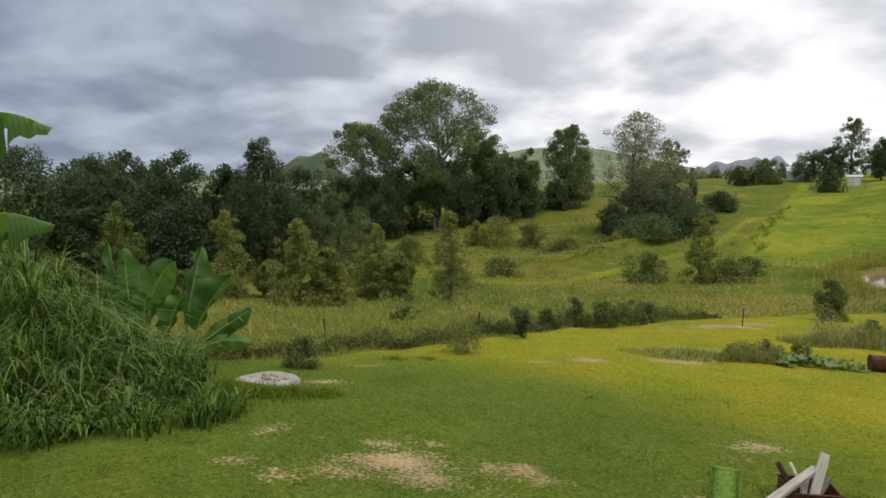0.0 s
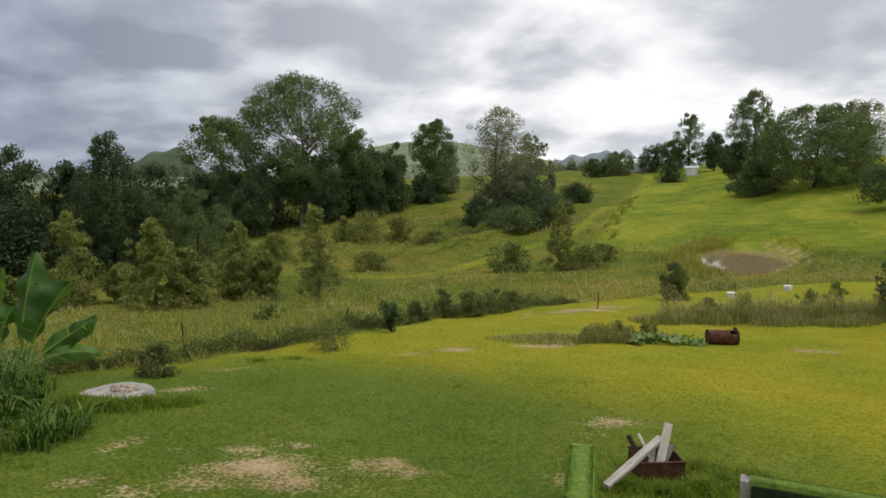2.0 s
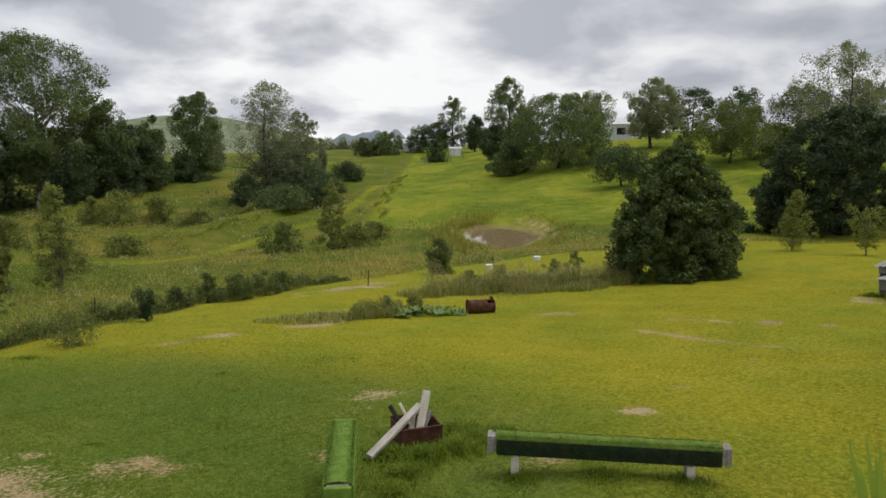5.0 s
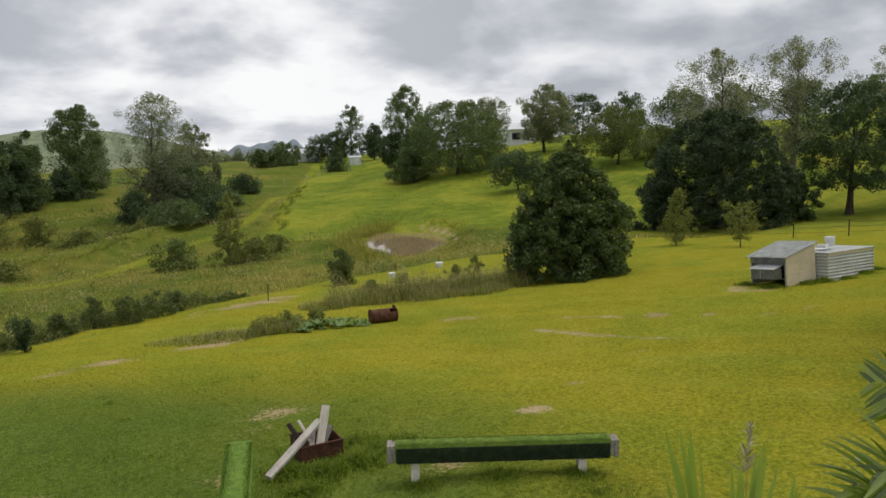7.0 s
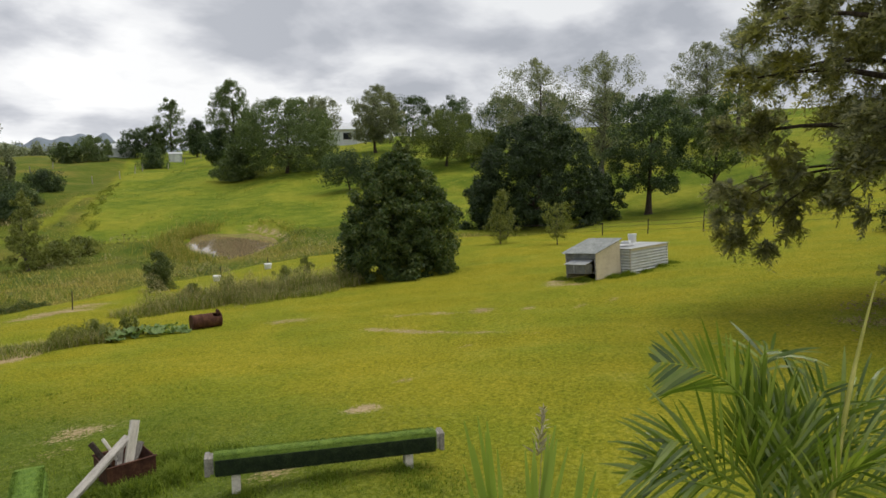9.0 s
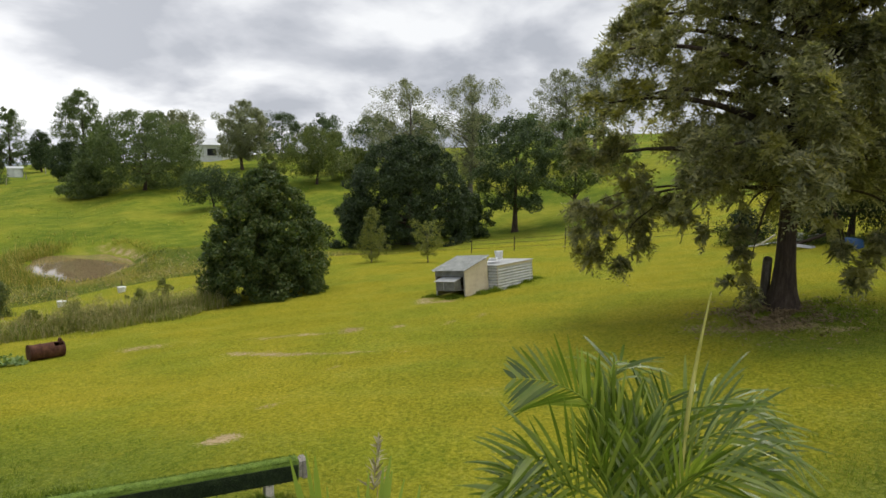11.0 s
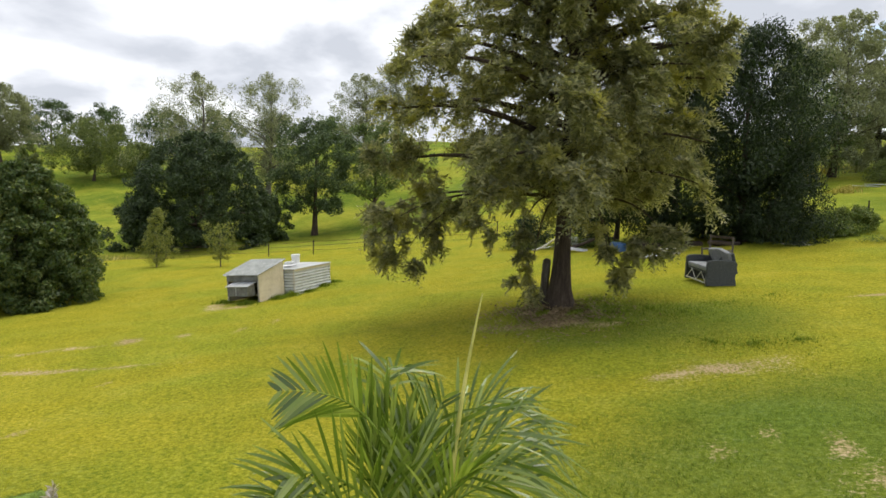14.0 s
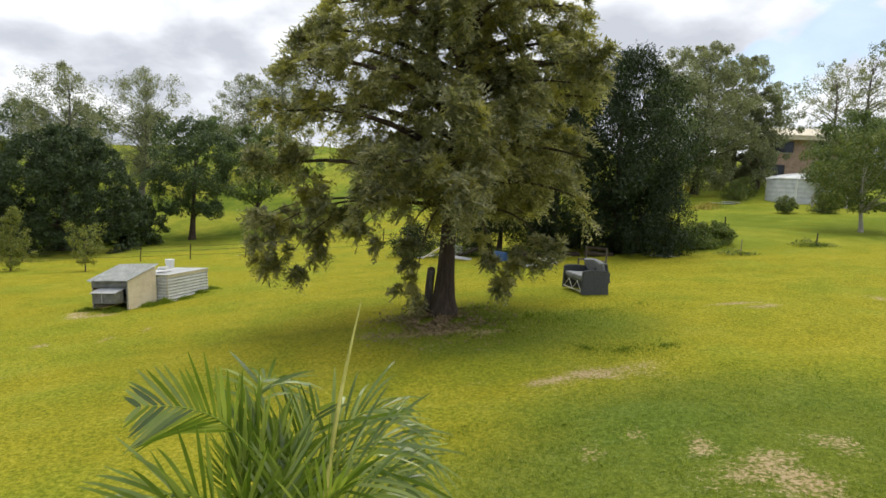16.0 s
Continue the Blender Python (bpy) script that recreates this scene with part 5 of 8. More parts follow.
def turf_bench(x, y, turn, length, seat, legs, label, broad=1.0, sides=None):
    """A beam bench: timber core, turf cover folded over it, end blocks and legs."""
    ob = thing("turf_bench", x, y, label, "bench", "turf-covered benches", turn)
    z = ob.matrix_world.translation.z
    top = seat - z
    part("core", boxed((length, 0.12 * broad, 0.15), (0, 0, top - 0.09), bevel=0.008), TIMBER, ob, "weathered grey timber beam")
    rng = np.random.default_rng(int(length * 100))
    # the cover, a rounded channel over top, front and back
    sec = [(-0.072, -0.16), (-0.072, -0.025), (-0.06, 0.0), (-0.03, 0.008), (0.0, 0.01), (0.03, 0.008), (0.06, 0.0), (0.072, -0.025), (0.072, -0.16), (0.064, -0.16), (0.062, -0.02), (0.0, -0.008), (-0.062, -0.02), (-0.064, -0.16)]
    k = 40
    xs = np.linspace(-length / 2 + 0.05, length / 2 - 0.05, k)
    v = np.array([[(px, broad * sy + 0.003 * math.sin(px * 9), top + sz + (0.01 * math.sin(px * 13 + sy * 20) if sz < -0.1 else 0)) for sy, sz in sec] for px in xs]).reshape(-1, 3)
    m = len(sec)
    i, j = np.meshgrid(np.arange(k - 1), np.arange(m), indexing="ij")
    f = np.stack([i * m + j, (i + 1) * m + j, (i + 1) * m + (j + 1) % m, i * m + (j + 1) % m], -1).reshape(-1, 4)
    cover = tagged(sheet("turf_cover", v, f, sides or TURF, ob), "green artificial turf")
    # without a turf of their own, the skirts are coloured dark as side shade
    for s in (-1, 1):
        part("skirt", boxed((length - 0.12, 0.012, 0.145), (0, s * 0.08 * broad, top - 0.105), bevel=0.004), sides or TURF_SHADED, ob, "green turf skirt" if sides else "turf skirt darkened for side shade")
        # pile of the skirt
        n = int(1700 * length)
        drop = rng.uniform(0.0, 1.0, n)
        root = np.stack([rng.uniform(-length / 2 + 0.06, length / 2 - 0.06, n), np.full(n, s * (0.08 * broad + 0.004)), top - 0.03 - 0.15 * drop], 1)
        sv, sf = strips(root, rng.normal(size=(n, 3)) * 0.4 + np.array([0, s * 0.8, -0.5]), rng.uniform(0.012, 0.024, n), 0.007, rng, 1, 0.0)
        tagged(sheet("turf_nap", sv, sf, sides or TURF_SHADED, cover), kind="stuff")
    n = int(3000 * length * broad)
    root = np.stack([rng.uniform(-length / 2 + 0.05, length / 2 - 0.05, n), rng.uniform(-0.078, 0.078, n) * broad, np.full(n, top - 0.004)], 1)
    bv, bf = strips(root, rng.normal(size=(n, 3)) * 0.5 + np.array([0, 0, 1.0]), rng.uniform(0.012, 0.026, n), 0.008, rng, 1, 0.0)
    tagged(sheet("turf_nap", bv, bf, sides or TURF, cover), kind="stuff")
    for s in (-1, 1):
        part("end_block", boxed((0.045, 0.15 * broad, 0.17), (s * (length / 2 + 0.005), 0, top - 0.092), bevel=0.008), sides or TIMBER, ob, "turf-wrapped end" if sides else "bleached grey timber end")
    for lx in legs:
        for sy in (-0.045, 0.045):
            part("leg", boxed((0.075, 0.035, top - 0.15), (lx, sy, (top - 0.17) / 2 - 0.02), (6 if sy > 0 else -6, 0, 0), bevel=0.004), TIMBER_PALE, ob, "pale timber leg")
    return ob


turf_bench(4.47, 4.36, -36.5, 2.1, 0.37, (-0.82, 0.74), "long bench covered in dark green artificial turf on pale legs")
turf_bench(2.29, 5.32, 66, 1.32, 0.37, (-0.5, 0.5), "short broad bench covered in bright green artificial turf", 1.45, TURF_BRIGHT)


def build_fire_pit():
    x, y = 3.56, 6.34
    ob = thing("fire_pit", x, y, "square rusty steel fire box sunk in long grass", "fire pit", turn=-9, z=float(ground_at(x, y)) - 0.04)
    for name, size, c in (("side_plate", (0.46, 0.012, 0.26), (0, -0.2, 0.12)), ("side_plate", (0.46, 0.012, 0.26), (0, 0.2, 0.12)),
                          ("side_plate", (0.012, 0.388, 0.26), (-0.224, 0, 0.12)), ("side_plate", (0.012, 0.388, 0.26), (0.224, 0, 0.12))):
        part(name, boxed(size, c, bevel=0.003), RUST, ob)
    for s in (-0.206, 0.206):
        part("rim_bar", boxed((0.48, 0.028, 0.012), (0, s, 0.256), bevel=0.003), RUST, ob)
    part("ash_bed", boxed((0.43, 0.38, 0.05), (0, 0, 0.06), bevel=0.01), CONCRETE, ob, "pale grey ash")


build_fire_pit()


def plank(a, b, w, h, mat_, label, roll=0.0):
    """A loose board from a to b."""
    a, b = Vector(a), Vector(b)
    bm = bmesh.new()
    n = 8
    rng = random.Random(int(a.x * 1000) + int(b.z * 1000))
    rows = []
    for i in range(n + 1):
        u = i / n - 0.5
        e = 1 + rng.uniform(-0.05, 0.05)
        rows.append([bm.verts.new((sx * w / 2 * e, u * (b - a).length, sz * h / 2 + 0.006 * math.sin(3 * u))) for sx, sz in ((-1, -1), (1, -1), (1, 1), (-1, 1))])
    for r, s in zip(rows, rows[1:]):
        for k in range(4):
            bm.faces.new((r[k], r[(k + 1) % 4], s[(k + 1) % 4], s[k]))
    bm.faces.new(rows[0][::-1])
    bm.faces.new(rows[-1])
    bmesh.ops.recalc_face_normals(bm, faces=bm.faces)
    bmesh.ops.bevel(bm, geom=[e for e in bm.edges if abs(e.verts[0].co.y - e.verts[1].co.y) > 0.01], offset=0.005, segments=1, affect="EDGES")
    ob = part("plank", bm, mat_, None, label)
    d = (b - a).normalized()
    ob.matrix_world = Matrix.Translation((a + b) / 2) @ d.to_track_quat("Y", "Z").to_matrix().to_4x4() @ pose(0, 0, 0, 0, roll, 0)
    return tagged(ob, label, "timber", "planks in the fire pit")


plank((2.84, 5.98, -0.1), (3.6, 6.33, 0.17), 0.08, 0.045, TIMBER, "long weathered grey plank leaning over the fire pit", 10)
plank((3.54, 6.22, -0.06), (3.68, 6.33, 0.33), 0.1, 0.028, TIMBER_PALE, "pale split board standing up in the fire pit", 60)
plank((3.42, 6.3, -0.1), (3.29, 6.46, 0.18), 0.055, 0.045, BARK_DARK, "charred dark stick in the fire pit", 20)
plank((3.48, 6.3, -0.02), (3.39, 6.42, 0.2), 0.07, 0.028, TIMBER_PALE, "short pale board end in the fire pit", 30)
plank((3.62, 6.3, -0.08), (3.74, 6.34, 0.08), 0.06, 0.035, TIMBER, "grey offcut lying in the fire pit", 15)
plank((3.44, 6.22, -0.04), (3.58, 6.46, 0.05), 0.06, 0.035, TIMBER, "grey offcut lying across the ashes", 40)


def build_drum():
    x, y = 10.4, 15.55
    ob = thing("rusty_drum", x, y, "dark rusty steel drum lying on its side on the lawn", "drum", turn=-16)
    r, length = 0.18, 0.74
    us = np.array([0, 0.02, 0.04, 0.3, 0.32, 0.34, 0.36, 0.64, 0.66, 0.68, 0.70, 0.96, 0.98, 1.0])
    rs = np.array([1.0, 1.06, 1.0, 1.0, 1.05, 1.05, 1.0, 1.0, 1.05, 1.05, 1.0, 1.0, 1.06, 1.0]) * r
    th = np.linspace(0, 2 * math.pi, 29)[:-1]
    k = len(us)
    v = np.array([[((u - 0.5) * length, q * math.cos(t), r + q * math.sin(t)) for t in th] for u, q in zip(us, rs)]).reshape(-1, 3)
    i, j = np.meshgrid(np.arange(k - 1), np.arange(28), indexing="ij")
    # a small opening is cut in the upper side
    keep = ~((i > 9) & (i < 11) & (j >= 8) & (j <= 10)).ravel()
    f = np.stack([i * 28 + j, (i + 1) * 28 + j, (i + 1) * 28 + (j + 1) % 28, i * 28 + (j + 1) % 28], -1).reshape(-1, 4)[keep]
    shell = sheet("shell", v, f, RUST, ob, smooth=True)
    so = shell.modifiers.new("thickness", "SOLIDIFY")
    so.thickness = 0.006
    for s in (-1, 1):
        bm = bmesh.new()
        bmesh.ops.create_cone(bm, cap_ends=True, segments=28, radius1=r * 0.98, radius2=r * 0.98, depth=0.012, matrix=pose(s * (length / 2 - 0.03), 0, r, 0, 90, 0))
        part("drum_end", bm, RUST, ob)
    bm = bmesh.new()
    bmesh.ops.create_cone(bm, cap_ends=True, segments=28, radius1=r * 1.14, radius2=r * 1.14, depth=0.02, matrix=pose(-length / 2 - 0.01, 0, r, 0, 90, 0))
    part("flange", bm, RUST, ob, "wide rusty end flange")
    part("bracket", boxed((0.05, 0.16, 0.12), (0.3, 0.0, 2 * r + 0.02), (0, 12, 0), bevel=0.01), RUST, ob, "rusty bracket")


build_drum()


def corrugated(lx, ly, pitch=0.076, depth=0.016, ny=2):
    """A corrugated sheet in the xy plane, its waves along x, with thickness."""
    n = max(8, int(lx / pitch * 6))
    xs = np.linspace(0, lx, n)
    ys = np.linspace(0, ly, ny)
    zs = depth / 2 * np.cos(xs / pitch * 2 * math.pi)
    v = np.array([[(a, b, c) for b in ys] for a, c in zip(xs, zs)]).reshape(-1, 3)
    i, j = np.meshgrid(np.arange(n - 1), np.arange(ny - 1), indexing="ij")
    f = np.stack([i * ny + j, (i + 1) * ny + j, (i + 1) * ny + j + 1, i * ny + j + 1], -1).reshape(-1, 4)
    back = v - np.array([0, 0, 0.004])
    return np.concatenate([v, back]), np.concatenate([f, f[:, ::-1] + len(v)])


def placed(vf, m):
    v, f = vf
    r = np.array(m.to_3x3())
    return v @ r.T + np.array(m.translation), f


def build_coop():
    """Nesting coop with a skillion roof; x runs back from the nest-box face, y to its left."""
    ob = thing("chicken_coop", 19.05, 8.6, "leaning chicken coop with cream side and corrugated iron roof", "coop", turn=-12, lean=(-6, 0))
    w, d = 1.15, 1.2
    front, back = 0.82, 1.13
    for yy, mt, lab in ((0.0, CREAM, "cream painted sheet side"), (w, CREAM, "cream painted sheet side")):
        bm = bmesh.new()
        vs = [bm.verts.new(p) for p in ((0, yy, 0), (d, yy, 0), (d, yy, back), (0, yy, front))]
        bm.faces.new(vs)
        r = bmesh.ops.extrude_face_region(bm, geom=list(bm.faces))
        bmesh.ops.translate(bm, vec=(0, 0.018, 0), verts=[e for e in r["geom"] if isinstance(e, bmesh.types.BMVert)])
        bmesh.ops.recalc_face_normals(bm, faces=bm.faces)
        part("side_wall", bm, mt, ob, lab)
    part("back_wall", boxed((0.018, w - 0.04, back), (d - 0.012, w / 2 + 0.01, back / 2), bevel=0.003), ZINC_DULL, ob)
    part("front_board", boxed((0.02, w - 0.02, 0.2), (-0.012, w / 2 + 0.01, front - 0.11), bevel=0.004), ZINC_DULL, ob, "dull zinc fascia")
    part("floor_board", boxed((d - 0.05, w - 0.05, 0.02), (d / 2, w / 2 + 0.01, 0.2), bevel=0.003), TIMBER, ob)
    for yy in (0.03, w - 0.02):
        part("corner_post", boxed((0.045, 0.045, front - 0.02), (0.01, yy, front / 2), bevel=0.004), TIMBER, ob)
    # roof sheet, waves across y, sloping up along x
    slope = math.degrees(math.atan2(back - front, d))
    rv = placed(corrugated(w + 0.14, d + 0.24, 0.11, 0.035), pose(-0.1, w + 0.08, front + 0.005 - 0.1 * math.tan(radians(slope)), 0, -slope, 0) @ pose(0, 0, 0, 0, 0, -90))
    tagged(sheet("roof", *rv, ZINC_ROOF, ob, smooth=True), "weathered corrugated iron roof")
    nest = part("nest_box", boxed((0.34, 0.72, 0.3), (-0.19, 0.5, 0.36), bevel=0.006), ZINC_DULL, ob, "dull metal nest box")
    part("lid", boxed((0.42, 0.8, 0.018), (-0.2, 0.5, 0.54), (0, -14, 0), bevel=0.004), ZINC, nest, "sloping zinc lid")
    part("divider", boxed((0.012, 0.02, 0.26), (-0.366, 0.55, 0.36), bevel=0.002), ZINC, nest)
    part("side_flap", boxed((0.3, 0.3, 0.016), (0.35, w + 0.14, front - 0.06), (12, -10, 0), bevel=0.003), ZINC, ob, "lifted metal flap")


build_coop()


def build_pen():
    """Low corrugated run beside the coop; x along its long side, y to the left."""
    ob = thing("chicken_pen", 20.25, 8.05, "low chicken pen clad in pale corrugated iron", "pen", turn=-10, lean=(-5, 0))
    length, w, h = 2.15, 1.25, 0.8
    # waves run up the walls, so that the ridges lie level
    for name, m, span in (("wall_sheet", pose(0, 0, 0, 90, 0, 0), length), ("wall_sheet", pose(0, w, 0, 90, 0, 0), length),
                          ("wall_sheet", pose(0, w, 0, 90, 0, -90), w), ("wall_sheet", pose(length, w, 0, 90, 0, -90), w)):
        cv, cf = corrugated(h, span, 0.09, 0.062)
        cv = cv[:, [1, 0, 2]]
        v, f = placed((cv, cf[:, ::-1]), m)
        sheet(name, v, f, ZINC_PALE, ob, smooth=True)
    for px, py in ((0.02, 0.02), (length - 0.02, 0.02), (0.02, w - 0.02), (length - 0.02, w - 0.02)):
        part("corner_post", boxed((0.04, 0.04, h), (px, py, h / 2), bevel=0.004), TIMBER_PALE, ob)
    part("rail", boxed((length, 0.03, 0.07), (length / 2, -0.018, h - 0.03), bevel=0.004), CREAM, ob, "cream timber rail")
    part("roof_sheet", boxed((length + 0.1, w + 0.12, 0.012), (length / 2, w / 2, h + 0.012), (0, -0.4, 0), bevel=0.003), ZINC, ob, "pale flat iron roof")
    part("roof_patch", boxed((0.5, 0.4, 0.012), (0.9, 0.75, h + 0.03), (0, 0, 14), bevel=0.003), WHITE, ob)
    return ob


build_pen()


def lathe(profile, sides=24):
    """Points and quads turned from a profile of (radius, height)."""
    th = np.arange(sides) * 2 * math.pi / sides
    v = np.array([[(r * math.cos(t), r * math.sin(t), z) for t in th] for r, z in profile]).reshape(-1, 3)
    k = len(profile)
    i, j = np.meshgrid(np.arange(k - 1), np.arange(sides), indexing="ij")
    f = np.stack([i * sides + j, i * sides + (j + 1) % sides, (i + 1) * sides + (j + 1) % sides, (i + 1) * sides + j], -1).reshape(-1, 4)
    return v, f


def bucket(x, y, z, r, h, label, lean=(0, 0)):
    ob = thing("bucket", x, y, label, "bucket", z=z, lean=lean)
    sheet("body", *lathe([(0.001, 0), (r * 0.86, 0), (r, h * 0.8), (r * 1.06, h * 0.82), (r * 1.06, h * 0.9), (r, h * 0.9), (r, h)]), WHITE, ob, smooth=False)
    sheet("lid", *lathe([(r * 1.07, h * 0.98), (r * 1.07, h * 1.04), (r * 0.9, h * 1.05), (0.001, h * 1.03)]), WHITE, ob)
    part("handle", boxed((0.015, r * 2.2, 0.012), (0, 0, h * 0.86), (0, 20, 0), bevel=0.002), ALLOY, ob)


bucket(21.35, 8.5, float(ground_at(20.25, 8.05)) + 0.86, 0.135, 0.26, "white plastic bucket with a lid on the pen roof", (-5, 0))
def build_tray():
    """A shallow feed tray lying on the pen's roof."""
    x, y = 20.95, 8.55
    ob = thing("feed_tray", x, y, "shallow pale plastic feed tray on the pen roof", "tray", z=float(ground_at(20.25, 8.05)) + 0.85, lean=(-5, 0), turn=12)
    part("base", boxed((0.34, 0.24, 0.015), (0, 0, 0.01), bevel=0.004), WHITE, ob)
    for s in (-1, 1):
        part("side", boxed((0.34, 0.014, 0.07), (0, s * 0.12, 0.045), bevel=0.004), WHITE, ob)
        part("end", boxed((0.014, 0.226, 0.07), (s * 0.163, 0, 0.045), bevel=0.004), WHITE, ob)


build_tray()
bucket(18.0, 26.5, float(ground_at(18.0, 26.5)), 0.17, 0.24, "white plastic bucket beside a fence post")
bucket(22.2, 28.3, float(ground_at(22.2, 28.3)), 0.19, 0.26, "white plastic drum beside a fence post")


def build_loveseat():
    """Wicker two-seater; x along the seat, facing y."""
    ob = thing("wicker_loveseat", 18.35, -3.55, "grey wicker loveseat with loose cushions abandoned on the lawn", "sofa", turn=11)
    for s in (-1, 1):
        # arm panel with a curved top and back edge
        bm = bmesh.new()
        out = [(0.36, 0.0), (0.36, 0.56), (0.3, 0.6), (0.1, 0.62), (-0.12, 0.615), (-0.3, 0.6), (-0.345, 0.56), (-0.32, 0.4), (-0.31, 0.22), (-0.35, 0.0)]
        vs = [bm.verts.new((s * 0.68 - 0.05, a, b)) for a, b in out]
        bm.faces.new(vs)
        r = bmesh.ops.extrude_face_region(bm, geom=list(bm.faces))
        bmesh.ops.translate(bm, vec=(0.1, 0, 0), verts=[e for e in r["geom"] if isinstance(e, bmesh.types.BMVert)])
        bmesh.ops.recalc_face_normals(bm, faces=bm.faces)
        bmesh.ops.bevel(bm, geom=list(bm.edges), offset=0.012, segments=2, affect="EDGES")
        part("arm", bm, WICKER, ob, "dark grey wicker arm")
    part("backrest", boxed((1.28, 0.07, 0.5), (0, -0.31, 0.55), (-14, 0, 0), bevel=0.02), WICKER, ob)
    part("seat_frame", boxed((1.28, 0.6, 0.06), (0, 0.02, 0.31), bevel=0.01), WICKER, ob)
    part("front_rail", boxed((1.28, 0.03, 0.03), (0, 0.34, 0.06), bevel=0.006), ALLOY, ob)
    for i in range(4):
        part("brace", boxed((0.42, 0.014, 0.014), (-0.45 + i * 0.3, 0.34, 0.18), (0, 36 if i % 2 else -36, 0), bevel=0.003), ALLOY, ob)
    for s in (-1, 1):
        part("seat_cushion", boxed((0.61, 0.58, 0.11), (s * 0.315, 0.05, 0.395), bevel=0.035), CUSHION, ob, "grey seat cushion")
        part("back_cushion", boxed((0.6, 0.1, 0.44), (s * 0.31, -0.26 - (0.02 if s > 0 else 0), 0.63), (-26, 5 * s, 4 * s), bevel=0.045), CUSHION, ob, "grey back cushion standing askew")


build_loveseat()


def post(x, y, h, r, label, mat_=None, lean=(0, 0), group="fence posts", name="fence_post"):
    """A steel picket or timber post, with a cap notch."""
    bm = bmesh.new()
    if r < 0.03:
        # a star picket: three fins
        for k in range(3):
            box(bm, (0.006, r * 2, h + 0.15), (math.sin(k * 2.1) * r * 0.5, math.cos(k * 2.1) * r * 0.5, h / 2 - 0.075), (0, 0, -k * 120))
    else:
        bmesh.ops.create_cone(bm, cap_ends=True, segments=9, radius1=r, radius2=r * 0.9, depth=h + 0.15, matrix=pose(0, 0, h / 2 - 0.075))
        for v in bm.verts:
            if v.co.z > h * 0.9:
                v.co.z += 0.5 * r * v.co.x / r
        bmesh.ops.bevel(bm, geom=[e for e in bm.edges if e.calc_length() < r], offset=r * 0.1, segments=1, affect="EDGES")
    ob = part(name, bm, mat_ or STEEL, None)
    ob.matrix_world = pose(x, y, float(ground_at(x, y)), *lean)
    return tagged(ob, label, "fence post", group)


LOWER = [(-6.4, 14.6, 0.85), (-2.9, 16.5, 0.8), (1.0, 18.9, 0.8), (5.6, 21.9, 0.8), (9.9, 22.2, 0.75), (18.9, 27.5, 0.75), (22.4, 28.6, 0.72), (27.5, 27.9, 0.8), (32, 25.6, 0.8)]
UPPER = [(36.0, 22.6, 0.8), (36.2, 19.4, 0.72), (36, 16.3, 0.72), (35.8, 13.6, 0.8), (35.1, 10.5, 1.05), (34.6, 7.2, 0.9), (33.8, 3.4, 1.0), (32.8, -0.6, 1.0), (31.6, -4.4, 1.0), (30.3, -7.8, 1.0), (28.9, -11.0, 1.05)]
for i, (x, y, h) in enumerate(LOWER):
    post(x, y, h * 0.8, 0.014, "dark steel picket at the lower edge of the lawn", lean=(1.5 * math.sin(i * 2.2), 2 * math.cos(i * 3.1)))
for i, (x, y, h) in enumerate(UPPER):
    post(x, y, h, 0.02, "dark steel picket of the paddock fence", lean=(2 * math.sin(i * 1.7), 2.5 * math.cos(i * 2.3)))
post(15.75, 0.36, 1.0, 0.1, "short grey timber stump post beside the tree trunk", BARK, (2, -2), "", "timber_post")
post(27.3, -13.9, 0.5, 0.03, "short dark post in a clump of weeds", STEEL, (3, 4))
for x, y, h in ((33.4, 92.4, 1.1), (46, 98, 1.1), (52.5, 103, 1.2), (57, 107, 1.2), (61, 112, 1.2), (66, 112.5, 1.1), (72, 117, 1.1), (78, 121, 1.1), (40, 112, 1.1), (36, 118, 1.1), (45, 116, 1.1), (50, 120, 1.1), (23, 98, 1.3)):
    post(x, y, h, 0.07, "grey timber post of the far paddock fence", TIMBER, (2 * math.sin(x), 4 * math.cos(y)))


def wires(line, heights, label, r=0.006):
    """Fence wires strung from post to post, each span a part of its own."""
    x0, y0, _ = line[0]
    ob = thing("fence_wire", x0, y0, label, "fence wire")
    at = np.array(ob.matrix_world.translation)
    for h in heights:
        for (x0, y0, _), (x1, y1, _) in zip(line, line[1:]):
            u = np.linspace(0, 1, 7)
            z0, z1 = float(ground_at(x0, y0)), float(ground_at(x1, y1))
            p = np.stack([x0 + (x1 - x0) * u, y0 + (y1 - y0) * u, z0 + (z1 - z0) * u + h - 0.03 * np.sin(u * math.pi)], 1)
            sheet("strand", *tube(p - at, np.full(7, r), 4), STEEL, ob)


wires(UPPER, (0.25, 0.5, 0.7), "thin dark fence wires between steel pickets")


def stone(x, y, z, r, seed):
    bm = bmesh.new()
    bmesh.ops.create_icosphere(bm, subdivisions=2, radius=r)
    rng = random.Random(seed)
    a, b, c = rng.uniform(0, 6), rng.uniform(0.8, 1.3), rng.uniform(0.5, 0.75)
    for v in bm.verts:
        k = 1 + 0.22 * math.sin(v.co.x / r * 2.3 + a) + 0.15 * math.sin(v.co.y / r * 3.7 + 2 * a)
        v.co = Vector((v.co.x * k * b, v.co.y * k, v.co.z * k * c))
    ob = part("stone", bm, STONE, None, smooth=True)
    ob.matrix_world = pose(x, y, z + r * 0.3, 0, 0, rng.uniform(0, 180))
    return tagged(ob, "brown broken stone on the concrete slab", "stone", "stones on the slab")


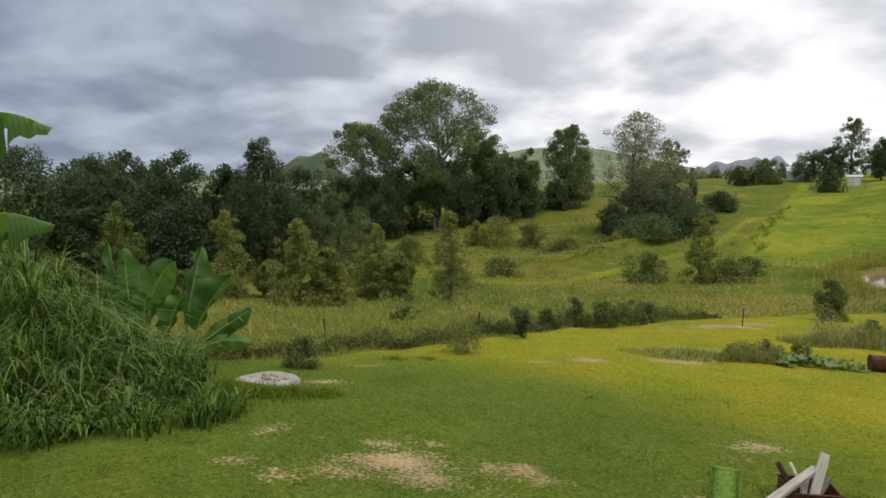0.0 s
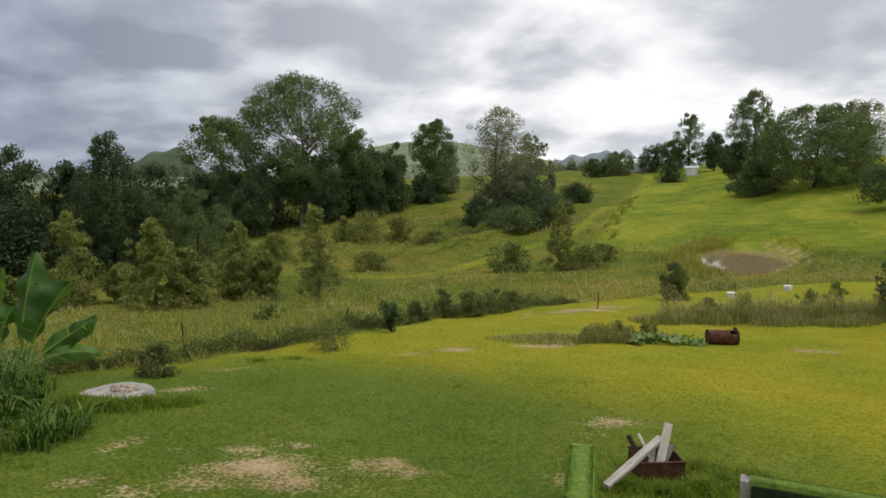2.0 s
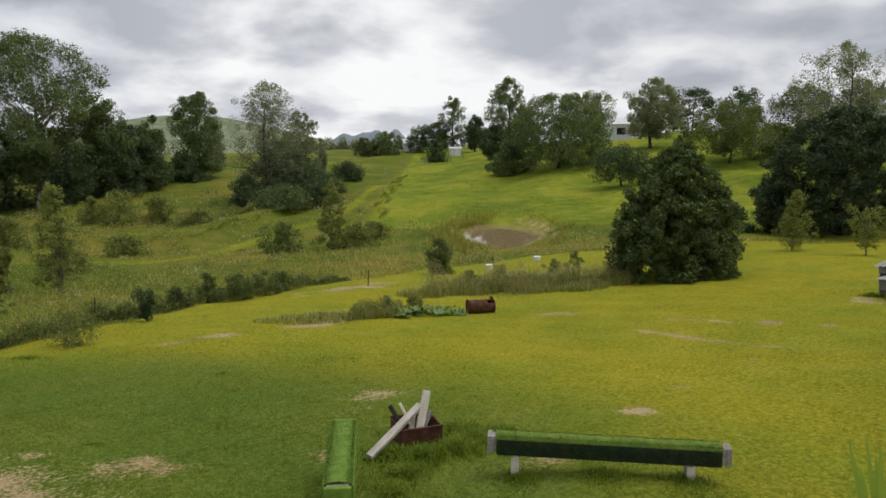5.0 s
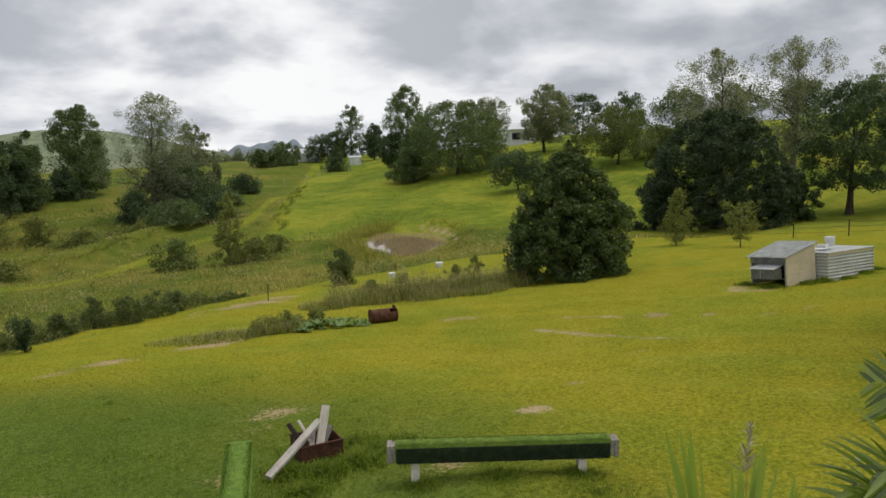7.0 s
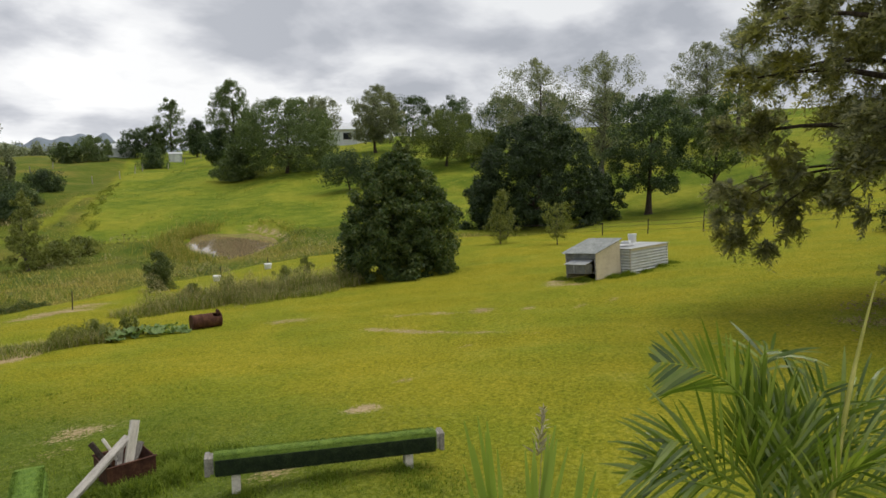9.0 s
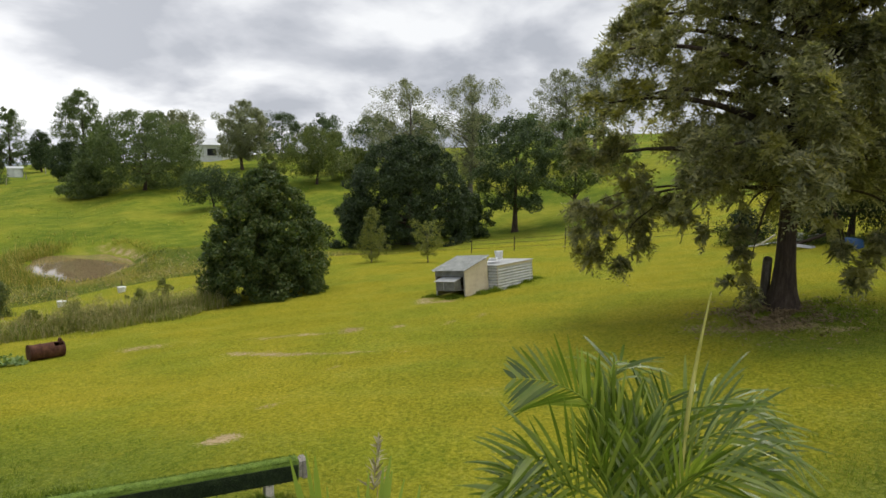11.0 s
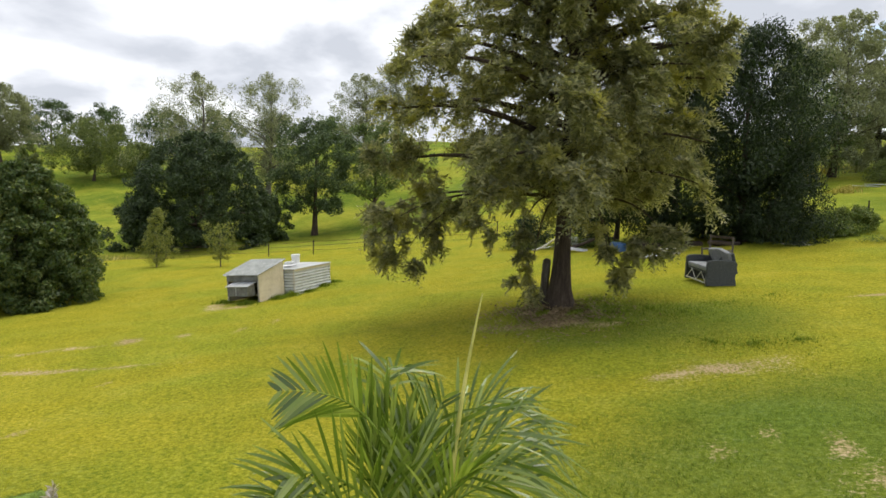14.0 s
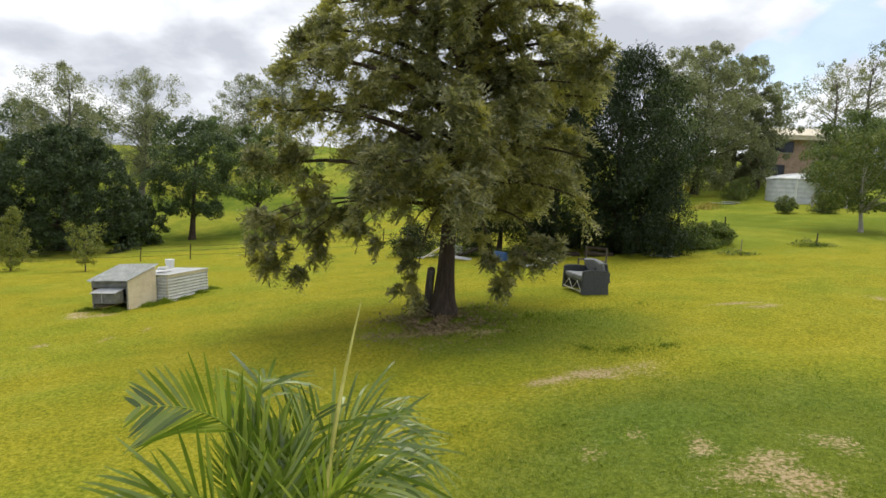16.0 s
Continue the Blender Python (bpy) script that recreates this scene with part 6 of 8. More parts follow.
def build_slab():
    x, y = -2.72, 10.0
    z = float(ground_at(x, y))
    bm = bmesh.new()
    bmesh.ops.create_cone(bm, cap_ends=True, segments=40, radius1=0.56, radius2=0.54, depth=0.12, matrix=pose(0, 0, -0.04))
    for v in bm.verts:
        k = 1 + 0.03 * math.sin(5 * math.atan2(v.co.y, v.co.x)) + 0.02 * math.sin(11 * math.atan2(v.co.y, v.co.x))
        v.co.x *= k
        v.co.y *= k
    bmesh.ops.bevel(bm, geom=[e for e in bm.edges if e.calc_length() < 0.2 and abs(e.verts[0].co.z - e.verts[1].co.z) < 0.01], offset=0.02, segments=2, affect="EDGES")
    ob = part("concrete_lid", bm, CONCRETE_OLD, None)
    ob.matrix_world = pose(x, y, z, 1, -2, 0)
    tagged(ob, "round pale concrete tank lid stained with dirt", "concrete slab")
    rng = random.Random(3)
    for i in range(13):
        a, r = rng.uniform(-0.9, 2.2), rng.uniform(0.05, 0.34)
        stone(x + r * math.cos(a), y + 0.12 + r * math.sin(a) * 0.7, z + 0.025, rng.uniform(0.025, 0.055), i)


build_slab()


# ---- palms, bananas, cane grass ----
def frond(base, knee, tip, leaflet, n, rng, width=0.017, lift=0.25, droop=0.25, fold=0.5, first=0.12, up=(0.35, 0.1, 1.0)):
    """A feather leaf: the midrib curves from base by knee to tip, with leaflets on both sides. Returns rib and leaflets."""
    base, knee, tip = (np.array(q, float) for q in (base, knee, tip))
    k = 16
    u = np.linspace(0, 1, k)[:, None]
    mid = 2 * knee - 0.5 * (base + tip)
    p = (1 - u) ** 2 * base + 2 * u * (1 - u) * mid + u * u * tip
    d = np.gradient(p, axis=0)
    d /= np.linalg.norm(d, axis=1)[:, None]
    rib = tube(p, 0.009 * (1 - 0.85 * u[:, 0]), 5)
    s = np.repeat(np.linspace(first, 0.99, n), 2)
    flank = np.tile([-1.0, 1.0], n)
    root = np.stack([np.interp(s, u[:, 0], p[:, i]) for i in range(3)], 1)
    t = np.stack([np.interp(s, u[:, 0], d[:, i]) for i in range(3)], 1)
    side = np.cross(t, np.array(up))
    side /= np.linalg.norm(side, axis=1)[:, None] + 1e-9
    norm = np.cross(side, t)
    ln = leaflet * np.interp(s, [0, 0.25, 0.6, 0.85, 1], [0.8, 1.15, 1.1, 0.75, 0.25]) * rng.uniform(0.85, 1.12, len(s))
    w = t * (0.6 + 0.5 * s[:, None]) + side * flank[:, None] * fold * 1.5 + norm * lift + rng.normal(size=t.shape) * 0.05
    return rib, strips(root, w, ln, width * rng.uniform(0.8, 1.2, len(s)), rng, 5, droop * rng.uniform(0.3, 1.5, len(s)), 0.3, 0.7, norm)


def build_palm(name, x, y, label, fronds, spikes, stem, seed, mat_=None):
    rng = np.random.default_rng(seed)
    z = float(ground_at(x, y))
    ob = thing(name, x, y, label, "palm", z=z)
    for sx, sy, r, top in stem:
        k = np.linspace(0, 1, 8)
        pts = np.stack([sx * (1 - 0.2 * k), sy * (1 - 0.2 * k), k * (top - z)], 1)
        sheet("stem", *tube(pts, r * (1.2 - 0.5 * k + 0.06 * np.sin(k * 40)), 9), BANANA, ob, smooth=True)
    at = np.array((x, y, z))
    # inner leaves crowd the heart of the clump
    fill = []
    for i in range(8):
        a, r = 2.4 * i, rng.uniform(0.08, 0.26)
        b = np.array((x + 0.08 * math.cos(a), y + 0.1 * math.sin(a), 1.45))
        t = np.array((x + r * math.cos(a), y + 1.2 * r * math.sin(a), rng.uniform(1.68, 1.8)))
        fill.append((b, 0.5 * (b + t) + (0, 0, 0.06), t, 0.3, 13, {"fold": 0.35, "lift": 0.25, "droop": 0.2, "first": 0.1, "width": 0.015}))
    for base, knee, tip, leaflet, n, kw in [*fronds, *fill]:
        rib, leaf = frond(np.array(base) - at, np.array(knee) - at, np.array(tip) - at, leaflet, n, rng, **kw)
        fr = tagged(sheet("frond", *leaf, mat_ or PALM, ob), "arching feathery green frond")
        sheet("midrib", *rib, PALM_PALE, fr, smooth=True)
    for a, b, r in spikes:
        k = np.linspace(0, 1, 9)[:, None]
        pts = np.array(a) * (1 - k) + np.array(b) * k - (x, y, z)
        pts[:, 1] += 0.02 * np.sin(k[:, 0] * 3)
        tagged(sheet("unopened_frond", *tube(pts, r * (1 - 0.75 * k[:, 0] ** 2), 6), SPEAR, ob, smooth=True), "closed yellow-green spear leaf")
    return ob


build_palm("garden_palm", 3.5, 0.42, "clumped feather palm with glossy green fronds below the window", [
    # the feather that hangs out to the north, its upper leaflets catching the light
    ((3.48, 0.47, 1.6), (3.43, 0.62, 1.97), (3.22, 0.9, 2.1), 0.27, 16, {"fold": 0.58, "lift": 0.05, "droop": 0.12, "first": 0.48, "up": (-0.95, 0.25, 0.4), "width": 0.0165}),
    # one that arches over at the back
    ((3.6, 0.49, 1.61), (3.72, 0.6, 2.07), (3.93, 0.42, 1.9), 0.26, 14, {"fold": 0.7, "lift": 0.05, "droop": 0.35, "first": 0.35, "up": (-0.5, 0, 0.8), "width": 0.0165}),
    # a pale one seen along its leaflets
    ((3.64, 0.47, 1.5), (3.7, 0.42, 1.74), (3.76, 0.34, 1.97), 0.34, 15, {"fold": 0.55, "lift": 0.15, "droop": 0.15, "first": 0.15, "up": (-0.9, 0.2, 0.4), "width": 0.015}),
    # long ones that sweep to the south
    ((3.62, 0.34, 1.56), (3.73, 0.22, 1.91), (3.86, -0.02, 1.96), 0.38, 13, {"fold": 0.34, "lift": 0.1, "droop": 0.45, "first": 0.3, "up": (-0.7, 0, 0.7), "width": 0.0145}),
    ((3.58, 0.32, 1.56), (3.65, 0.16, 1.84), (3.76, -0.12, 1.86), 0.38, 12, {"fold": 0.34, "lift": 0.1, "droop": 0.45, "first": 0.25, "up": (-0.7, 0, 0.7), "width": 0.0145}),
    ((3.54, 0.3, 1.55), (3.57, 0.14, 1.76), (3.65, -0.12, 1.78), 0.38, 11, {"fold": 0.34, "lift": 0.1, "droop": 0.42, "first": 0.2, "up": (-0.7, 0, 0.7), "width": 0.0145}),
    ((3.5, 0.3, 1.53), (3.51, 0.13, 1.68), (3.57, -0.08, 1.72), 0.34, 13, {"fold": 0.32, "lift": 0.18, "droop": 0.36, "first": 0.2, "up": (-0.7, 0, 0.7), "width": 0.0145}),
    # dark low ones to the north
    ((3.44, 0.54, 1.56), (3.25, 0.68, 1.77), (3.08, 0.8, 1.82), 0.34, 13, {"fold": 0.42, "lift": 0.15, "droop": 0.2, "first": 0.12, "up": (-0.85, 0, 0.5), "width": 0.0165}),
    ((3.42, 0.56, 1.55), (3.17, 0.72, 1.72), (3.02, 0.86, 1.76), 0.33, 13, {"fold": 0.36, "lift": 0.15, "droop": 0.25, "first": 0.12, "up": (-0.85, 0, 0.5), "width": 0.0165}),
    ((3.4, 0.57, 1.53), (3.12, 0.71, 1.66), (2.97, 0.86, 1.68), 0.31, 12, {"fold": 0.34, "lift": 0.12, "droop": 0.25, "first": 0.12, "up": (-0.85, 0, 0.5), "width": 0.015}),
    # upright young ones in the middle
    ((3.48, 0.53, 1.58), (3.48, 0.58, 1.8), (3.49, 0.62, 2.0), 0.3, 8, {"fold": 0.12, "lift": 0.02, "droop": 0.02, "first": 0.1, "up": (-1, 0, 0.1), "width": 0.0165}),
    ((3.53, 0.5, 1.58), (3.55, 0.54, 1.8), (3.57, 0.57, 1.98), 0.3, 8, {"fold": 0.12, "lift": 0.02, "droop": 0.02, "first": 0.1, "up": (-1, 0, 0.1), "width": 0.0165}),
    ((3.56, 0.47, 1.57), (3.59, 0.49, 1.75), (3.62, 0.5, 1.9), 0.28, 8, {"fold": 0.15, "lift": 0.05, "droop": 0.03, "first": 0.1, "up": (-1, 0, 0.2), "width": 0.0165}),
    ((3.5, 0.42, 1.57), (3.55, 0.42, 1.72), (3.6, 0.42, 1.85), 0.26, 8, {"fold": 0.2, "lift": 0.05, "droop": 0.05, "first": 0.1, "up": (-1, 0, 0.2), "width": 0.0165}),
], [((3.44, 0.25, 1.5), (3.87, 0.2, 2.44), 0.012)],
    [(0.0, 0.04, 0.03, 1.56), (-0.02, -0.08, 0.028, 1.54), (-0.06, 0.12, 0.025, 1.52)], 5)


def build_small_palm():
    """Upright pale leaflets of a second palm that has grown close to the window."""
    rng = np.random.default_rng(8)
    x, y = 1.58, 0.56
    z = zat(x, y)
    ob = thing("small_palm", x, y, "small pale green palm with upright narrow leaflets", "palm", z=z)
    k = np.linspace(0, 1, 8)
    sheet("stem", *tube(np.stack([0 * k, 0.02 * np.sin(k * 3), k * (2.2 - z)], 1), 0.02 * (1.3 - 0.6 * k), 8), BANANA, ob, smooth=True)
    fans = (((1.545, 0.60), ((1.56, 0.71, 2.42), (1.58, 0.69, 2.43), (1.58, 0.67, 2.4), (1.58, 0.64, 2.37), (1.53, 0.69, 2.34), (1.57, 0.66, 2.43), (1.55, 0.68, 2.38))),
            ((1.585, 0.55), ((1.61, 0.59, 2.37), (1.63, 0.58, 2.39), (1.66, 0.55, 2.42), (1.66, 0.52, 2.38), (1.65, 0.56, 2.4), (1.62, 0.57, 2.35), (1.64, 0.535, 2.40))),
            ((1.61, 0.49), ((1.67, 0.49, 2.37), (1.67, 0.46, 2.34), (1.66, 0.45, 2.31), (1.66, 0.48, 2.35))))
    for (bx, by), tips in fans:
        for tx, ty, tz in tips:
            a = np.array([[bx - x, by - y, 2.1 - z]]) + rng.normal(size=(1, 3)) * 0.006
            e = np.array([[tx - x, ty - y, tz - z]])
            ln = float(np.linalg.norm(e - a))
            v, f = strips(a, e - a, ln * 1.03, 0.013 * rng.uniform(0.8, 1.2), rng, 6, 0.04, 0.1, 0.6, np.array([[-0.9, -0.4, 0.2]]))
            sheet("leaflet", v, f, PALM_PALE, ob, smooth=True)


def zat(x, y):
    return float(ground_at(x, y))


build_small_palm()


def build_seed_head():
    rng = np.random.default_rng(5)
    x, y = 1.66, 0.585
    z = float(ground_at(x, y))
    ob = thing("dry_seed_head", x, y, "bleached dry seed head on a thin stalk", "dry flower", z=z)
    k = np.linspace(0, 1, 8)
    sheet("stalk", *tube(np.stack([0.02 * k, 0.02 * np.sin(k * 3), k * (2.44 - z)], 1), 0.003 * (1.2 - k), 5), STRAW, ob)
    n = 60
    s = rng.uniform(0.0, 1, n)
    root = np.stack([0.02 * (0.8 + 0.2 * s), 0.02 * np.sin(3 * (0.8 + 0.2 * s)), 2.33 - z + 0.11 * s], 1)
    d = rng.normal(size=(n, 3)) * (1, 1, 0.2) + (0, 0, 1.3)
    sheet("bristles", *strips(root, d, 0.035 * (1.2 - 0.8 * s), 0.004, rng, 2, 0.1), STRAW, ob)


build_seed_head()


def banana_leaf(base, knee, tip, width, rng, tears=3, cup=0.3, face=(0.35, -0.85, 0.35)):
    """A paddle leaf, torn here and there: midrib tube and blade strips on both sides."""
    base, knee, tip = (np.array(q, float) for q in (base, knee, tip))
    k = 40
    u = np.linspace(0, 1, k)[:, None]
    mid = 2 * knee - 0.5 * (base + tip)
    p = (1 - u) ** 2 * base + 2 * u * (1 - u) * mid + u * u * tip
    d = np.gradient(p, axis=0)
    d /= np.linalg.norm(d, axis=1)[:, None]
    side = np.cross(d, np.array(face) + rng.normal(size=3) * 0.5)
    side /= np.linalg.norm(side, axis=1)[:, None] + 1e-9
    nrm = np.cross(side, d)
    blade = u[:, 0] > 0.16
    prof = np.where(blade, np.clip((u[:, 0] - 0.16) / 0.14, 0, 1) ** 0.6 * np.clip((1 - u[:, 0]) / 0.28, 0.02, 1) ** 0.55, 0.0)
    vs, fs, us, qs = [], [], [], []
    idx = 0
    for flank in (-1, 1):
        cuts = set(rng.choice(np.arange(12, k - 3), tears, replace=False).tolist())
        prev = None
        sway = 0.0
        for i in range(k):
            if not blade[i]:
                continue
            if i in cuts:
                prev = None
                sway = rng.normal() * 0.25
            w = width / 2 * prof[i] * (1 + 0.04 * math.sin(i * 1.7))
            row = [p[i] + side[i] * flank * w * q - nrm[i] * (cup * w * q * q * 2 - 0.12 * width * q * math.sin(i * 0.55 + flank)) - np.array([0, 0, 1.0]) * abs(sway) * w * q * q + d[i] * w * q * (0.2 + sway * 0.2) for q in (0.03, 0.35, 0.7, 1.0)]
            vs += row
            us += [u[i, 0]] * 4
            qs += [0.03, 0.35, 0.7, 1.0]
            cur = (idx, idx + 1, idx + 2, idx + 3)
            idx += 4
            if prev:
                fs += [(prev[q], cur[q], cur[q + 1], prev[q + 1]) for q in range(3)]
            prev = cur
    return tube(p, 0.018 * (1.1 - u[:, 0]), 6), (np.array(vs), np.array(fs)), (us, qs)


def build_banana(x, y, stem, leaves, label, seed, tears=1, **kw):
    rng = np.random.default_rng(seed)
    ob = thing("banana_plant", x, y, label, "banana plant", "banana plants")
    at = np.array(ob.matrix_world.translation)
    k = np.linspace(0, 1, 8)
    sheet("stem", *tube(np.stack([0.05 * k, 0.03 * k, stem * k - 0.05], 1), 0.09 * (1.1 - 0.5 * k), 9), BANANA, ob, smooth=True)
    for base, knee, tip, width in leaves:
        rib, blade, measures = banana_leaf(base - at, knee - at, tip - at, width, rng, tears, **kw)
        lf = tagged(sheet("leaf", *blade, BANANA, ob, smooth=True), "broad green banana leaf")
        for key, values in zip(("along", "across"), measures):
            lf.data.attributes.new(key, "FLOAT", "POINT").data.foreach_set("value", np.array(values, np.float32))
        sheet("midrib", *rib, PALM_PALE, lf, smooth=True)


build_banana(-5.5, 11.95, 0.55, [
    ((-5.53, 12.02, -0.14), (-5.85, 12.2, 0.86), (-6.09, 12.33, 1.82), 0.3), ((-5.51, 11.94, -0.06), (-5.63, 12.07, 0.78), (-5.77, 12.25, 1.68), 0.58),
    ((-5.5, 11.84, -0.04), (-5.73, 11.77, 0.64), (-5.85, 11.68, 1.1), 0.46)], "banana plant with upright ragged leaves", 21)
build_banana(-5.2, 11.85, 0.5, [
    ((-5.25, 11.98, 0.08), (-5.18, 12.07, 0.93), (-4.8, 12.09, 1.47), 0.52), ((-5.16, 11.77, -0.02), (-5.19, 11.66, 0.56), (-5.11, 11.67, 0.95), 0.44),
    ((-4.87, 11.9, 0.0), (-4.77, 11.84, 0.52), (-4.57, 11.87, 0.87), 0.46)], "young banana plant among tall grass", 23)
build_banana(-4.55, 12.1, 0.55, [
    ((-4.67, 12.19, -0.02), (-4.63, 12.38, 0.78), (-4.49, 12.66, 1.65), 0.6), ((-4.55, 12.12, -0.06), (-4.3, 12.25, 0.59), (-3.92, 12.47, 1.15), 0.5),
    ((-4.47, 12.03, -0.09), (-3.99, 12.17, 0.24), (-3.51, 12.28, 0.56), 0.34), ((-4.47, 11.9, -0.16), (-3.95, 12.02, 0.03), (-3.43, 12.06, -0.03), 0.3)],
             "banana plant with broad bright green leaves", 22)
build_banana(-4.45, 4.9, 2.3, [
    ((-4.4, 4.92, 2.5), (-3.65, 5.08, 3.36), (-2.96, 5.22, 3.34), 0.32), ((-4.4, 4.92, 2.2), (-3.6, 5.06, 2.67), (-2.96, 5.19, 2.61), 0.31),
    ((-4.5, 4.9, 2.3), (-5.0, 5.1, 3.2), (-5.7, 5.3, 3.0), 0.5), ((-4.5, 4.85, 2.3), (-4.6, 4.3, 3.2), (-4.7, 3.6, 3.0), 0.5)], "tall banana plant close to the house", 24, 4, cup=0.62, face=(0.0, -0.25, 1.0))


def build_cane():
    """The bank of tall grass: leafy culms in stools, every leaf arching over at its end."""
    rng = np.random.default_rng(31)
    m = 520
    cx, cy = rng.uniform(-8.0, -2.1, m), rng.uniform(6.9, 10.0, m)
    front = 7.2 + 0.25 * np.sin(cx * 3) + np.clip(cx + 3.3, 0, 2) * 1.7
    ok = (cy > front) & ~((cx > -3.5) & (cy > 8.5))
    cx, cy, front = cx[ok], cy[ok], front[ok]
    crest = np.interp(cx, [-6.5, -5.5, -5, -4.5, -4.0, -3.6, -3.0, -2.4], [2.75, 2.3, 1.7, 1.25, 0.95, 0.82, 0.5, 0.25])
    high = crest * (0.3 + 0.7 * np.clip((cy - front) / 1.5, 0, 1)) * rng.uniform(0.7, 1.1, len(cx))
    upright = np.clip(np.sin(cx * 1.9 + 1.0) + 0.4 * rng.normal(size=len(cx)), 0, 1)
    for count, mat_, label, lo, hi, length, wide, bend in (
            (10500, CANE, "bank of tall arching bright green grass", 0.05, 0.92, (0.35, 0.85), (0.02, 0.042), (0.6, 1.5)),
            (2600, CANE_PALE, "pale drooping seed leaves at the top of the tall grass", 0.55, 1.0, (0.3, 0.6), (0.01, 0.02), (1.0, 1.7))):
        k = rng.integers(0, len(cx), count)
        th = rng.uniform(0, 2 * math.pi, count)
        q = np.abs(rng.normal(size=count)) * 0.15
        x, y = cx[k] + q * np.cos(th), cy[k] + q * np.sin(th)
        root = np.stack([x, y, ground_at(x, y) - 0.03 + high[k] * rng.uniform(lo, hi, count) * 0.8], 1)
        way = np.stack([np.cos(th) + 0.2, np.sin(th) - 0.45, np.zeros(count)], 1)
        long = rng.uniform(*length, count) * np.clip(high[k] / 1.2, 0.45, 1.25)
        v, f = blades(root, way, long, rng.uniform(*wide, count), rng, 4, rng.uniform(*bend, count) * (1 - 0.65 * upright[k]))
        tagged(sheet("tall_grass", v, f, mat_, smooth=True), label, "tall grass", kind="stuff")
    # the culms
    k = rng.integers(0, len(cx), 2600)
    x, y = cx[k] + rng.normal(size=2600) * 0.09, cy[k] + rng.normal(size=2600) * 0.09
    root = np.stack([x, y, ground_at(x, y) - 0.03], 1)
    v, f = blades(root, rng.normal(size=(2600, 3)) * (1, 1, 0), high[k] * rng.uniform(0.7, 1.05, 2600), 0.016, rng, 3, rng.uniform(0.05, 0.35, 2600))
    tagged(sheet("tall_grass", v, f, CANE, smooth=True), "upright green culms of the tall grass", "tall grass", kind="stuff")


build_cane()


# ---- grasses ----
def grass(name, label, x, y, tall, wide, mat_, rng, segments=2, droop=(0.2, 0.8), drift=(0.0, 0.0)):
    """Blades standing at the given places."""
    root = np.stack([x, y, ground_at(x, y) - 0.012], 1)
    th = rng.uniform(0, 2 * math.pi, len(x))
    way = np.stack([np.cos(th) + drift[0], np.sin(th) + drift[1], np.zeros(len(x))], 1)
    v, f = blades(root, way, tall, wide, rng, segments, rng.uniform(*droop, len(x)))
    return tagged(sheet(name, v, f, mat_), label, "grass", kind="stuff")


def build_lawn():
    rng = np.random.default_rng(41)
    n = 190000
    r = 3.2 * np.exp(rng.uniform(0, 1, n) ** 0.9 * math.log(26 / 3.2))
    a = np.radians(rng.uniform(-42, 128, n))
    x, y = r * np.sin(a) + 0.4, r * np.cos(a)
    meadow, past, cool, bare = masks(x, y)
    lumpy = 0.5 + 0.5 * np.sin(x * 5.1 + 2 * np.sin(y * 3.3)) * np.sin(y * 4.7 + 1.5 * np.sin(x * 2.9))
    keep = (bare < 0.4 + 0.25 * rng.uniform(size=n)) & (meadow < 0.5)
    x, y, r, lumpy, cool = x[keep], y[keep], r[keep], lumpy[keep], cool[keep]
    tall = (0.024 + 0.028 * lumpy ** 2 + 0.0009 * r) * rng.uniform(0.6, 1.4, len(x)) * (1 + 0.5 * cool)
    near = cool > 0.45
    for name, label, m, mt in (("lawn_grass", "short yellow-green mown grass", ~near, LAWN_BLADE), ("lawn_grass", "lusher green grass close to the house, darkened for shade under the oak", near, TUFT_BLADE)):
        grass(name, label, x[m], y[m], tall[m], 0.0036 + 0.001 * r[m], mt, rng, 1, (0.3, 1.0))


build_lawn()


def build_near_lawn():
    """Thicker, tufted grass on the lush and shade-coloured ground close by."""
    rng = np.random.default_rng(42)
    n = 115000
    d = 4.2 * np.exp(rng.uniform(0, 1, n) * math.log(14 / 4.2))
    a = np.radians(np.where(rng.uniform(size=n) < 0.55, rng.uniform(-42, 34, n), rng.uniform(84, 128, n)))
    x, y = d * np.sin(a) + 0.2, d * np.cos(a)
    meadow, past, cool, bare = masks(x, y)
    tuft = np.clip(0.5 + 0.5 * np.sin(x * 3.7 + 2.2 * np.sin(y * 2.6)) * np.sin(y * 4.1 + 1.7 * np.sin(x * 2.2)) + 0.3 * np.sin(x * 9 + 5 * y), 0, 1.2)
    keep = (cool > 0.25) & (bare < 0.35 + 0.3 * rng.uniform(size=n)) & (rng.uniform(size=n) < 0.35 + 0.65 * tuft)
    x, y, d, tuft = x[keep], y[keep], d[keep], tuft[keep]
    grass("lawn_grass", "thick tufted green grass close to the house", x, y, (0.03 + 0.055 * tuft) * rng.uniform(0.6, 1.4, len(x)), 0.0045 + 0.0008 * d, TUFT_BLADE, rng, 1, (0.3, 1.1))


build_near_lawn()


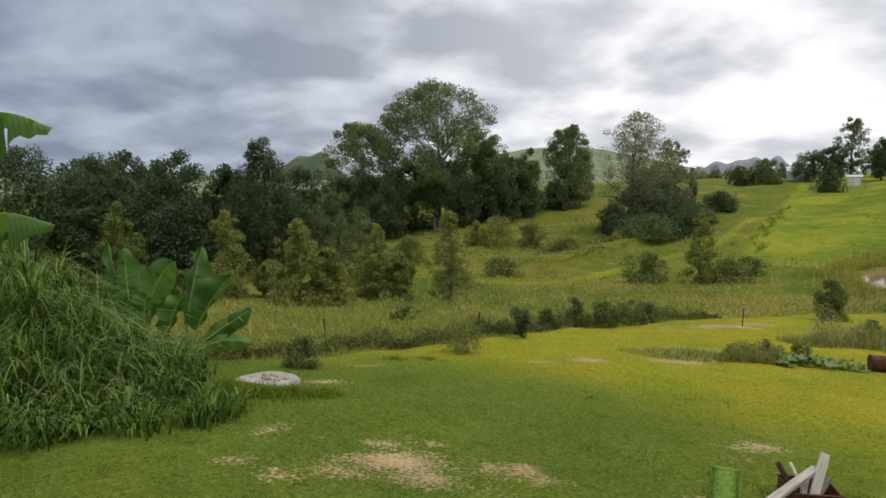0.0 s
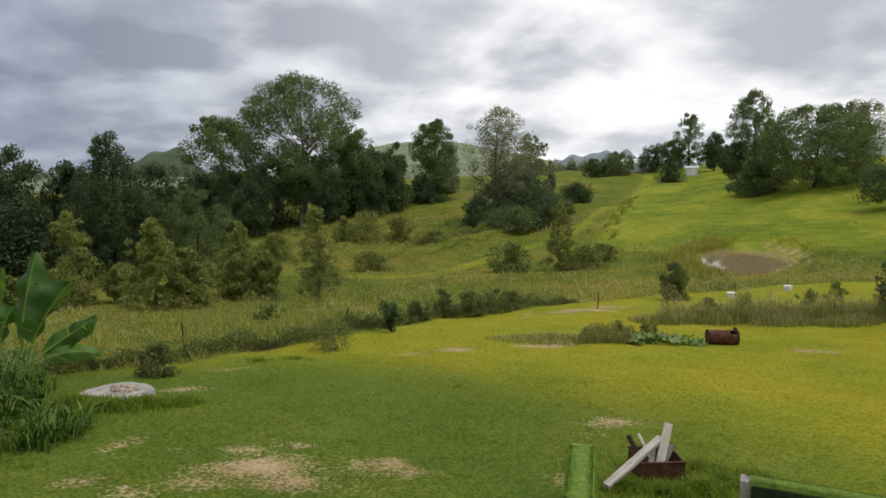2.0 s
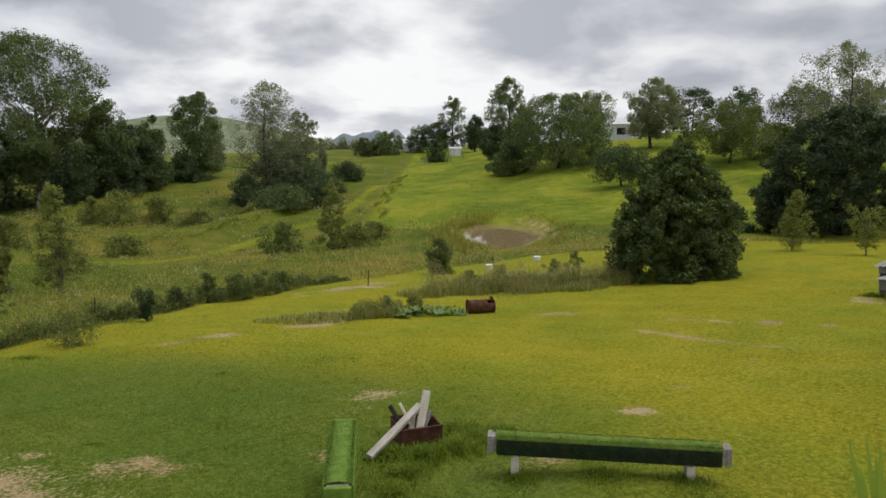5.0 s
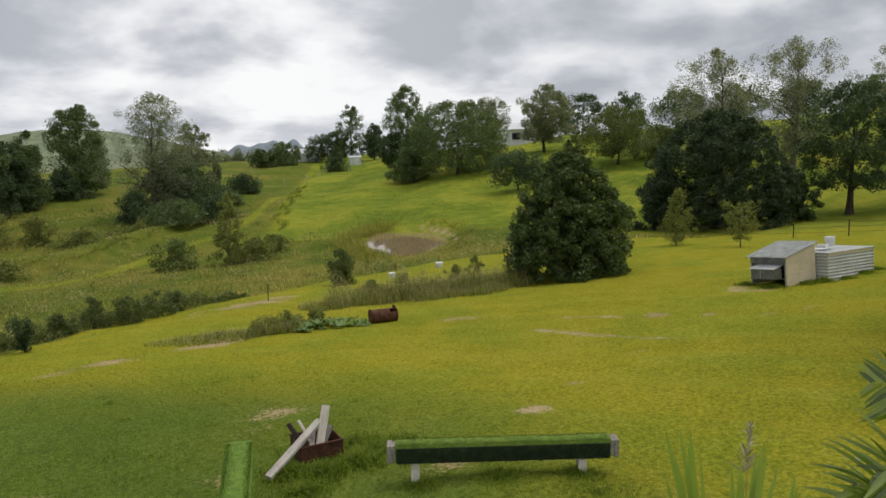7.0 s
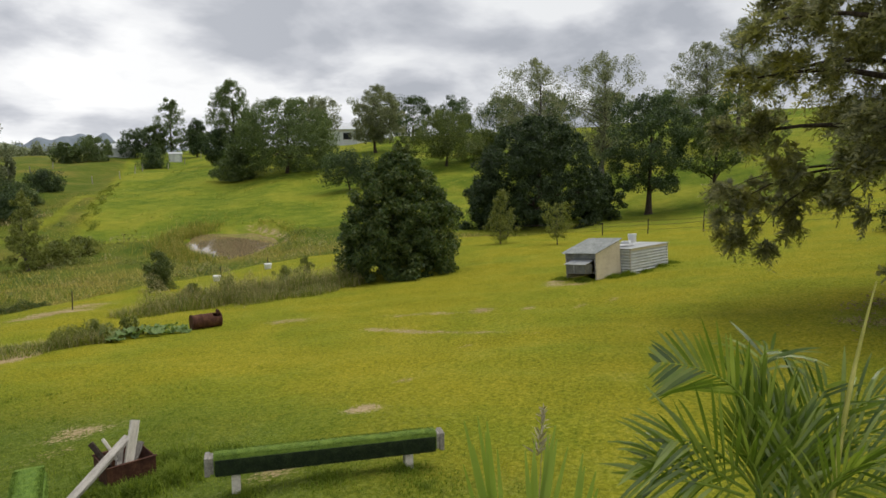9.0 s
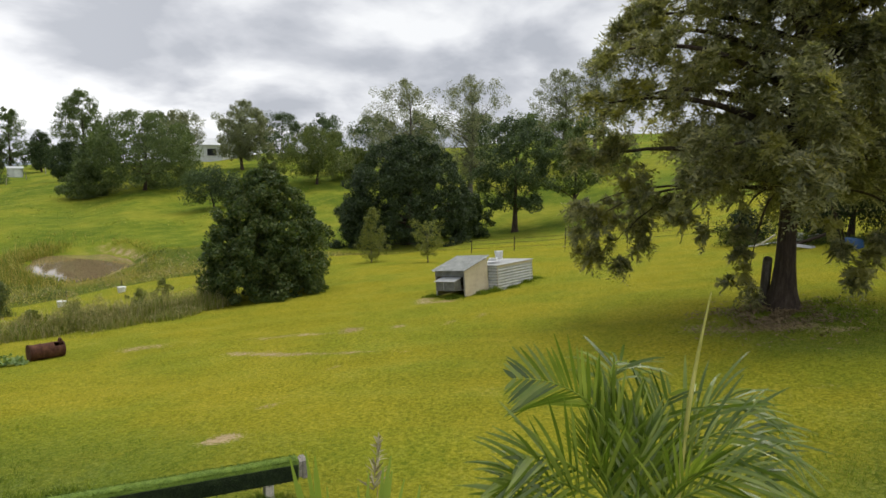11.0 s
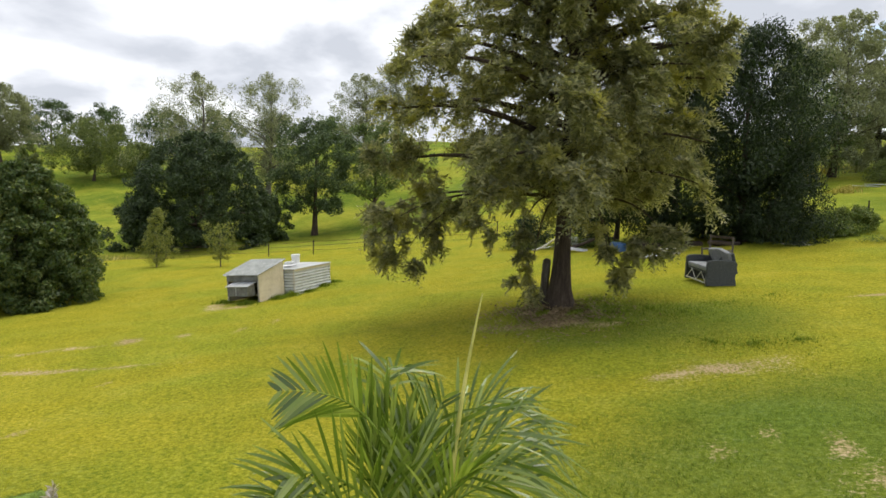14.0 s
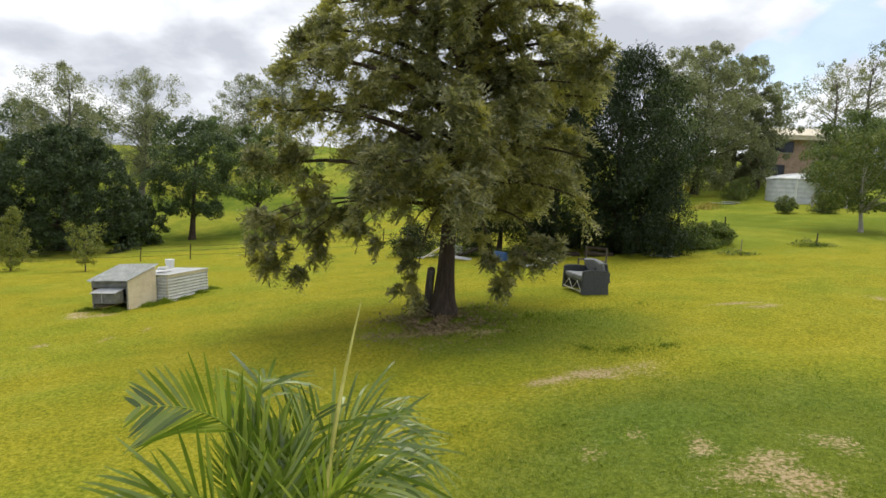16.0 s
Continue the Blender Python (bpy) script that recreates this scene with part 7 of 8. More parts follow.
def clump(name, label, spots, mat_, seed, wide=0.012, segments=2, droop=(0.2, 0.8)):
    """Tufts of longer grass: east, north, radius, height, blades for each spot."""
    rng = np.random.default_rng(seed)
    xs, ys, hs = [], [], []
    for x, y, r, h, n in spots:
        q = np.abs(rng.normal(size=n)) * 0.5
        a = rng.uniform(0, 2 * math.pi, n)
        xs.append(x + r * q * np.cos(a))
        ys.append(y + r * q * np.sin(a))
        hs.append(h * np.clip(1.1 - 0.5 * q, 0.3, 1) * rng.uniform(0.6, 1.2, n))
    return grass(name, label, np.concatenate(xs), np.concatenate(ys), np.concatenate(hs), wide, mat_, rng, segments, droop)


clump("long_grass", "uncut lush grass around the fire pit", [(3.35, 5.75, 0.35, 0.2, 900), (3.75, 5.75, 0.35, 0.22, 900), (4.05, 5.95, 0.4, 0.2, 900), (4.1, 6.4, 0.4, 0.18, 700), (3.05, 6.0, 0.35, 0.18, 700), (3.0, 5.5, 0.35, 0.16, 700),
                                                             (2.7, 5.15, 0.3, 0.15, 500), (3.6, 6.6, 0.5, 0.15, 500), (4.5, 6.1, 0.4, 0.12, 400)], TUFT_BLADE, 51)
clump("long_grass", "uncut grass under the turf benches", [(3.8, 4.7, 0.3, 0.12, 500), (4.4, 4.3, 0.4, 0.11, 700), (5.0, 3.9, 0.3, 0.12, 500), (2.1, 5.1, 0.3, 0.13, 600), (2.4, 5.5, 0.3, 0.13, 500), (4.8, 3.5, 0.8, 0.08, 800)], TUFT_BLADE, 52, 0.009)
clump("long_grass", "thick grass tuft beside the concrete lid", [(-2.1, 9.35, 0.5, 0.24, 1100), (-2.5, 9.15, 0.5, 0.24, 1100), (-1.75, 9.6, 0.4, 0.2, 700), (-3.1, 9.5, 0.4, 0.26, 700), (-1.0, 13.6, 0.5, 0.12, 400), (-0.3, 14.0, 0.5, 0.1, 400)], TUFT_BLADE, 53)
clump("long_grass", "grass and weeds at the foot of the coop", [(18.75, 8.9, 0.4, 0.2, 500), (19.6, 8.3, 0.4, 0.2, 500), (20.1, 8.1, 0.35, 0.26, 500), (20.9, 7.9, 0.5, 0.16, 500), (21.8, 7.75, 0.5, 0.16, 500), (19.1, 9.8, 0.4, 0.2, 400), (22.6, 7.7, 0.4, 0.2, 400)], TUFT_BLADE, 54, 0.016)
clump("long_grass", "lush weeds in the shade of the silky oak", [(14.9, -1.0, 1.3, 0.14, 495), (15.3, -1.9, 1.7, 0.14, 495), (14.6, -2.4, 1.8, 0.11, 440), (16.2, -0.8, 1.2, 0.14, 330), (15.7, -3.2, 1.9, 0.09, 440), (16.2, -4.4, 1.9, 0.08, 330), (15.2, 0.9, 1.1, 0.08, 275), (13.8, -1.4, 1.2, 0.08, 385)], TUFT_BLADE, 55, 0.016, droop=(0.3, 1.0))
clump("long_grass", "uncut green tufts on the lawn", [(27.3, -13.9, 0.6, 0.2, 200), (27.6, -13.5, 0.7, 0.12, 150), (12.3, -2.5, 0.6, 0.11, 275), (12.1, -3.1, 0.7, 0.11, 385), (12.2, -3.8, 0.6, 0.11, 275), (8.6, -1.6, 0.8, 0.05, 275), (7.6, -1.0, 1.0, 0.04, 330), (9.4, -2.9, 0.8, 0.04, 275)], TUFT_BLADE, 56, 0.013, droop=(0.3, 1.0))


def build_meadow():
    rng = np.random.default_rng(61)
    n = 300000
    d = np.exp(rng.uniform(math.log(11), math.log(92), n))
    a = np.radians(rng.uniform(-44, 62, n))
    x, y = d * np.sin(a), d * np.cos(a)
    meadow, past, cool, bare = masks(x, y)
    patchy = 0.5 + 0.5 * np.sin(x * 0.37 + 1.7 * np.sin(y * 0.23)) * np.sin(y * 0.41 + 1.1 * np.sin(x * 0.31 + 2))
    # tussocks
    humps = np.clip(0.5 + 0.6 * np.sin(x * 2.1 + 2.3 * np.sin(y * 1.3)) * np.sin(y * 1.9 + 1.7 * np.sin(x * 1.1 + 1)) + 0.3 * np.sin(x * 4.7 + y * 3.1), 0.1, 1.2)
    keep = (meadow > 0.5) & (pond_reach(x, y) > 1.14) & (rng.uniform(size=n) < (0.3 + 0.7 * patchy) * (0.35 + 0.65 * humps))
    x, y, d, patchy, humps = x[keep], y[keep], d[keep], patchy[keep], humps[keep]
    tall = (0.3 + 0.5 * patchy) * (0.45 + 0.7 * humps) * rng.uniform(0.5, 1.4, len(x)) * np.clip(1.15 - d / 110, 0.5, 1)
    dry = rng.uniform(size=len(x)) < 0.33 + 0.6 * np.clip(np.sin(x * 0.19 + 2.2 * np.sin(y * 0.11 + 1)) + 0.4 * np.sin(x * 1.3 + y), 0, 1)
    for name, label, m, mt in (("meadow_grass", "tall straw-coloured meadow grass", dry, MEADOW_BLADE), ("meadow_grass", "tall green meadow grass and weeds", ~dry, CANE_DULL)):
        grass(name, label, x[m], y[m], tall[m], 0.005 + 0.00065 * d[m], mt, rng, 1, (0.3, 0.9))


build_meadow()


def leafy_strip(name, label, line, wide, tall, count, leaf, mat_, seed, lumps=0.5):
    """An uneven bank of small-leaved weeds along a line of east, north."""
    rng = np.random.default_rng(seed)
    pts = np.array(line, float)
    run = np.concatenate([[0], np.cumsum(np.hypot(*np.diff(pts, axis=0).T))])
    s = rng.uniform(0, run[-1], count)
    x, y = np.interp(s, run, pts[:, 0]), np.interp(s, run, pts[:, 1])
    off = rng.normal(size=count) * 0.4
    x, y = x + wide * off * 0.7 + 0.3 * wide * np.sin(s * 0.9), y + wide * off * 0.7 + 0.3 * wide * np.sin(s * 1.3)
    top = tall * (1 - lumps + lumps * (0.5 + 0.5 * np.sin(s * 2.2 + 1.6 * np.sin(s * 0.7))) + 0.25 * np.sin(s * 5.3)) * np.exp(-off ** 2 * 2)
    p = np.stack([x, y, ground_at(x, y) + np.maximum(top, 0.05) * rng.uniform(0.05, 1, count) ** 0.7], 1)
    v, f = leaf_tris(p, rng.normal(size=p.shape) + (0, 0, 0.4), leaf * rng.uniform(0.6, 1.4, count), rng, 0.5, face=rng.normal(size=p.shape) * 0.5 + (0, 0, -0.8))
    return tagged(sheet(name, v, f, mat_), label, "weeds", kind="stuff")


EDGE = [(-7.5, 11.2), (-5, 12.6), (-3, 13.9), (-1.5, 15.4), (0.3, 17.2), (1.5, 18.3), (3.2, 20.3), (5, 22.1), (7.4, 23.6), (10, 25)]
leafy_strip("weed_border", "low dark leafy weeds along the lower edge of the lawn", EDGE, 0.55, 0.45, 26000, 0.055, ORCHARD, 71)
leafy_strip("weed_border", "lighter soft weeds behind the lawn's edge", [(x - 0.35, y + 0.6) for x, y in EDGE], 0.9, 0.62, 22000, 0.05, SHRUB, 72, 0.7)
leafy_strip("bank_weeds", "low weeds along the foot of the contour bank", [(x, y - 0.5) for x, y in zip(*BANK)], 0.7, 0.3, 2600, 0.12, CANE_DULL, 73, 0.9)
leafy_strip("bank_weeds", "scrub on the bank below the grey trees", [(9, 63), (14, 66), (19, 70), (24, 73)], 2.0, 0.9, 9000, 0.15, SHRUB, 75, 0.7)


leafy_strip("fence_weeds", "rank weeds along the old fence up the slope", [(28, 60), (30.5, 66), (34.5, 72), (39, 80), (43.5, 88), (46.5, 93)], 1.6, 0.45, 3000, 0.14, CANE_DULL, 91, 0.9)
leafy_strip("tree_belt", "far belt of trees below the bare hill", [(60, 205), (75, 215), (92, 222), (110, 228), (130, 232)], 7.0, 4.2, 9000, 0.7, GUM_GREY, 92, 0.5)
leafy_strip("tree_belt", "far wooded gully beyond the ridge", [(118, 262), (140, 270), (165, 275), (190, 270)], 8.0, 3.6, 8000, 0.8, GUM_GREY, 93, 0.6)


def build_reeds():
    """Rushes and long grass round the near and western shore of the dam."""
    rng = np.random.default_rng(76)
    n = 15000
    t = rng.uniform(0, 2 * math.pi, n)
    q = 1.12 + np.abs(rng.normal(size=n)) * 0.28 - 0.1 * rng.uniform(size=n)
    a, b = 7.0 * q * np.cos(t), 3.4 * q * np.sin(t)
    x, y = POND[0] + 0.575 * a + 0.818 * b, POND[1] + 0.818 * a - 0.575 * b
    west = (x - POND[0]) * -0.82 + (y - POND[1]) * 0.57
    keep = (rng.uniform(size=n) < np.clip(0.0 + west * 0.3, 0.04, 1)) | ((west < -2.4) & (q > 1.3) & (rng.uniform(size=n) < 0.45))
    x, y, west = x[keep], y[keep], west[keep]
    tall = (0.3 + 0.5 * np.clip(west / 3, 0, 1)) * rng.uniform(0.5, 1.4, len(x))
    m = rng.uniform(size=len(x)) < 0.5
    grass("reeds", "green rushes on the dam's shore", x[m], y[m], tall[m], 0.035, CANE_DULL, rng, 2, (0.1, 0.5))
    grass("reeds", "straw-coloured rushes on the dam's shore", x[~m], y[~m], tall[~m], 0.032, MEADOW_BLADE, rng, 2, (0.1, 0.6))


build_reeds()
STRIP = [(10.6, 19.2), (12.2, 19.4), (13.6, 19.5), (15.0, 19.3), (16.2, 18.7), (17.6, 18.0)]
leafy_strip("weeds", "fluffy grey-brown weeds gone to seed in the lawn", STRIP, 1.5, 1.05, 13000, 0.042, STRAW_WEED, 77, 0.6)
leafy_strip("weeds", "green leafy weeds among the dry ones", STRIP, 1.5, 0.7, 7000, 0.055, SHRUB, 78, 0.7)
leafy_strip("weeds", "soft dark weeds in the old vegetable bed", [(6.6, 15.6), (7.2, 15.6), (7.9, 15.7)], 0.7, 0.4, 6000, 0.04, SHRUB, 79, 0.4)


def build_scrub():
    """Drifts of leafy weeds and young scrub through the rough meadow."""
    rng = np.random.default_rng(80)
    for count, leaf, mat_, label, tall in ((26000, 0.07, SHRUB, "leafy green weeds in the meadow", 0.6), (15000, 0.07, STRAW_WEED, "brown seeding weeds in the meadow", 0.55), (12000, 0.07, ORCHARD, "dark brambles in the meadow", 0.5)):
        m = 420
        r = np.exp(rng.uniform(math.log(17), math.log(92), m))
        a = np.radians(rng.uniform(-40, 44, m))
        cx, cy = r * np.sin(a), r * np.cos(a)
        meadow = masks(cx, cy)[0]
        ok = (meadow > 0.7) & (pond_reach(cx, cy) > 1.5) & (np.sin(cx * 0.5 + tall * 9) * np.sin(cy * 0.37 + cx * 0.2) > -0.25)
        cx, cy = cx[ok], cy[ok]
        size = rng.uniform(0.3, 1.0, len(cx)) * np.hypot(cx, cy) / 30
        k = rng.integers(0, len(cx), count)
        q = np.abs(rng.normal(size=count)) * 0.55
        t = rng.uniform(0, 2 * math.pi, count)
        x, y = cx[k] + 1.6 * size[k] * q * np.cos(t), cy[k] + size[k] * q * np.sin(t)
        top = tall * np.clip(size[k], 0.4, 1.5) * np.exp(-q ** 2)
        p = np.stack([x, y, ground_at(x, y) + top * rng.uniform(0.05, 1, count)], 1)
        v, f = leaf_tris(p, rng.normal(size=p.shape) + (0, 0, 0.5), leaf * np.hypot(x, y) / 28 * rng.uniform(0.6, 1.4, count), rng, 0.5, face=rng.normal(size=p.shape) * 0.5 + (0, 0, -0.8))
        tagged(sheet("meadow_weeds", v, f, mat_), label, "weeds", kind="stuff")


build_scrub()


def build_tufts():
    """Darker tufts in the near lawn."""
    rng = random.Random(81)
    spots = []
    for _ in range(60):
        d, a = rng.uniform(4.6, 12), radians(rng.uniform(-36, 40))
        spots.append((d * math.sin(a), d * math.cos(a), rng.uniform(0.2, 0.5), rng.uniform(0.045, 0.08), rng.randint(60, 140)))
    clump("long_grass", "darker lush tufts in the mown lawn", spots, TUFT_BLADE, 82, 0.009, 2, (0.4, 1.1))


build_tufts()


def build_pasture():
    """Uneven tufts and weeds over the grazed field beyond the dam."""
    rng = np.random.default_rng(83)
    n = 70000
    d = np.exp(rng.uniform(math.log(40), math.log(125), n))
    a = np.radians(rng.uniform(-4, 66, n))
    x, y = d * np.sin(a), d * np.cos(a)
    past = masks(x, y)[1]
    spots = np.sin(x * 0.9 + 2 * np.sin(y * 0.5)) * np.sin(y * 0.8 + 1.5 * np.sin(x * 0.6)) + 0.5 * np.sin(x * 0.23 + y * 0.31)
    keep = (past > 0.5) & (spots + 0.5 * rng.normal(size=n) > 0.35)
    x, y, d, spots = x[keep], y[keep], d[keep], spots[keep]
    dry = rng.uniform(size=len(x)) < 0.18
    tall = rng.uniform(0.1, 0.32, len(x)) * np.clip(0.6 + 0.5 * spots, 0.4, 1.3)
    grass("pasture_grass", "rank green tufts in the grazed field", x[~dry], y[~dry], tall[~dry], 0.0011 * d[~dry], CANE_DULL, rng, 1, (0.3, 0.9))
    grass("pasture_grass", "seeding straw tufts in the grazed field", x[dry], y[dry], 1.2 * tall[dry], 0.0009 * d[dry], MEADOW_BLADE, rng, 1, (0.3, 0.9))


build_pasture()


def build_weed_beds():
    """Unmown strips left in the lower lawn."""
    rng = np.random.default_rng(62)
    for spots, label in (([(10.9, 19.2, 1.3, 0.35), (12.2, 19.3, 1.5, 0.6), (13.6, 19.4, 1.5, 0.75), (15.0, 19.2, 1.4, 0.75), (16.2, 18.6, 1.4, 0.8), (17.6, 17.9, 1.2, 0.7), (14.5, 18.3, 1.2, 0.4), (15.8, 17.4, 1.0, 0.35)], "strip of tall dry weeds left in the lawn"),
                         ([(5.4, 15.9, 1.2, 0.16), (6.3, 15.8, 1.1, 0.18), (7.1, 15.6, 0.6, 0.34), (7.6, 15.6, 0.6, 0.36), (6.8, 15.5, 0.5, 0.25)], "overgrown vegetable bed of weeds and grass")):
        xs, ys, hs = [], [], []
        for x, y, r, h in spots:
            n = int(900 * r)
            q, a = np.sqrt(rng.uniform(size=n)), rng.uniform(0, 2 * math.pi, n)
            xs.append(x + r * q * np.cos(a))
            ys.append(y + 0.6 * r * q * np.sin(a))
            hs.append(1.5 * h * rng.uniform(0.4, 1.2, n) * (1.1 - 0.5 * q))
        x, y, h = np.concatenate(xs), np.concatenate(ys), np.concatenate(hs)
        dry = rng.uniform(size=len(x)) < 0.45
        grass("weeds", label, x[dry], y[dry], h[dry] * 1.15, 0.013, STRAW_WEED, rng, 2, (0.15, 0.7))
        grass("weeds", label, x[~dry], y[~dry], h[~dry], 0.017, CANE_DULL, rng, 2, (0.2, 0.9))


build_weed_beds()
for x, y, h, w in ((17.2, 19.6, 1.15, 0.7), (16.4, 19.7, 0.9, 0.9), (14.2, 20, 0.8, 1.0), (12.6, 19.8, 0.7, 0.9), (18.4, 18.5, 0.9, 1.0), (7.7, 15.9, 0.5, 0.9), (8.4, 15.8, 0.45, 0.7)):
    tree("weed_clump", "straggling tall weed with small pale leaves", x, y, h, w, SHRUB, BARK, "bush", 0.0, 24, 620, 0.09, category="weeds", group="tall weeds", trunk=0.01, ragged=0.35)


post(25.3, -10.25, 0.55, 0.014, "thin stick standing in a patch of weeds", STRAW, (2, 3), "", "garden_stick")
leafy_strip("weeds", "rank weeds grown through the junk heap", [(29.6, 2.4), (28.6, 0.8), (28.2, -1.0), (27.4, -2.6), (26.6, -4.0)], 0.8, 0.5, 4200, 0.08, BUSH, 97, 0.6)
leafy_strip("weeds", "low leafy weeds round a thin stick on the lawn", [(25.2, -9.6), (25.3, -10.2), (25.2, -10.9)], 0.5, 0.26, 420, 0.07, BUSH, 94, 0.8)
leafy_strip("weeds", "low leafy weeds round a short post on the lawn", [(27.2, -13.2), (27.3, -13.9), (27.1, -14.6)], 0.6, 0.32, 560, 0.07, BUSH, 95, 0.8)
clump("long_grass", "tall straw grass at the foot of the hill gums", [(58, -17.5, 1.6, 0.9, 300), (60, -19.5, 1.6, 0.9, 300), (56.5, -16, 1.5, 0.8, 250), (62, -21, 1.5, 0.8, 250), (46.5, -16.2, 1.2, 0.5, 220), (48, -17, 1.0, 0.5, 200)], MEADOW_BLADE, 96, 0.05)



def build_pumpkins():
    rng = np.random.default_rng(63)
    ob = thing("pumpkin_vine", 8.7, 15.5, "sprawling pumpkin vine with large pale green leaves", "vine")
    z0 = ob.matrix_world.translation.z
    for i in range(46):
        x, y = rng.uniform(-1.0, 1.0), rng.uniform(-0.4, 0.4)
        z = float(ground_at(8.7 + x, 15.5 + y)) - z0 + rng.uniform(0.06, 0.2)
        r = rng.uniform(0.09, 0.17)
        bm = bmesh.new()
        c = bm.verts.new((0, 0, -0.02))
        ring = [bm.verts.new((r * (1 + 0.13 * math.cos(5 * t)) * math.cos(t), r * (1 + 0.13 * math.cos(5 * t)) * math.sin(t), 0.03 * math.cos(5 * t))) for t in np.linspace(0, 2 * math.pi, 20, endpoint=False)]
        for k in range(20):
            bm.faces.new((c, ring[k], ring[(k + 1) % 20]))
        stalk = bm.verts.new((0.0, 0.0, -z - 0.03))
        s2 = bm.verts.new((0.01, 0.0, -z - 0.03))
        bm.faces.new((c, stalk, s2))
        lf = part("leaf", bm, PUMPKIN, ob)
        lf.matrix_basis = pose(x, y, z, rng.uniform(-28, 28), rng.uniform(-28, 28), rng.uniform(0, 360))


build_pumpkins()


# ---- buildings and far things ----
def window_in(parent, x, y, z, w, h, turn=0.0):
    fr = part("window", boxed((w + 0.12, 0.09, h + 0.12), (0, 0, 0), bevel=0.01), STEEL, parent, "dark framed window")
    fr.matrix_basis = pose(x, y, z, 0, 0, turn)
    for s in (-1, 1):
        part("pane", boxed((w / 2 - 0.03, 0.03, h - 0.02), (s * w / 4, -0.045, 0), bevel=0.004), GLASS_DARK, fr)
    part("sill", boxed((w + 0.25, 0.16, 0.06), (0, -0.06, -h / 2 - 0.08), bevel=0.01), CONCRETE, fr)
    return fr


def gabled(name, x, y, z, turn, w, d, h, rise, wall, roof, label, category="house", over=0.4, ribs=0.0):
    """Four walls with gables on the short sides and a two-slope roof; x along the ridge, fronts face -y."""
    ob = thing(name, x, y, label, category, turn=turn, z=z)
    for s in (-1, 1):
        part("wall", boxed((w, 0.16, h), (0, s * (d / 2 - 0.08), h / 2 - 0.2), bevel=0.01), wall, ob)
        bm = bmesh.new()
        vs = [bm.verts.new(p) for p in ((0, -d / 2, -0.3), (0, d / 2, -0.3), (0, d / 2, h - 0.2), (0, 0, h - 0.2 + rise), (0, -d / 2, h - 0.2))]
        bm.faces.new(vs)
        r = bmesh.ops.extrude_face_region(bm, geom=list(bm.faces))
        bmesh.ops.translate(bm, vec=(-s * 0.16, 0, 0), verts=[e for e in r["geom"] if isinstance(e, bmesh.types.BMVert)])
        bmesh.ops.translate(bm, vec=(s * w / 2 + s * 0.003, 0, 0), verts=bm.verts)
        bmesh.ops.recalc_face_normals(bm, faces=bm.faces)
        part("gable_wall", bm, wall, ob)
    pitch = math.degrees(math.atan2(rise, d / 2))
    run = math.hypot(rise, d / 2) + over
    for s in (-1, 1):
        rv = placed(corrugated(w + 2 * over, run, 0.25, 0.03), pose(0, 0, h - 0.14 + rise, 0, 0, 0 if s < 0 else 180) @ pose(0, 0, 0, pitch, 0, 0) @ pose(-w / 2 - over, -run, 0))
        rf = sheet("roof", *rv, roof, ob)
        part("gutter", boxed((w + 2 * over, 0.12, 0.1), (0, s * (d / 2 + over * math.cos(radians(pitch))), h - 0.22 - over * math.sin(radians(pitch)) * 0.6), bevel=0.02), roof, rf)
    return ob


farm = gabled("farmhouse", 91.9, 98.2, zat(91.9, 98.2) + 0.1, -66, 13, 8, 3.1, 1.2, WALL_WHITE, ROOF_GREY, "white farmhouse with a pale metal roof on the ridge")
window_in(farm, 4.6, -4.02, 1.6, 1.5, 1.1)
part("chimney", boxed((0.3, 0.3, 1.8), (-1.5, 1.0, 4.6), bevel=0.03), ZINC_DULL, farm)
shed = gabled("garden_shed", 76.1, 127.0, zat(76.1, 127.0), -30, 2.5, 2.0, 1.75, 0.3, ROOF_GREY, ROOF_GREY, "small pale blue-grey metal shed on the ridge", "shed", 0.1)
part("door", boxed((0.9, 0.05, 1.45), (0.3, -1.02, 0.75), bevel=0.01), WALL_WHITE, shed)
gabled("far_house", 71.6, 142, zat(71.6, 142) - 0.2, -20, 7, 5, 2.2, 0.9, WALL_WHITE, ROOF_GREY, "low white house behind the ridge")
hut = gabled("old_hut", 2.6, 92.5, zat(2.6, 92.5), -6, 4.4, 3.6, 2.6, 0.9, CREAM, ROOF_GREY, "old cream hut half hidden by the gums", "hut")
window_in(hut, -0.8, -1.84, 1.3, 0.9, 0.8)


def build_brick_house():
    x, y = 72.4, -35.0
    ob = gabled("brick_house", x, y, 6.0, -112, 10.5, 9, 5.6, 1.1, BRICK, ROOF_CREAM, "two-storey red-brown brick house with a cream metal roof", over=0.7)
    for px, pz in ((-2.4, 4.2), (1.5, 4.2), (-3.0, 1.9), (1.5, 1.9)):
        window_in(ob, px, -4.53, pz, 2.0, 1.0)
    for pz in (1.9, 4.2):
        window_in(ob, -5.28, -1.2, pz, 1.6, 1.0, -90)
    part("fascia", boxed((11.7, 0.1, 0.35), (0, -5.12, 5.05), bevel=0.01), ROOF_CREAM, ob)


build_brick_house()


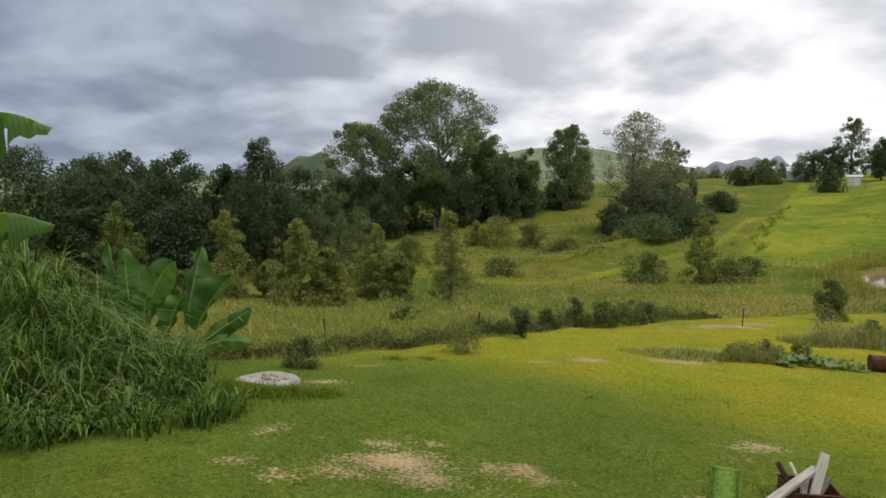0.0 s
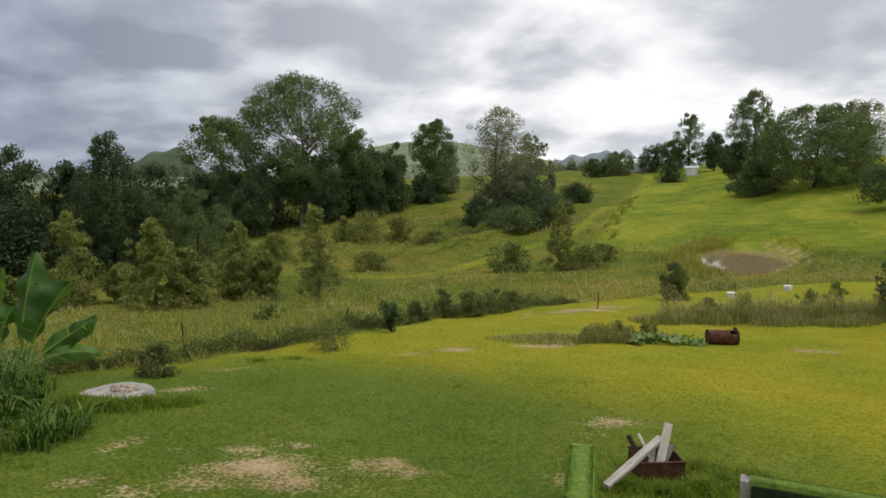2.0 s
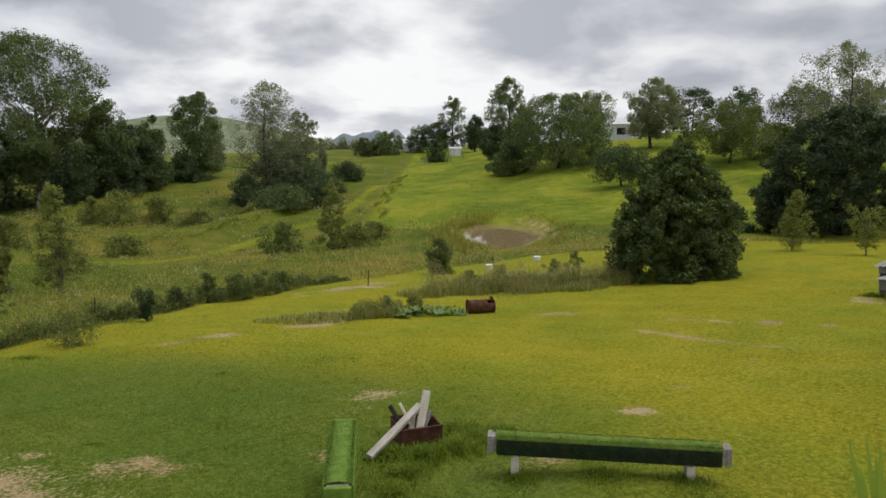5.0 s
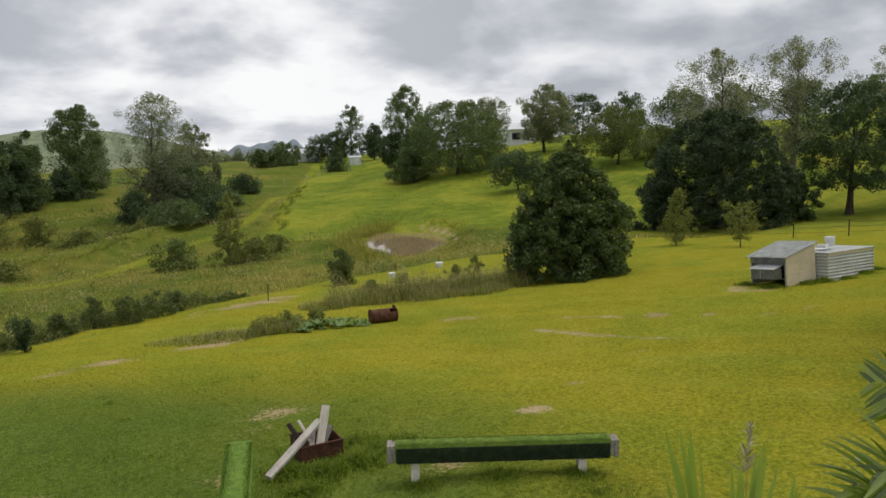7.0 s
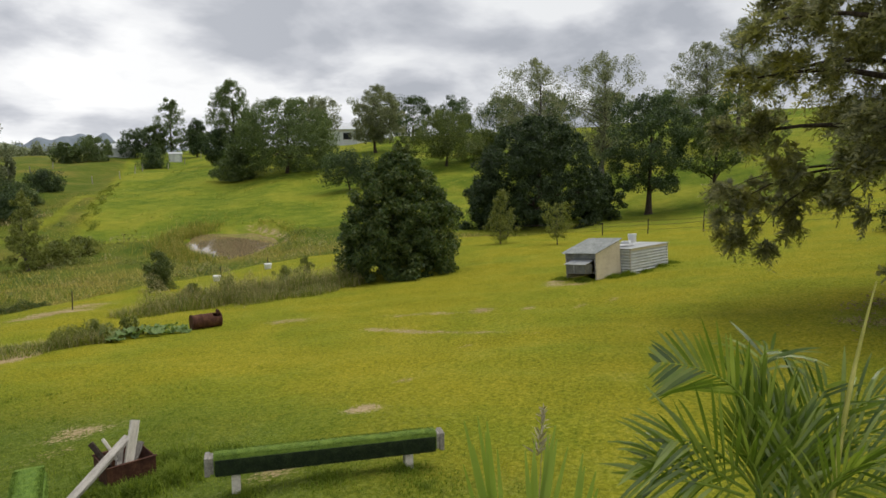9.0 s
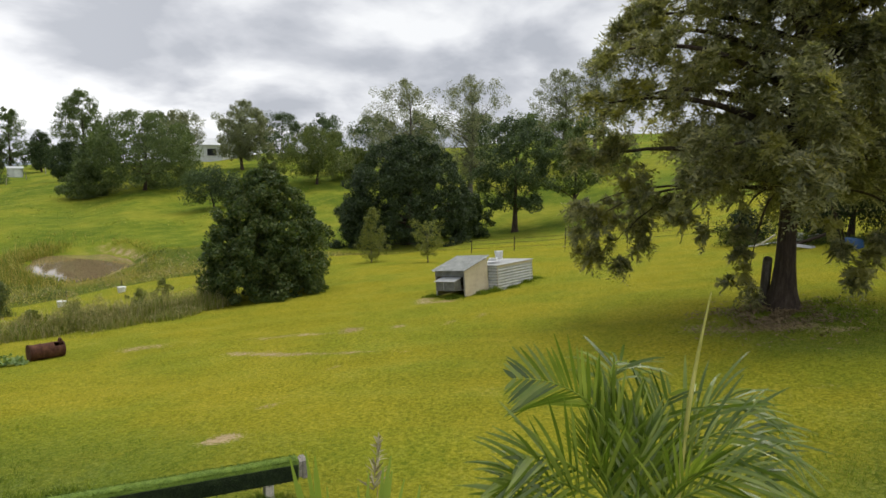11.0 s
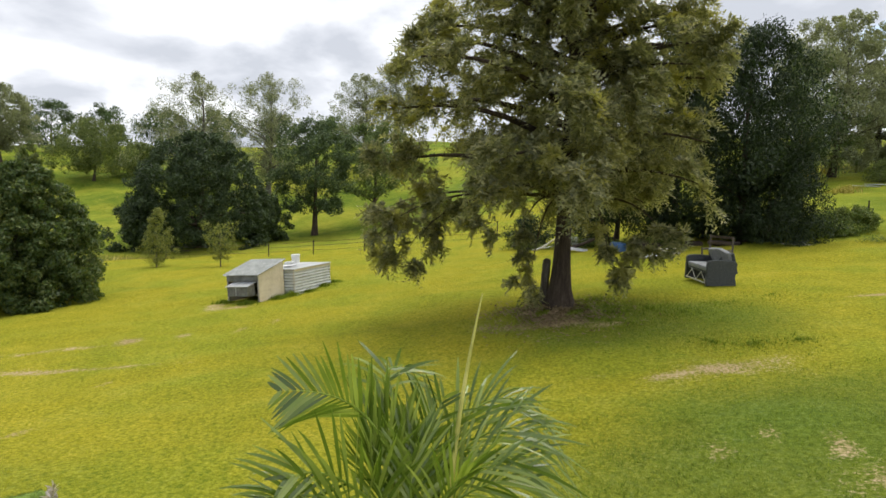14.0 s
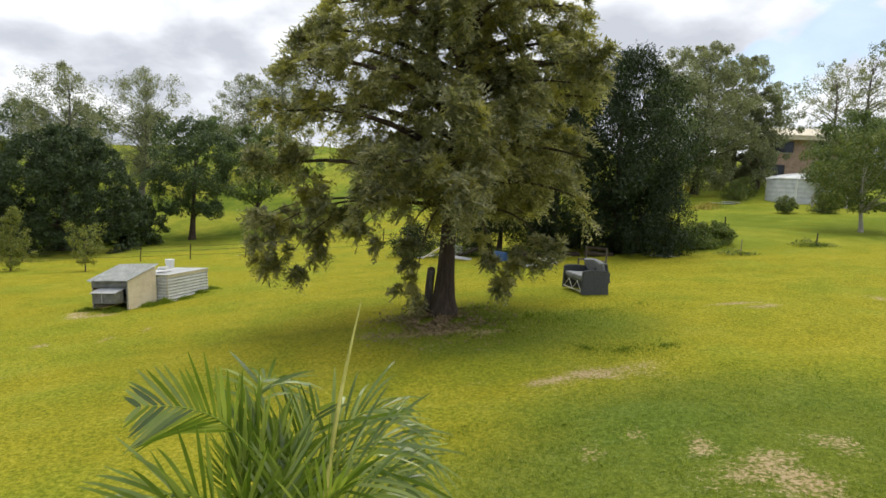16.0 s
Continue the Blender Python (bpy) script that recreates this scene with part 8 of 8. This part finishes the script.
def build_tank():
    x, y = 49.6, -23.7
    ob = thing("water_tank", x, y, "round pale galvanised water tank with a ribbed white roof", "water tank")
    rings = [(2.05 + 0.008 * math.cos(k * 1.05), -0.3 + k * 0.05) for k in range(36)]
    sheet("shell", *lathe(rings, 48), ZINC_PALE, ob, smooth=True)
    roof = sheet("roof", *lathe([(2.12, 1.44), (2.12, 1.49), (1.4, 1.7), (0.7, 1.84), (0.3, 1.9), (0.001, 1.91)], 24), WALL_WHITE, ob)
    for k in range(12):
        t = k * math.pi / 6
        pts = [(r * math.cos(t), r * math.sin(t), zz + 0.03) for r, zz in ((2.12, 1.49), (1.4, 1.7), (0.7, 1.84), (0.2, 1.91))]
        sheet("rib", *tube(pts, np.full(4, 0.04), 5), WHITE, roof)
    sheet("downpipe", *tube([(-1.9, 1.0, 1.45), (-1.96, 1.05, 1.35), (-1.96, 1.05, 0.8), (-1.96, 1.05, -0.2)], np.full(4, 0.06), 8), WHITE, ob)


build_tank()
for x, y in ((45.6, -22.8), (45.0, -23.6), (44.6, -24.4), (44.2, -25.2)):
    post(x, y, 0.75, 0.09, "brown timber garden edging post below the tank", TIMBER, group="edging posts", name="edging_post")


def build_tub():
    """A blue plastic tub upside down on the junk heap."""
    x, y = 26.7, -1.85
    ob = thing("plastic_tub", x, y, "blue plastic tub upturned on the junk heap", "tub", z=zat(x, y) - 0.02, lean=(4, -3))
    sheet("body", *lathe([(0.34, 0.0), (0.36, 0.02), (0.34, 0.05), (0.28, 0.3), (0.25, 0.33), (0.001, 0.34)], 26), BLUE, ob, smooth=True)
    sheet("rim", *lathe([(0.35, 0.0), (0.39, 0.0), (0.39, 0.03), (0.35, 0.035)], 26), BLUE, ob)
    for s in (-1, 1):
        part("handle", boxed((0.06, 0.12, 0.025), (s * 0.4, 0, 0.03), bevel=0.008), BLUE, ob)


build_tub()


def build_sheet_iron(x, y, turn, lx, ly, lean, label, mat_):
    ob = sheet("iron_sheet", *placed(corrugated(lx, ly, 0.076, 0.018), pose(-lx / 2, -ly / 2, 0)), mat_, smooth=True)
    ob.matrix_world = pose(x, y, zat(x, y) + 0.1, lean[0], lean[1], turn)
    return tagged(ob, label, "iron sheet", "old iron sheets")


def pipe(a, b, r, mat_, label, name="pipe", category="pipe"):
    """A loose straight pipe or pole from a to b, a little bent."""
    a, b = np.array(a, float), np.array(b, float)
    k = np.linspace(0, 1, 8)[:, None]
    pts = a + (b - a) * k + np.array([0, 0, -0.03]) * np.sin(k * math.pi)
    v, f = tube(pts - a, np.full(8, r), 10)
    ends = np.array([[0.0, 0, 0], pts[-1] - a])
    caps = [(len(v) + (0 if s == 0 else 1), s + j, s + (j + 1) % 10, s + (j + 1) % 10) for s in (0, 70) for j in range(10)]
    bm = bmesh.new()
    vs = [bm.verts.new(p) for p in np.concatenate([v, ends])]
    for face in f:
        bm.faces.new([vs[i] for i in face])
    for c, i, j, _ in caps:
        bm.faces.new((vs[c], vs[i], vs[j]))
    bmesh.ops.recalc_face_normals(bm, faces=bm.faces)
    ob = part(name, bm, mat_, None, smooth=True)
    ob.matrix_world = pose(*a)
    return tagged(ob, label, category, "poles on the junk heap")


pipe((28.3, 1.2, zat(28.3, 1.2) + 0.04), (28.3, 0.5, zat(28.3, 0.5) + 0.46), 0.035, TIMBER_PALE, "pale pole propped on the junk heap behind the oak", "pole", "pole")
pipe((27.8, 0.3, zat(27.8, 0.3) + 0.04), (27.8, -1.1, zat(27.8, -1.1) + 0.4), 0.06, BARK_DARK, "dark fallen branch propped on the junk heap", "branch", "branch")
pipe((28.6, 1.4, zat(28.6, 1.4) + 0.05), (28.9, -0.9, zat(28.9, -0.9) + 0.3), 0.03, ALLOY, "grey metal pipe lying on the junk heap")


def build_crate():
    """An open slatted crate lying among the junk."""
    x, y = 28.75, -0.2
    ob = thing("crate", x, y, "small white slatted crate on the junk heap", "crate", turn=20, lean=(6, 4))
    for pz in (0.06, 0.17, 0.28):
        for s in (-1, 1):
            part("side_slat", boxed((0.42, 0.016, 0.075), (0, s * 0.16, pz + 0.12), bevel=0.004), WHITE, ob)
            part("end_slat", boxed((0.016, 0.3, 0.075), (s * 0.2, 0, pz + 0.12), bevel=0.004), WHITE, ob)
    part("base", boxed((0.4, 0.3, 0.02), (0, 0, 0.13), bevel=0.004), WHITE, ob)
    for sx in (-1, 1):
        for sy in (-1, 1):
            part("corner_post", boxed((0.03, 0.03, 0.36), (sx * 0.18, sy * 0.14, 0.18), bevel=0.004), TIMBER_PALE, ob)


build_crate()
for x, y, turn, lx, ly, lean in ((23.6, -2.75, 70, 0.9, 0.5, (-14, 6)), (23.9, -3.0, 95, 0.8, 0.42, (10, -12)), (24.3, -2.5, 50, 0.7, 0.4, (-6, 10))):
    build_sheet_iron(x, y, turn, lx, ly, lean, "bent pale iron sheet thrown on the slumped pile", ZINC_PALE)
build_sheet_iron(27.2, -0.4, 95, 0.8, 0.5, (-8, -5), "small pale iron sheet on the junk heap", ZINC)


def build_log(x, y, turn, length, r, label):
    k = np.linspace(-0.5, 0.5, 9)
    pts = np.stack([k * length, 0.05 * np.sin(k * 5), np.full(9, r * 0.8)], 1)
    ob = sheet("log", *tube(pts, r * (1 + 0.12 * np.sin(k * 11)) * np.where(np.abs(k) > 0.49, 0.8, 1), 10), BARK_DARK, smooth=True)
    ob.matrix_world = pose(x, y, zat(x, y), 0, 0, turn)
    return tagged(ob, label, "log", "logs under the trees")


for x, y, turn, length, r in ((26.9, -2.9, 70, 1.2, 0.13), (26.4, -4.3, 105, 1.0, 0.11), (26.0, -5.4, 60, 1.1, 0.1)):
    build_log(x, y, turn, length, r, "dark fallen log lying under the casuarinas")


def loose_board(x, y, turn, length, w, label, mat_=None, z=0.05, lean=(0, 0), name="board"):
    ob = part(name, boxed((length, w, 0.035), (0, 0, 0), bevel=0.006), mat_ or TIMBER_PALE, None)
    ob.matrix_world = pose(x, y, zat(x, y) + z, lean[0], lean[1], turn)
    return tagged(ob, label, "timber", "timber pile")


for i in range(6):
    loose_board(24.6 + 0.07 * i, -3.05 - 0.05 * i, 74 + 4 * math.sin(i * 3), 1.4 + 0.3 * math.sin(i * 1.9), 0.12, "pale grey board in a slumped timber pile", TIMBER if i % 3 else TIMBER_PALE, 0.05 + 0.045 * (i % 4), (3 * math.sin(i), 5 * math.cos(i * 2)))
for x, y, turn in ((48.4, -18.2, 60), (48.9, -18.9, 20)):
    loose_board(x, y, turn, 1.5, 0.35, "pale board lying by a garden bush", WALL_WHITE, 0.06)
loose_board(25.4, -7.6, 82, 1.0, 0.14, "pale board lying at the edge of the lawn", TIMBER, 0.04)


def build_log_seat():
    ob = thing("low_garden_frame", 21.75, -4.45, "dark low timber frame standing behind the loveseat", "garden frame", turn=52)
    for px in (-0.34, 0.34):
        part("upright", boxed((0.045, 0.045, 0.86), (px, 0, 0.41), bevel=0.008), BARK, ob)
        part("rear_upright", boxed((0.045, 0.045, 0.5), (px, 0.45, 0.23), bevel=0.008), BARK, ob)
        part("side_rail", boxed((0.035, 0.45, 0.05), (px, 0.23, 0.44), bevel=0.006), BARK, ob)
    for pz in (0.3, 0.62, 0.8):
        part("rail", boxed((0.68, 0.035, 0.06), (0, 0, pz), bevel=0.006), BARK_DARK, ob)


build_log_seat()
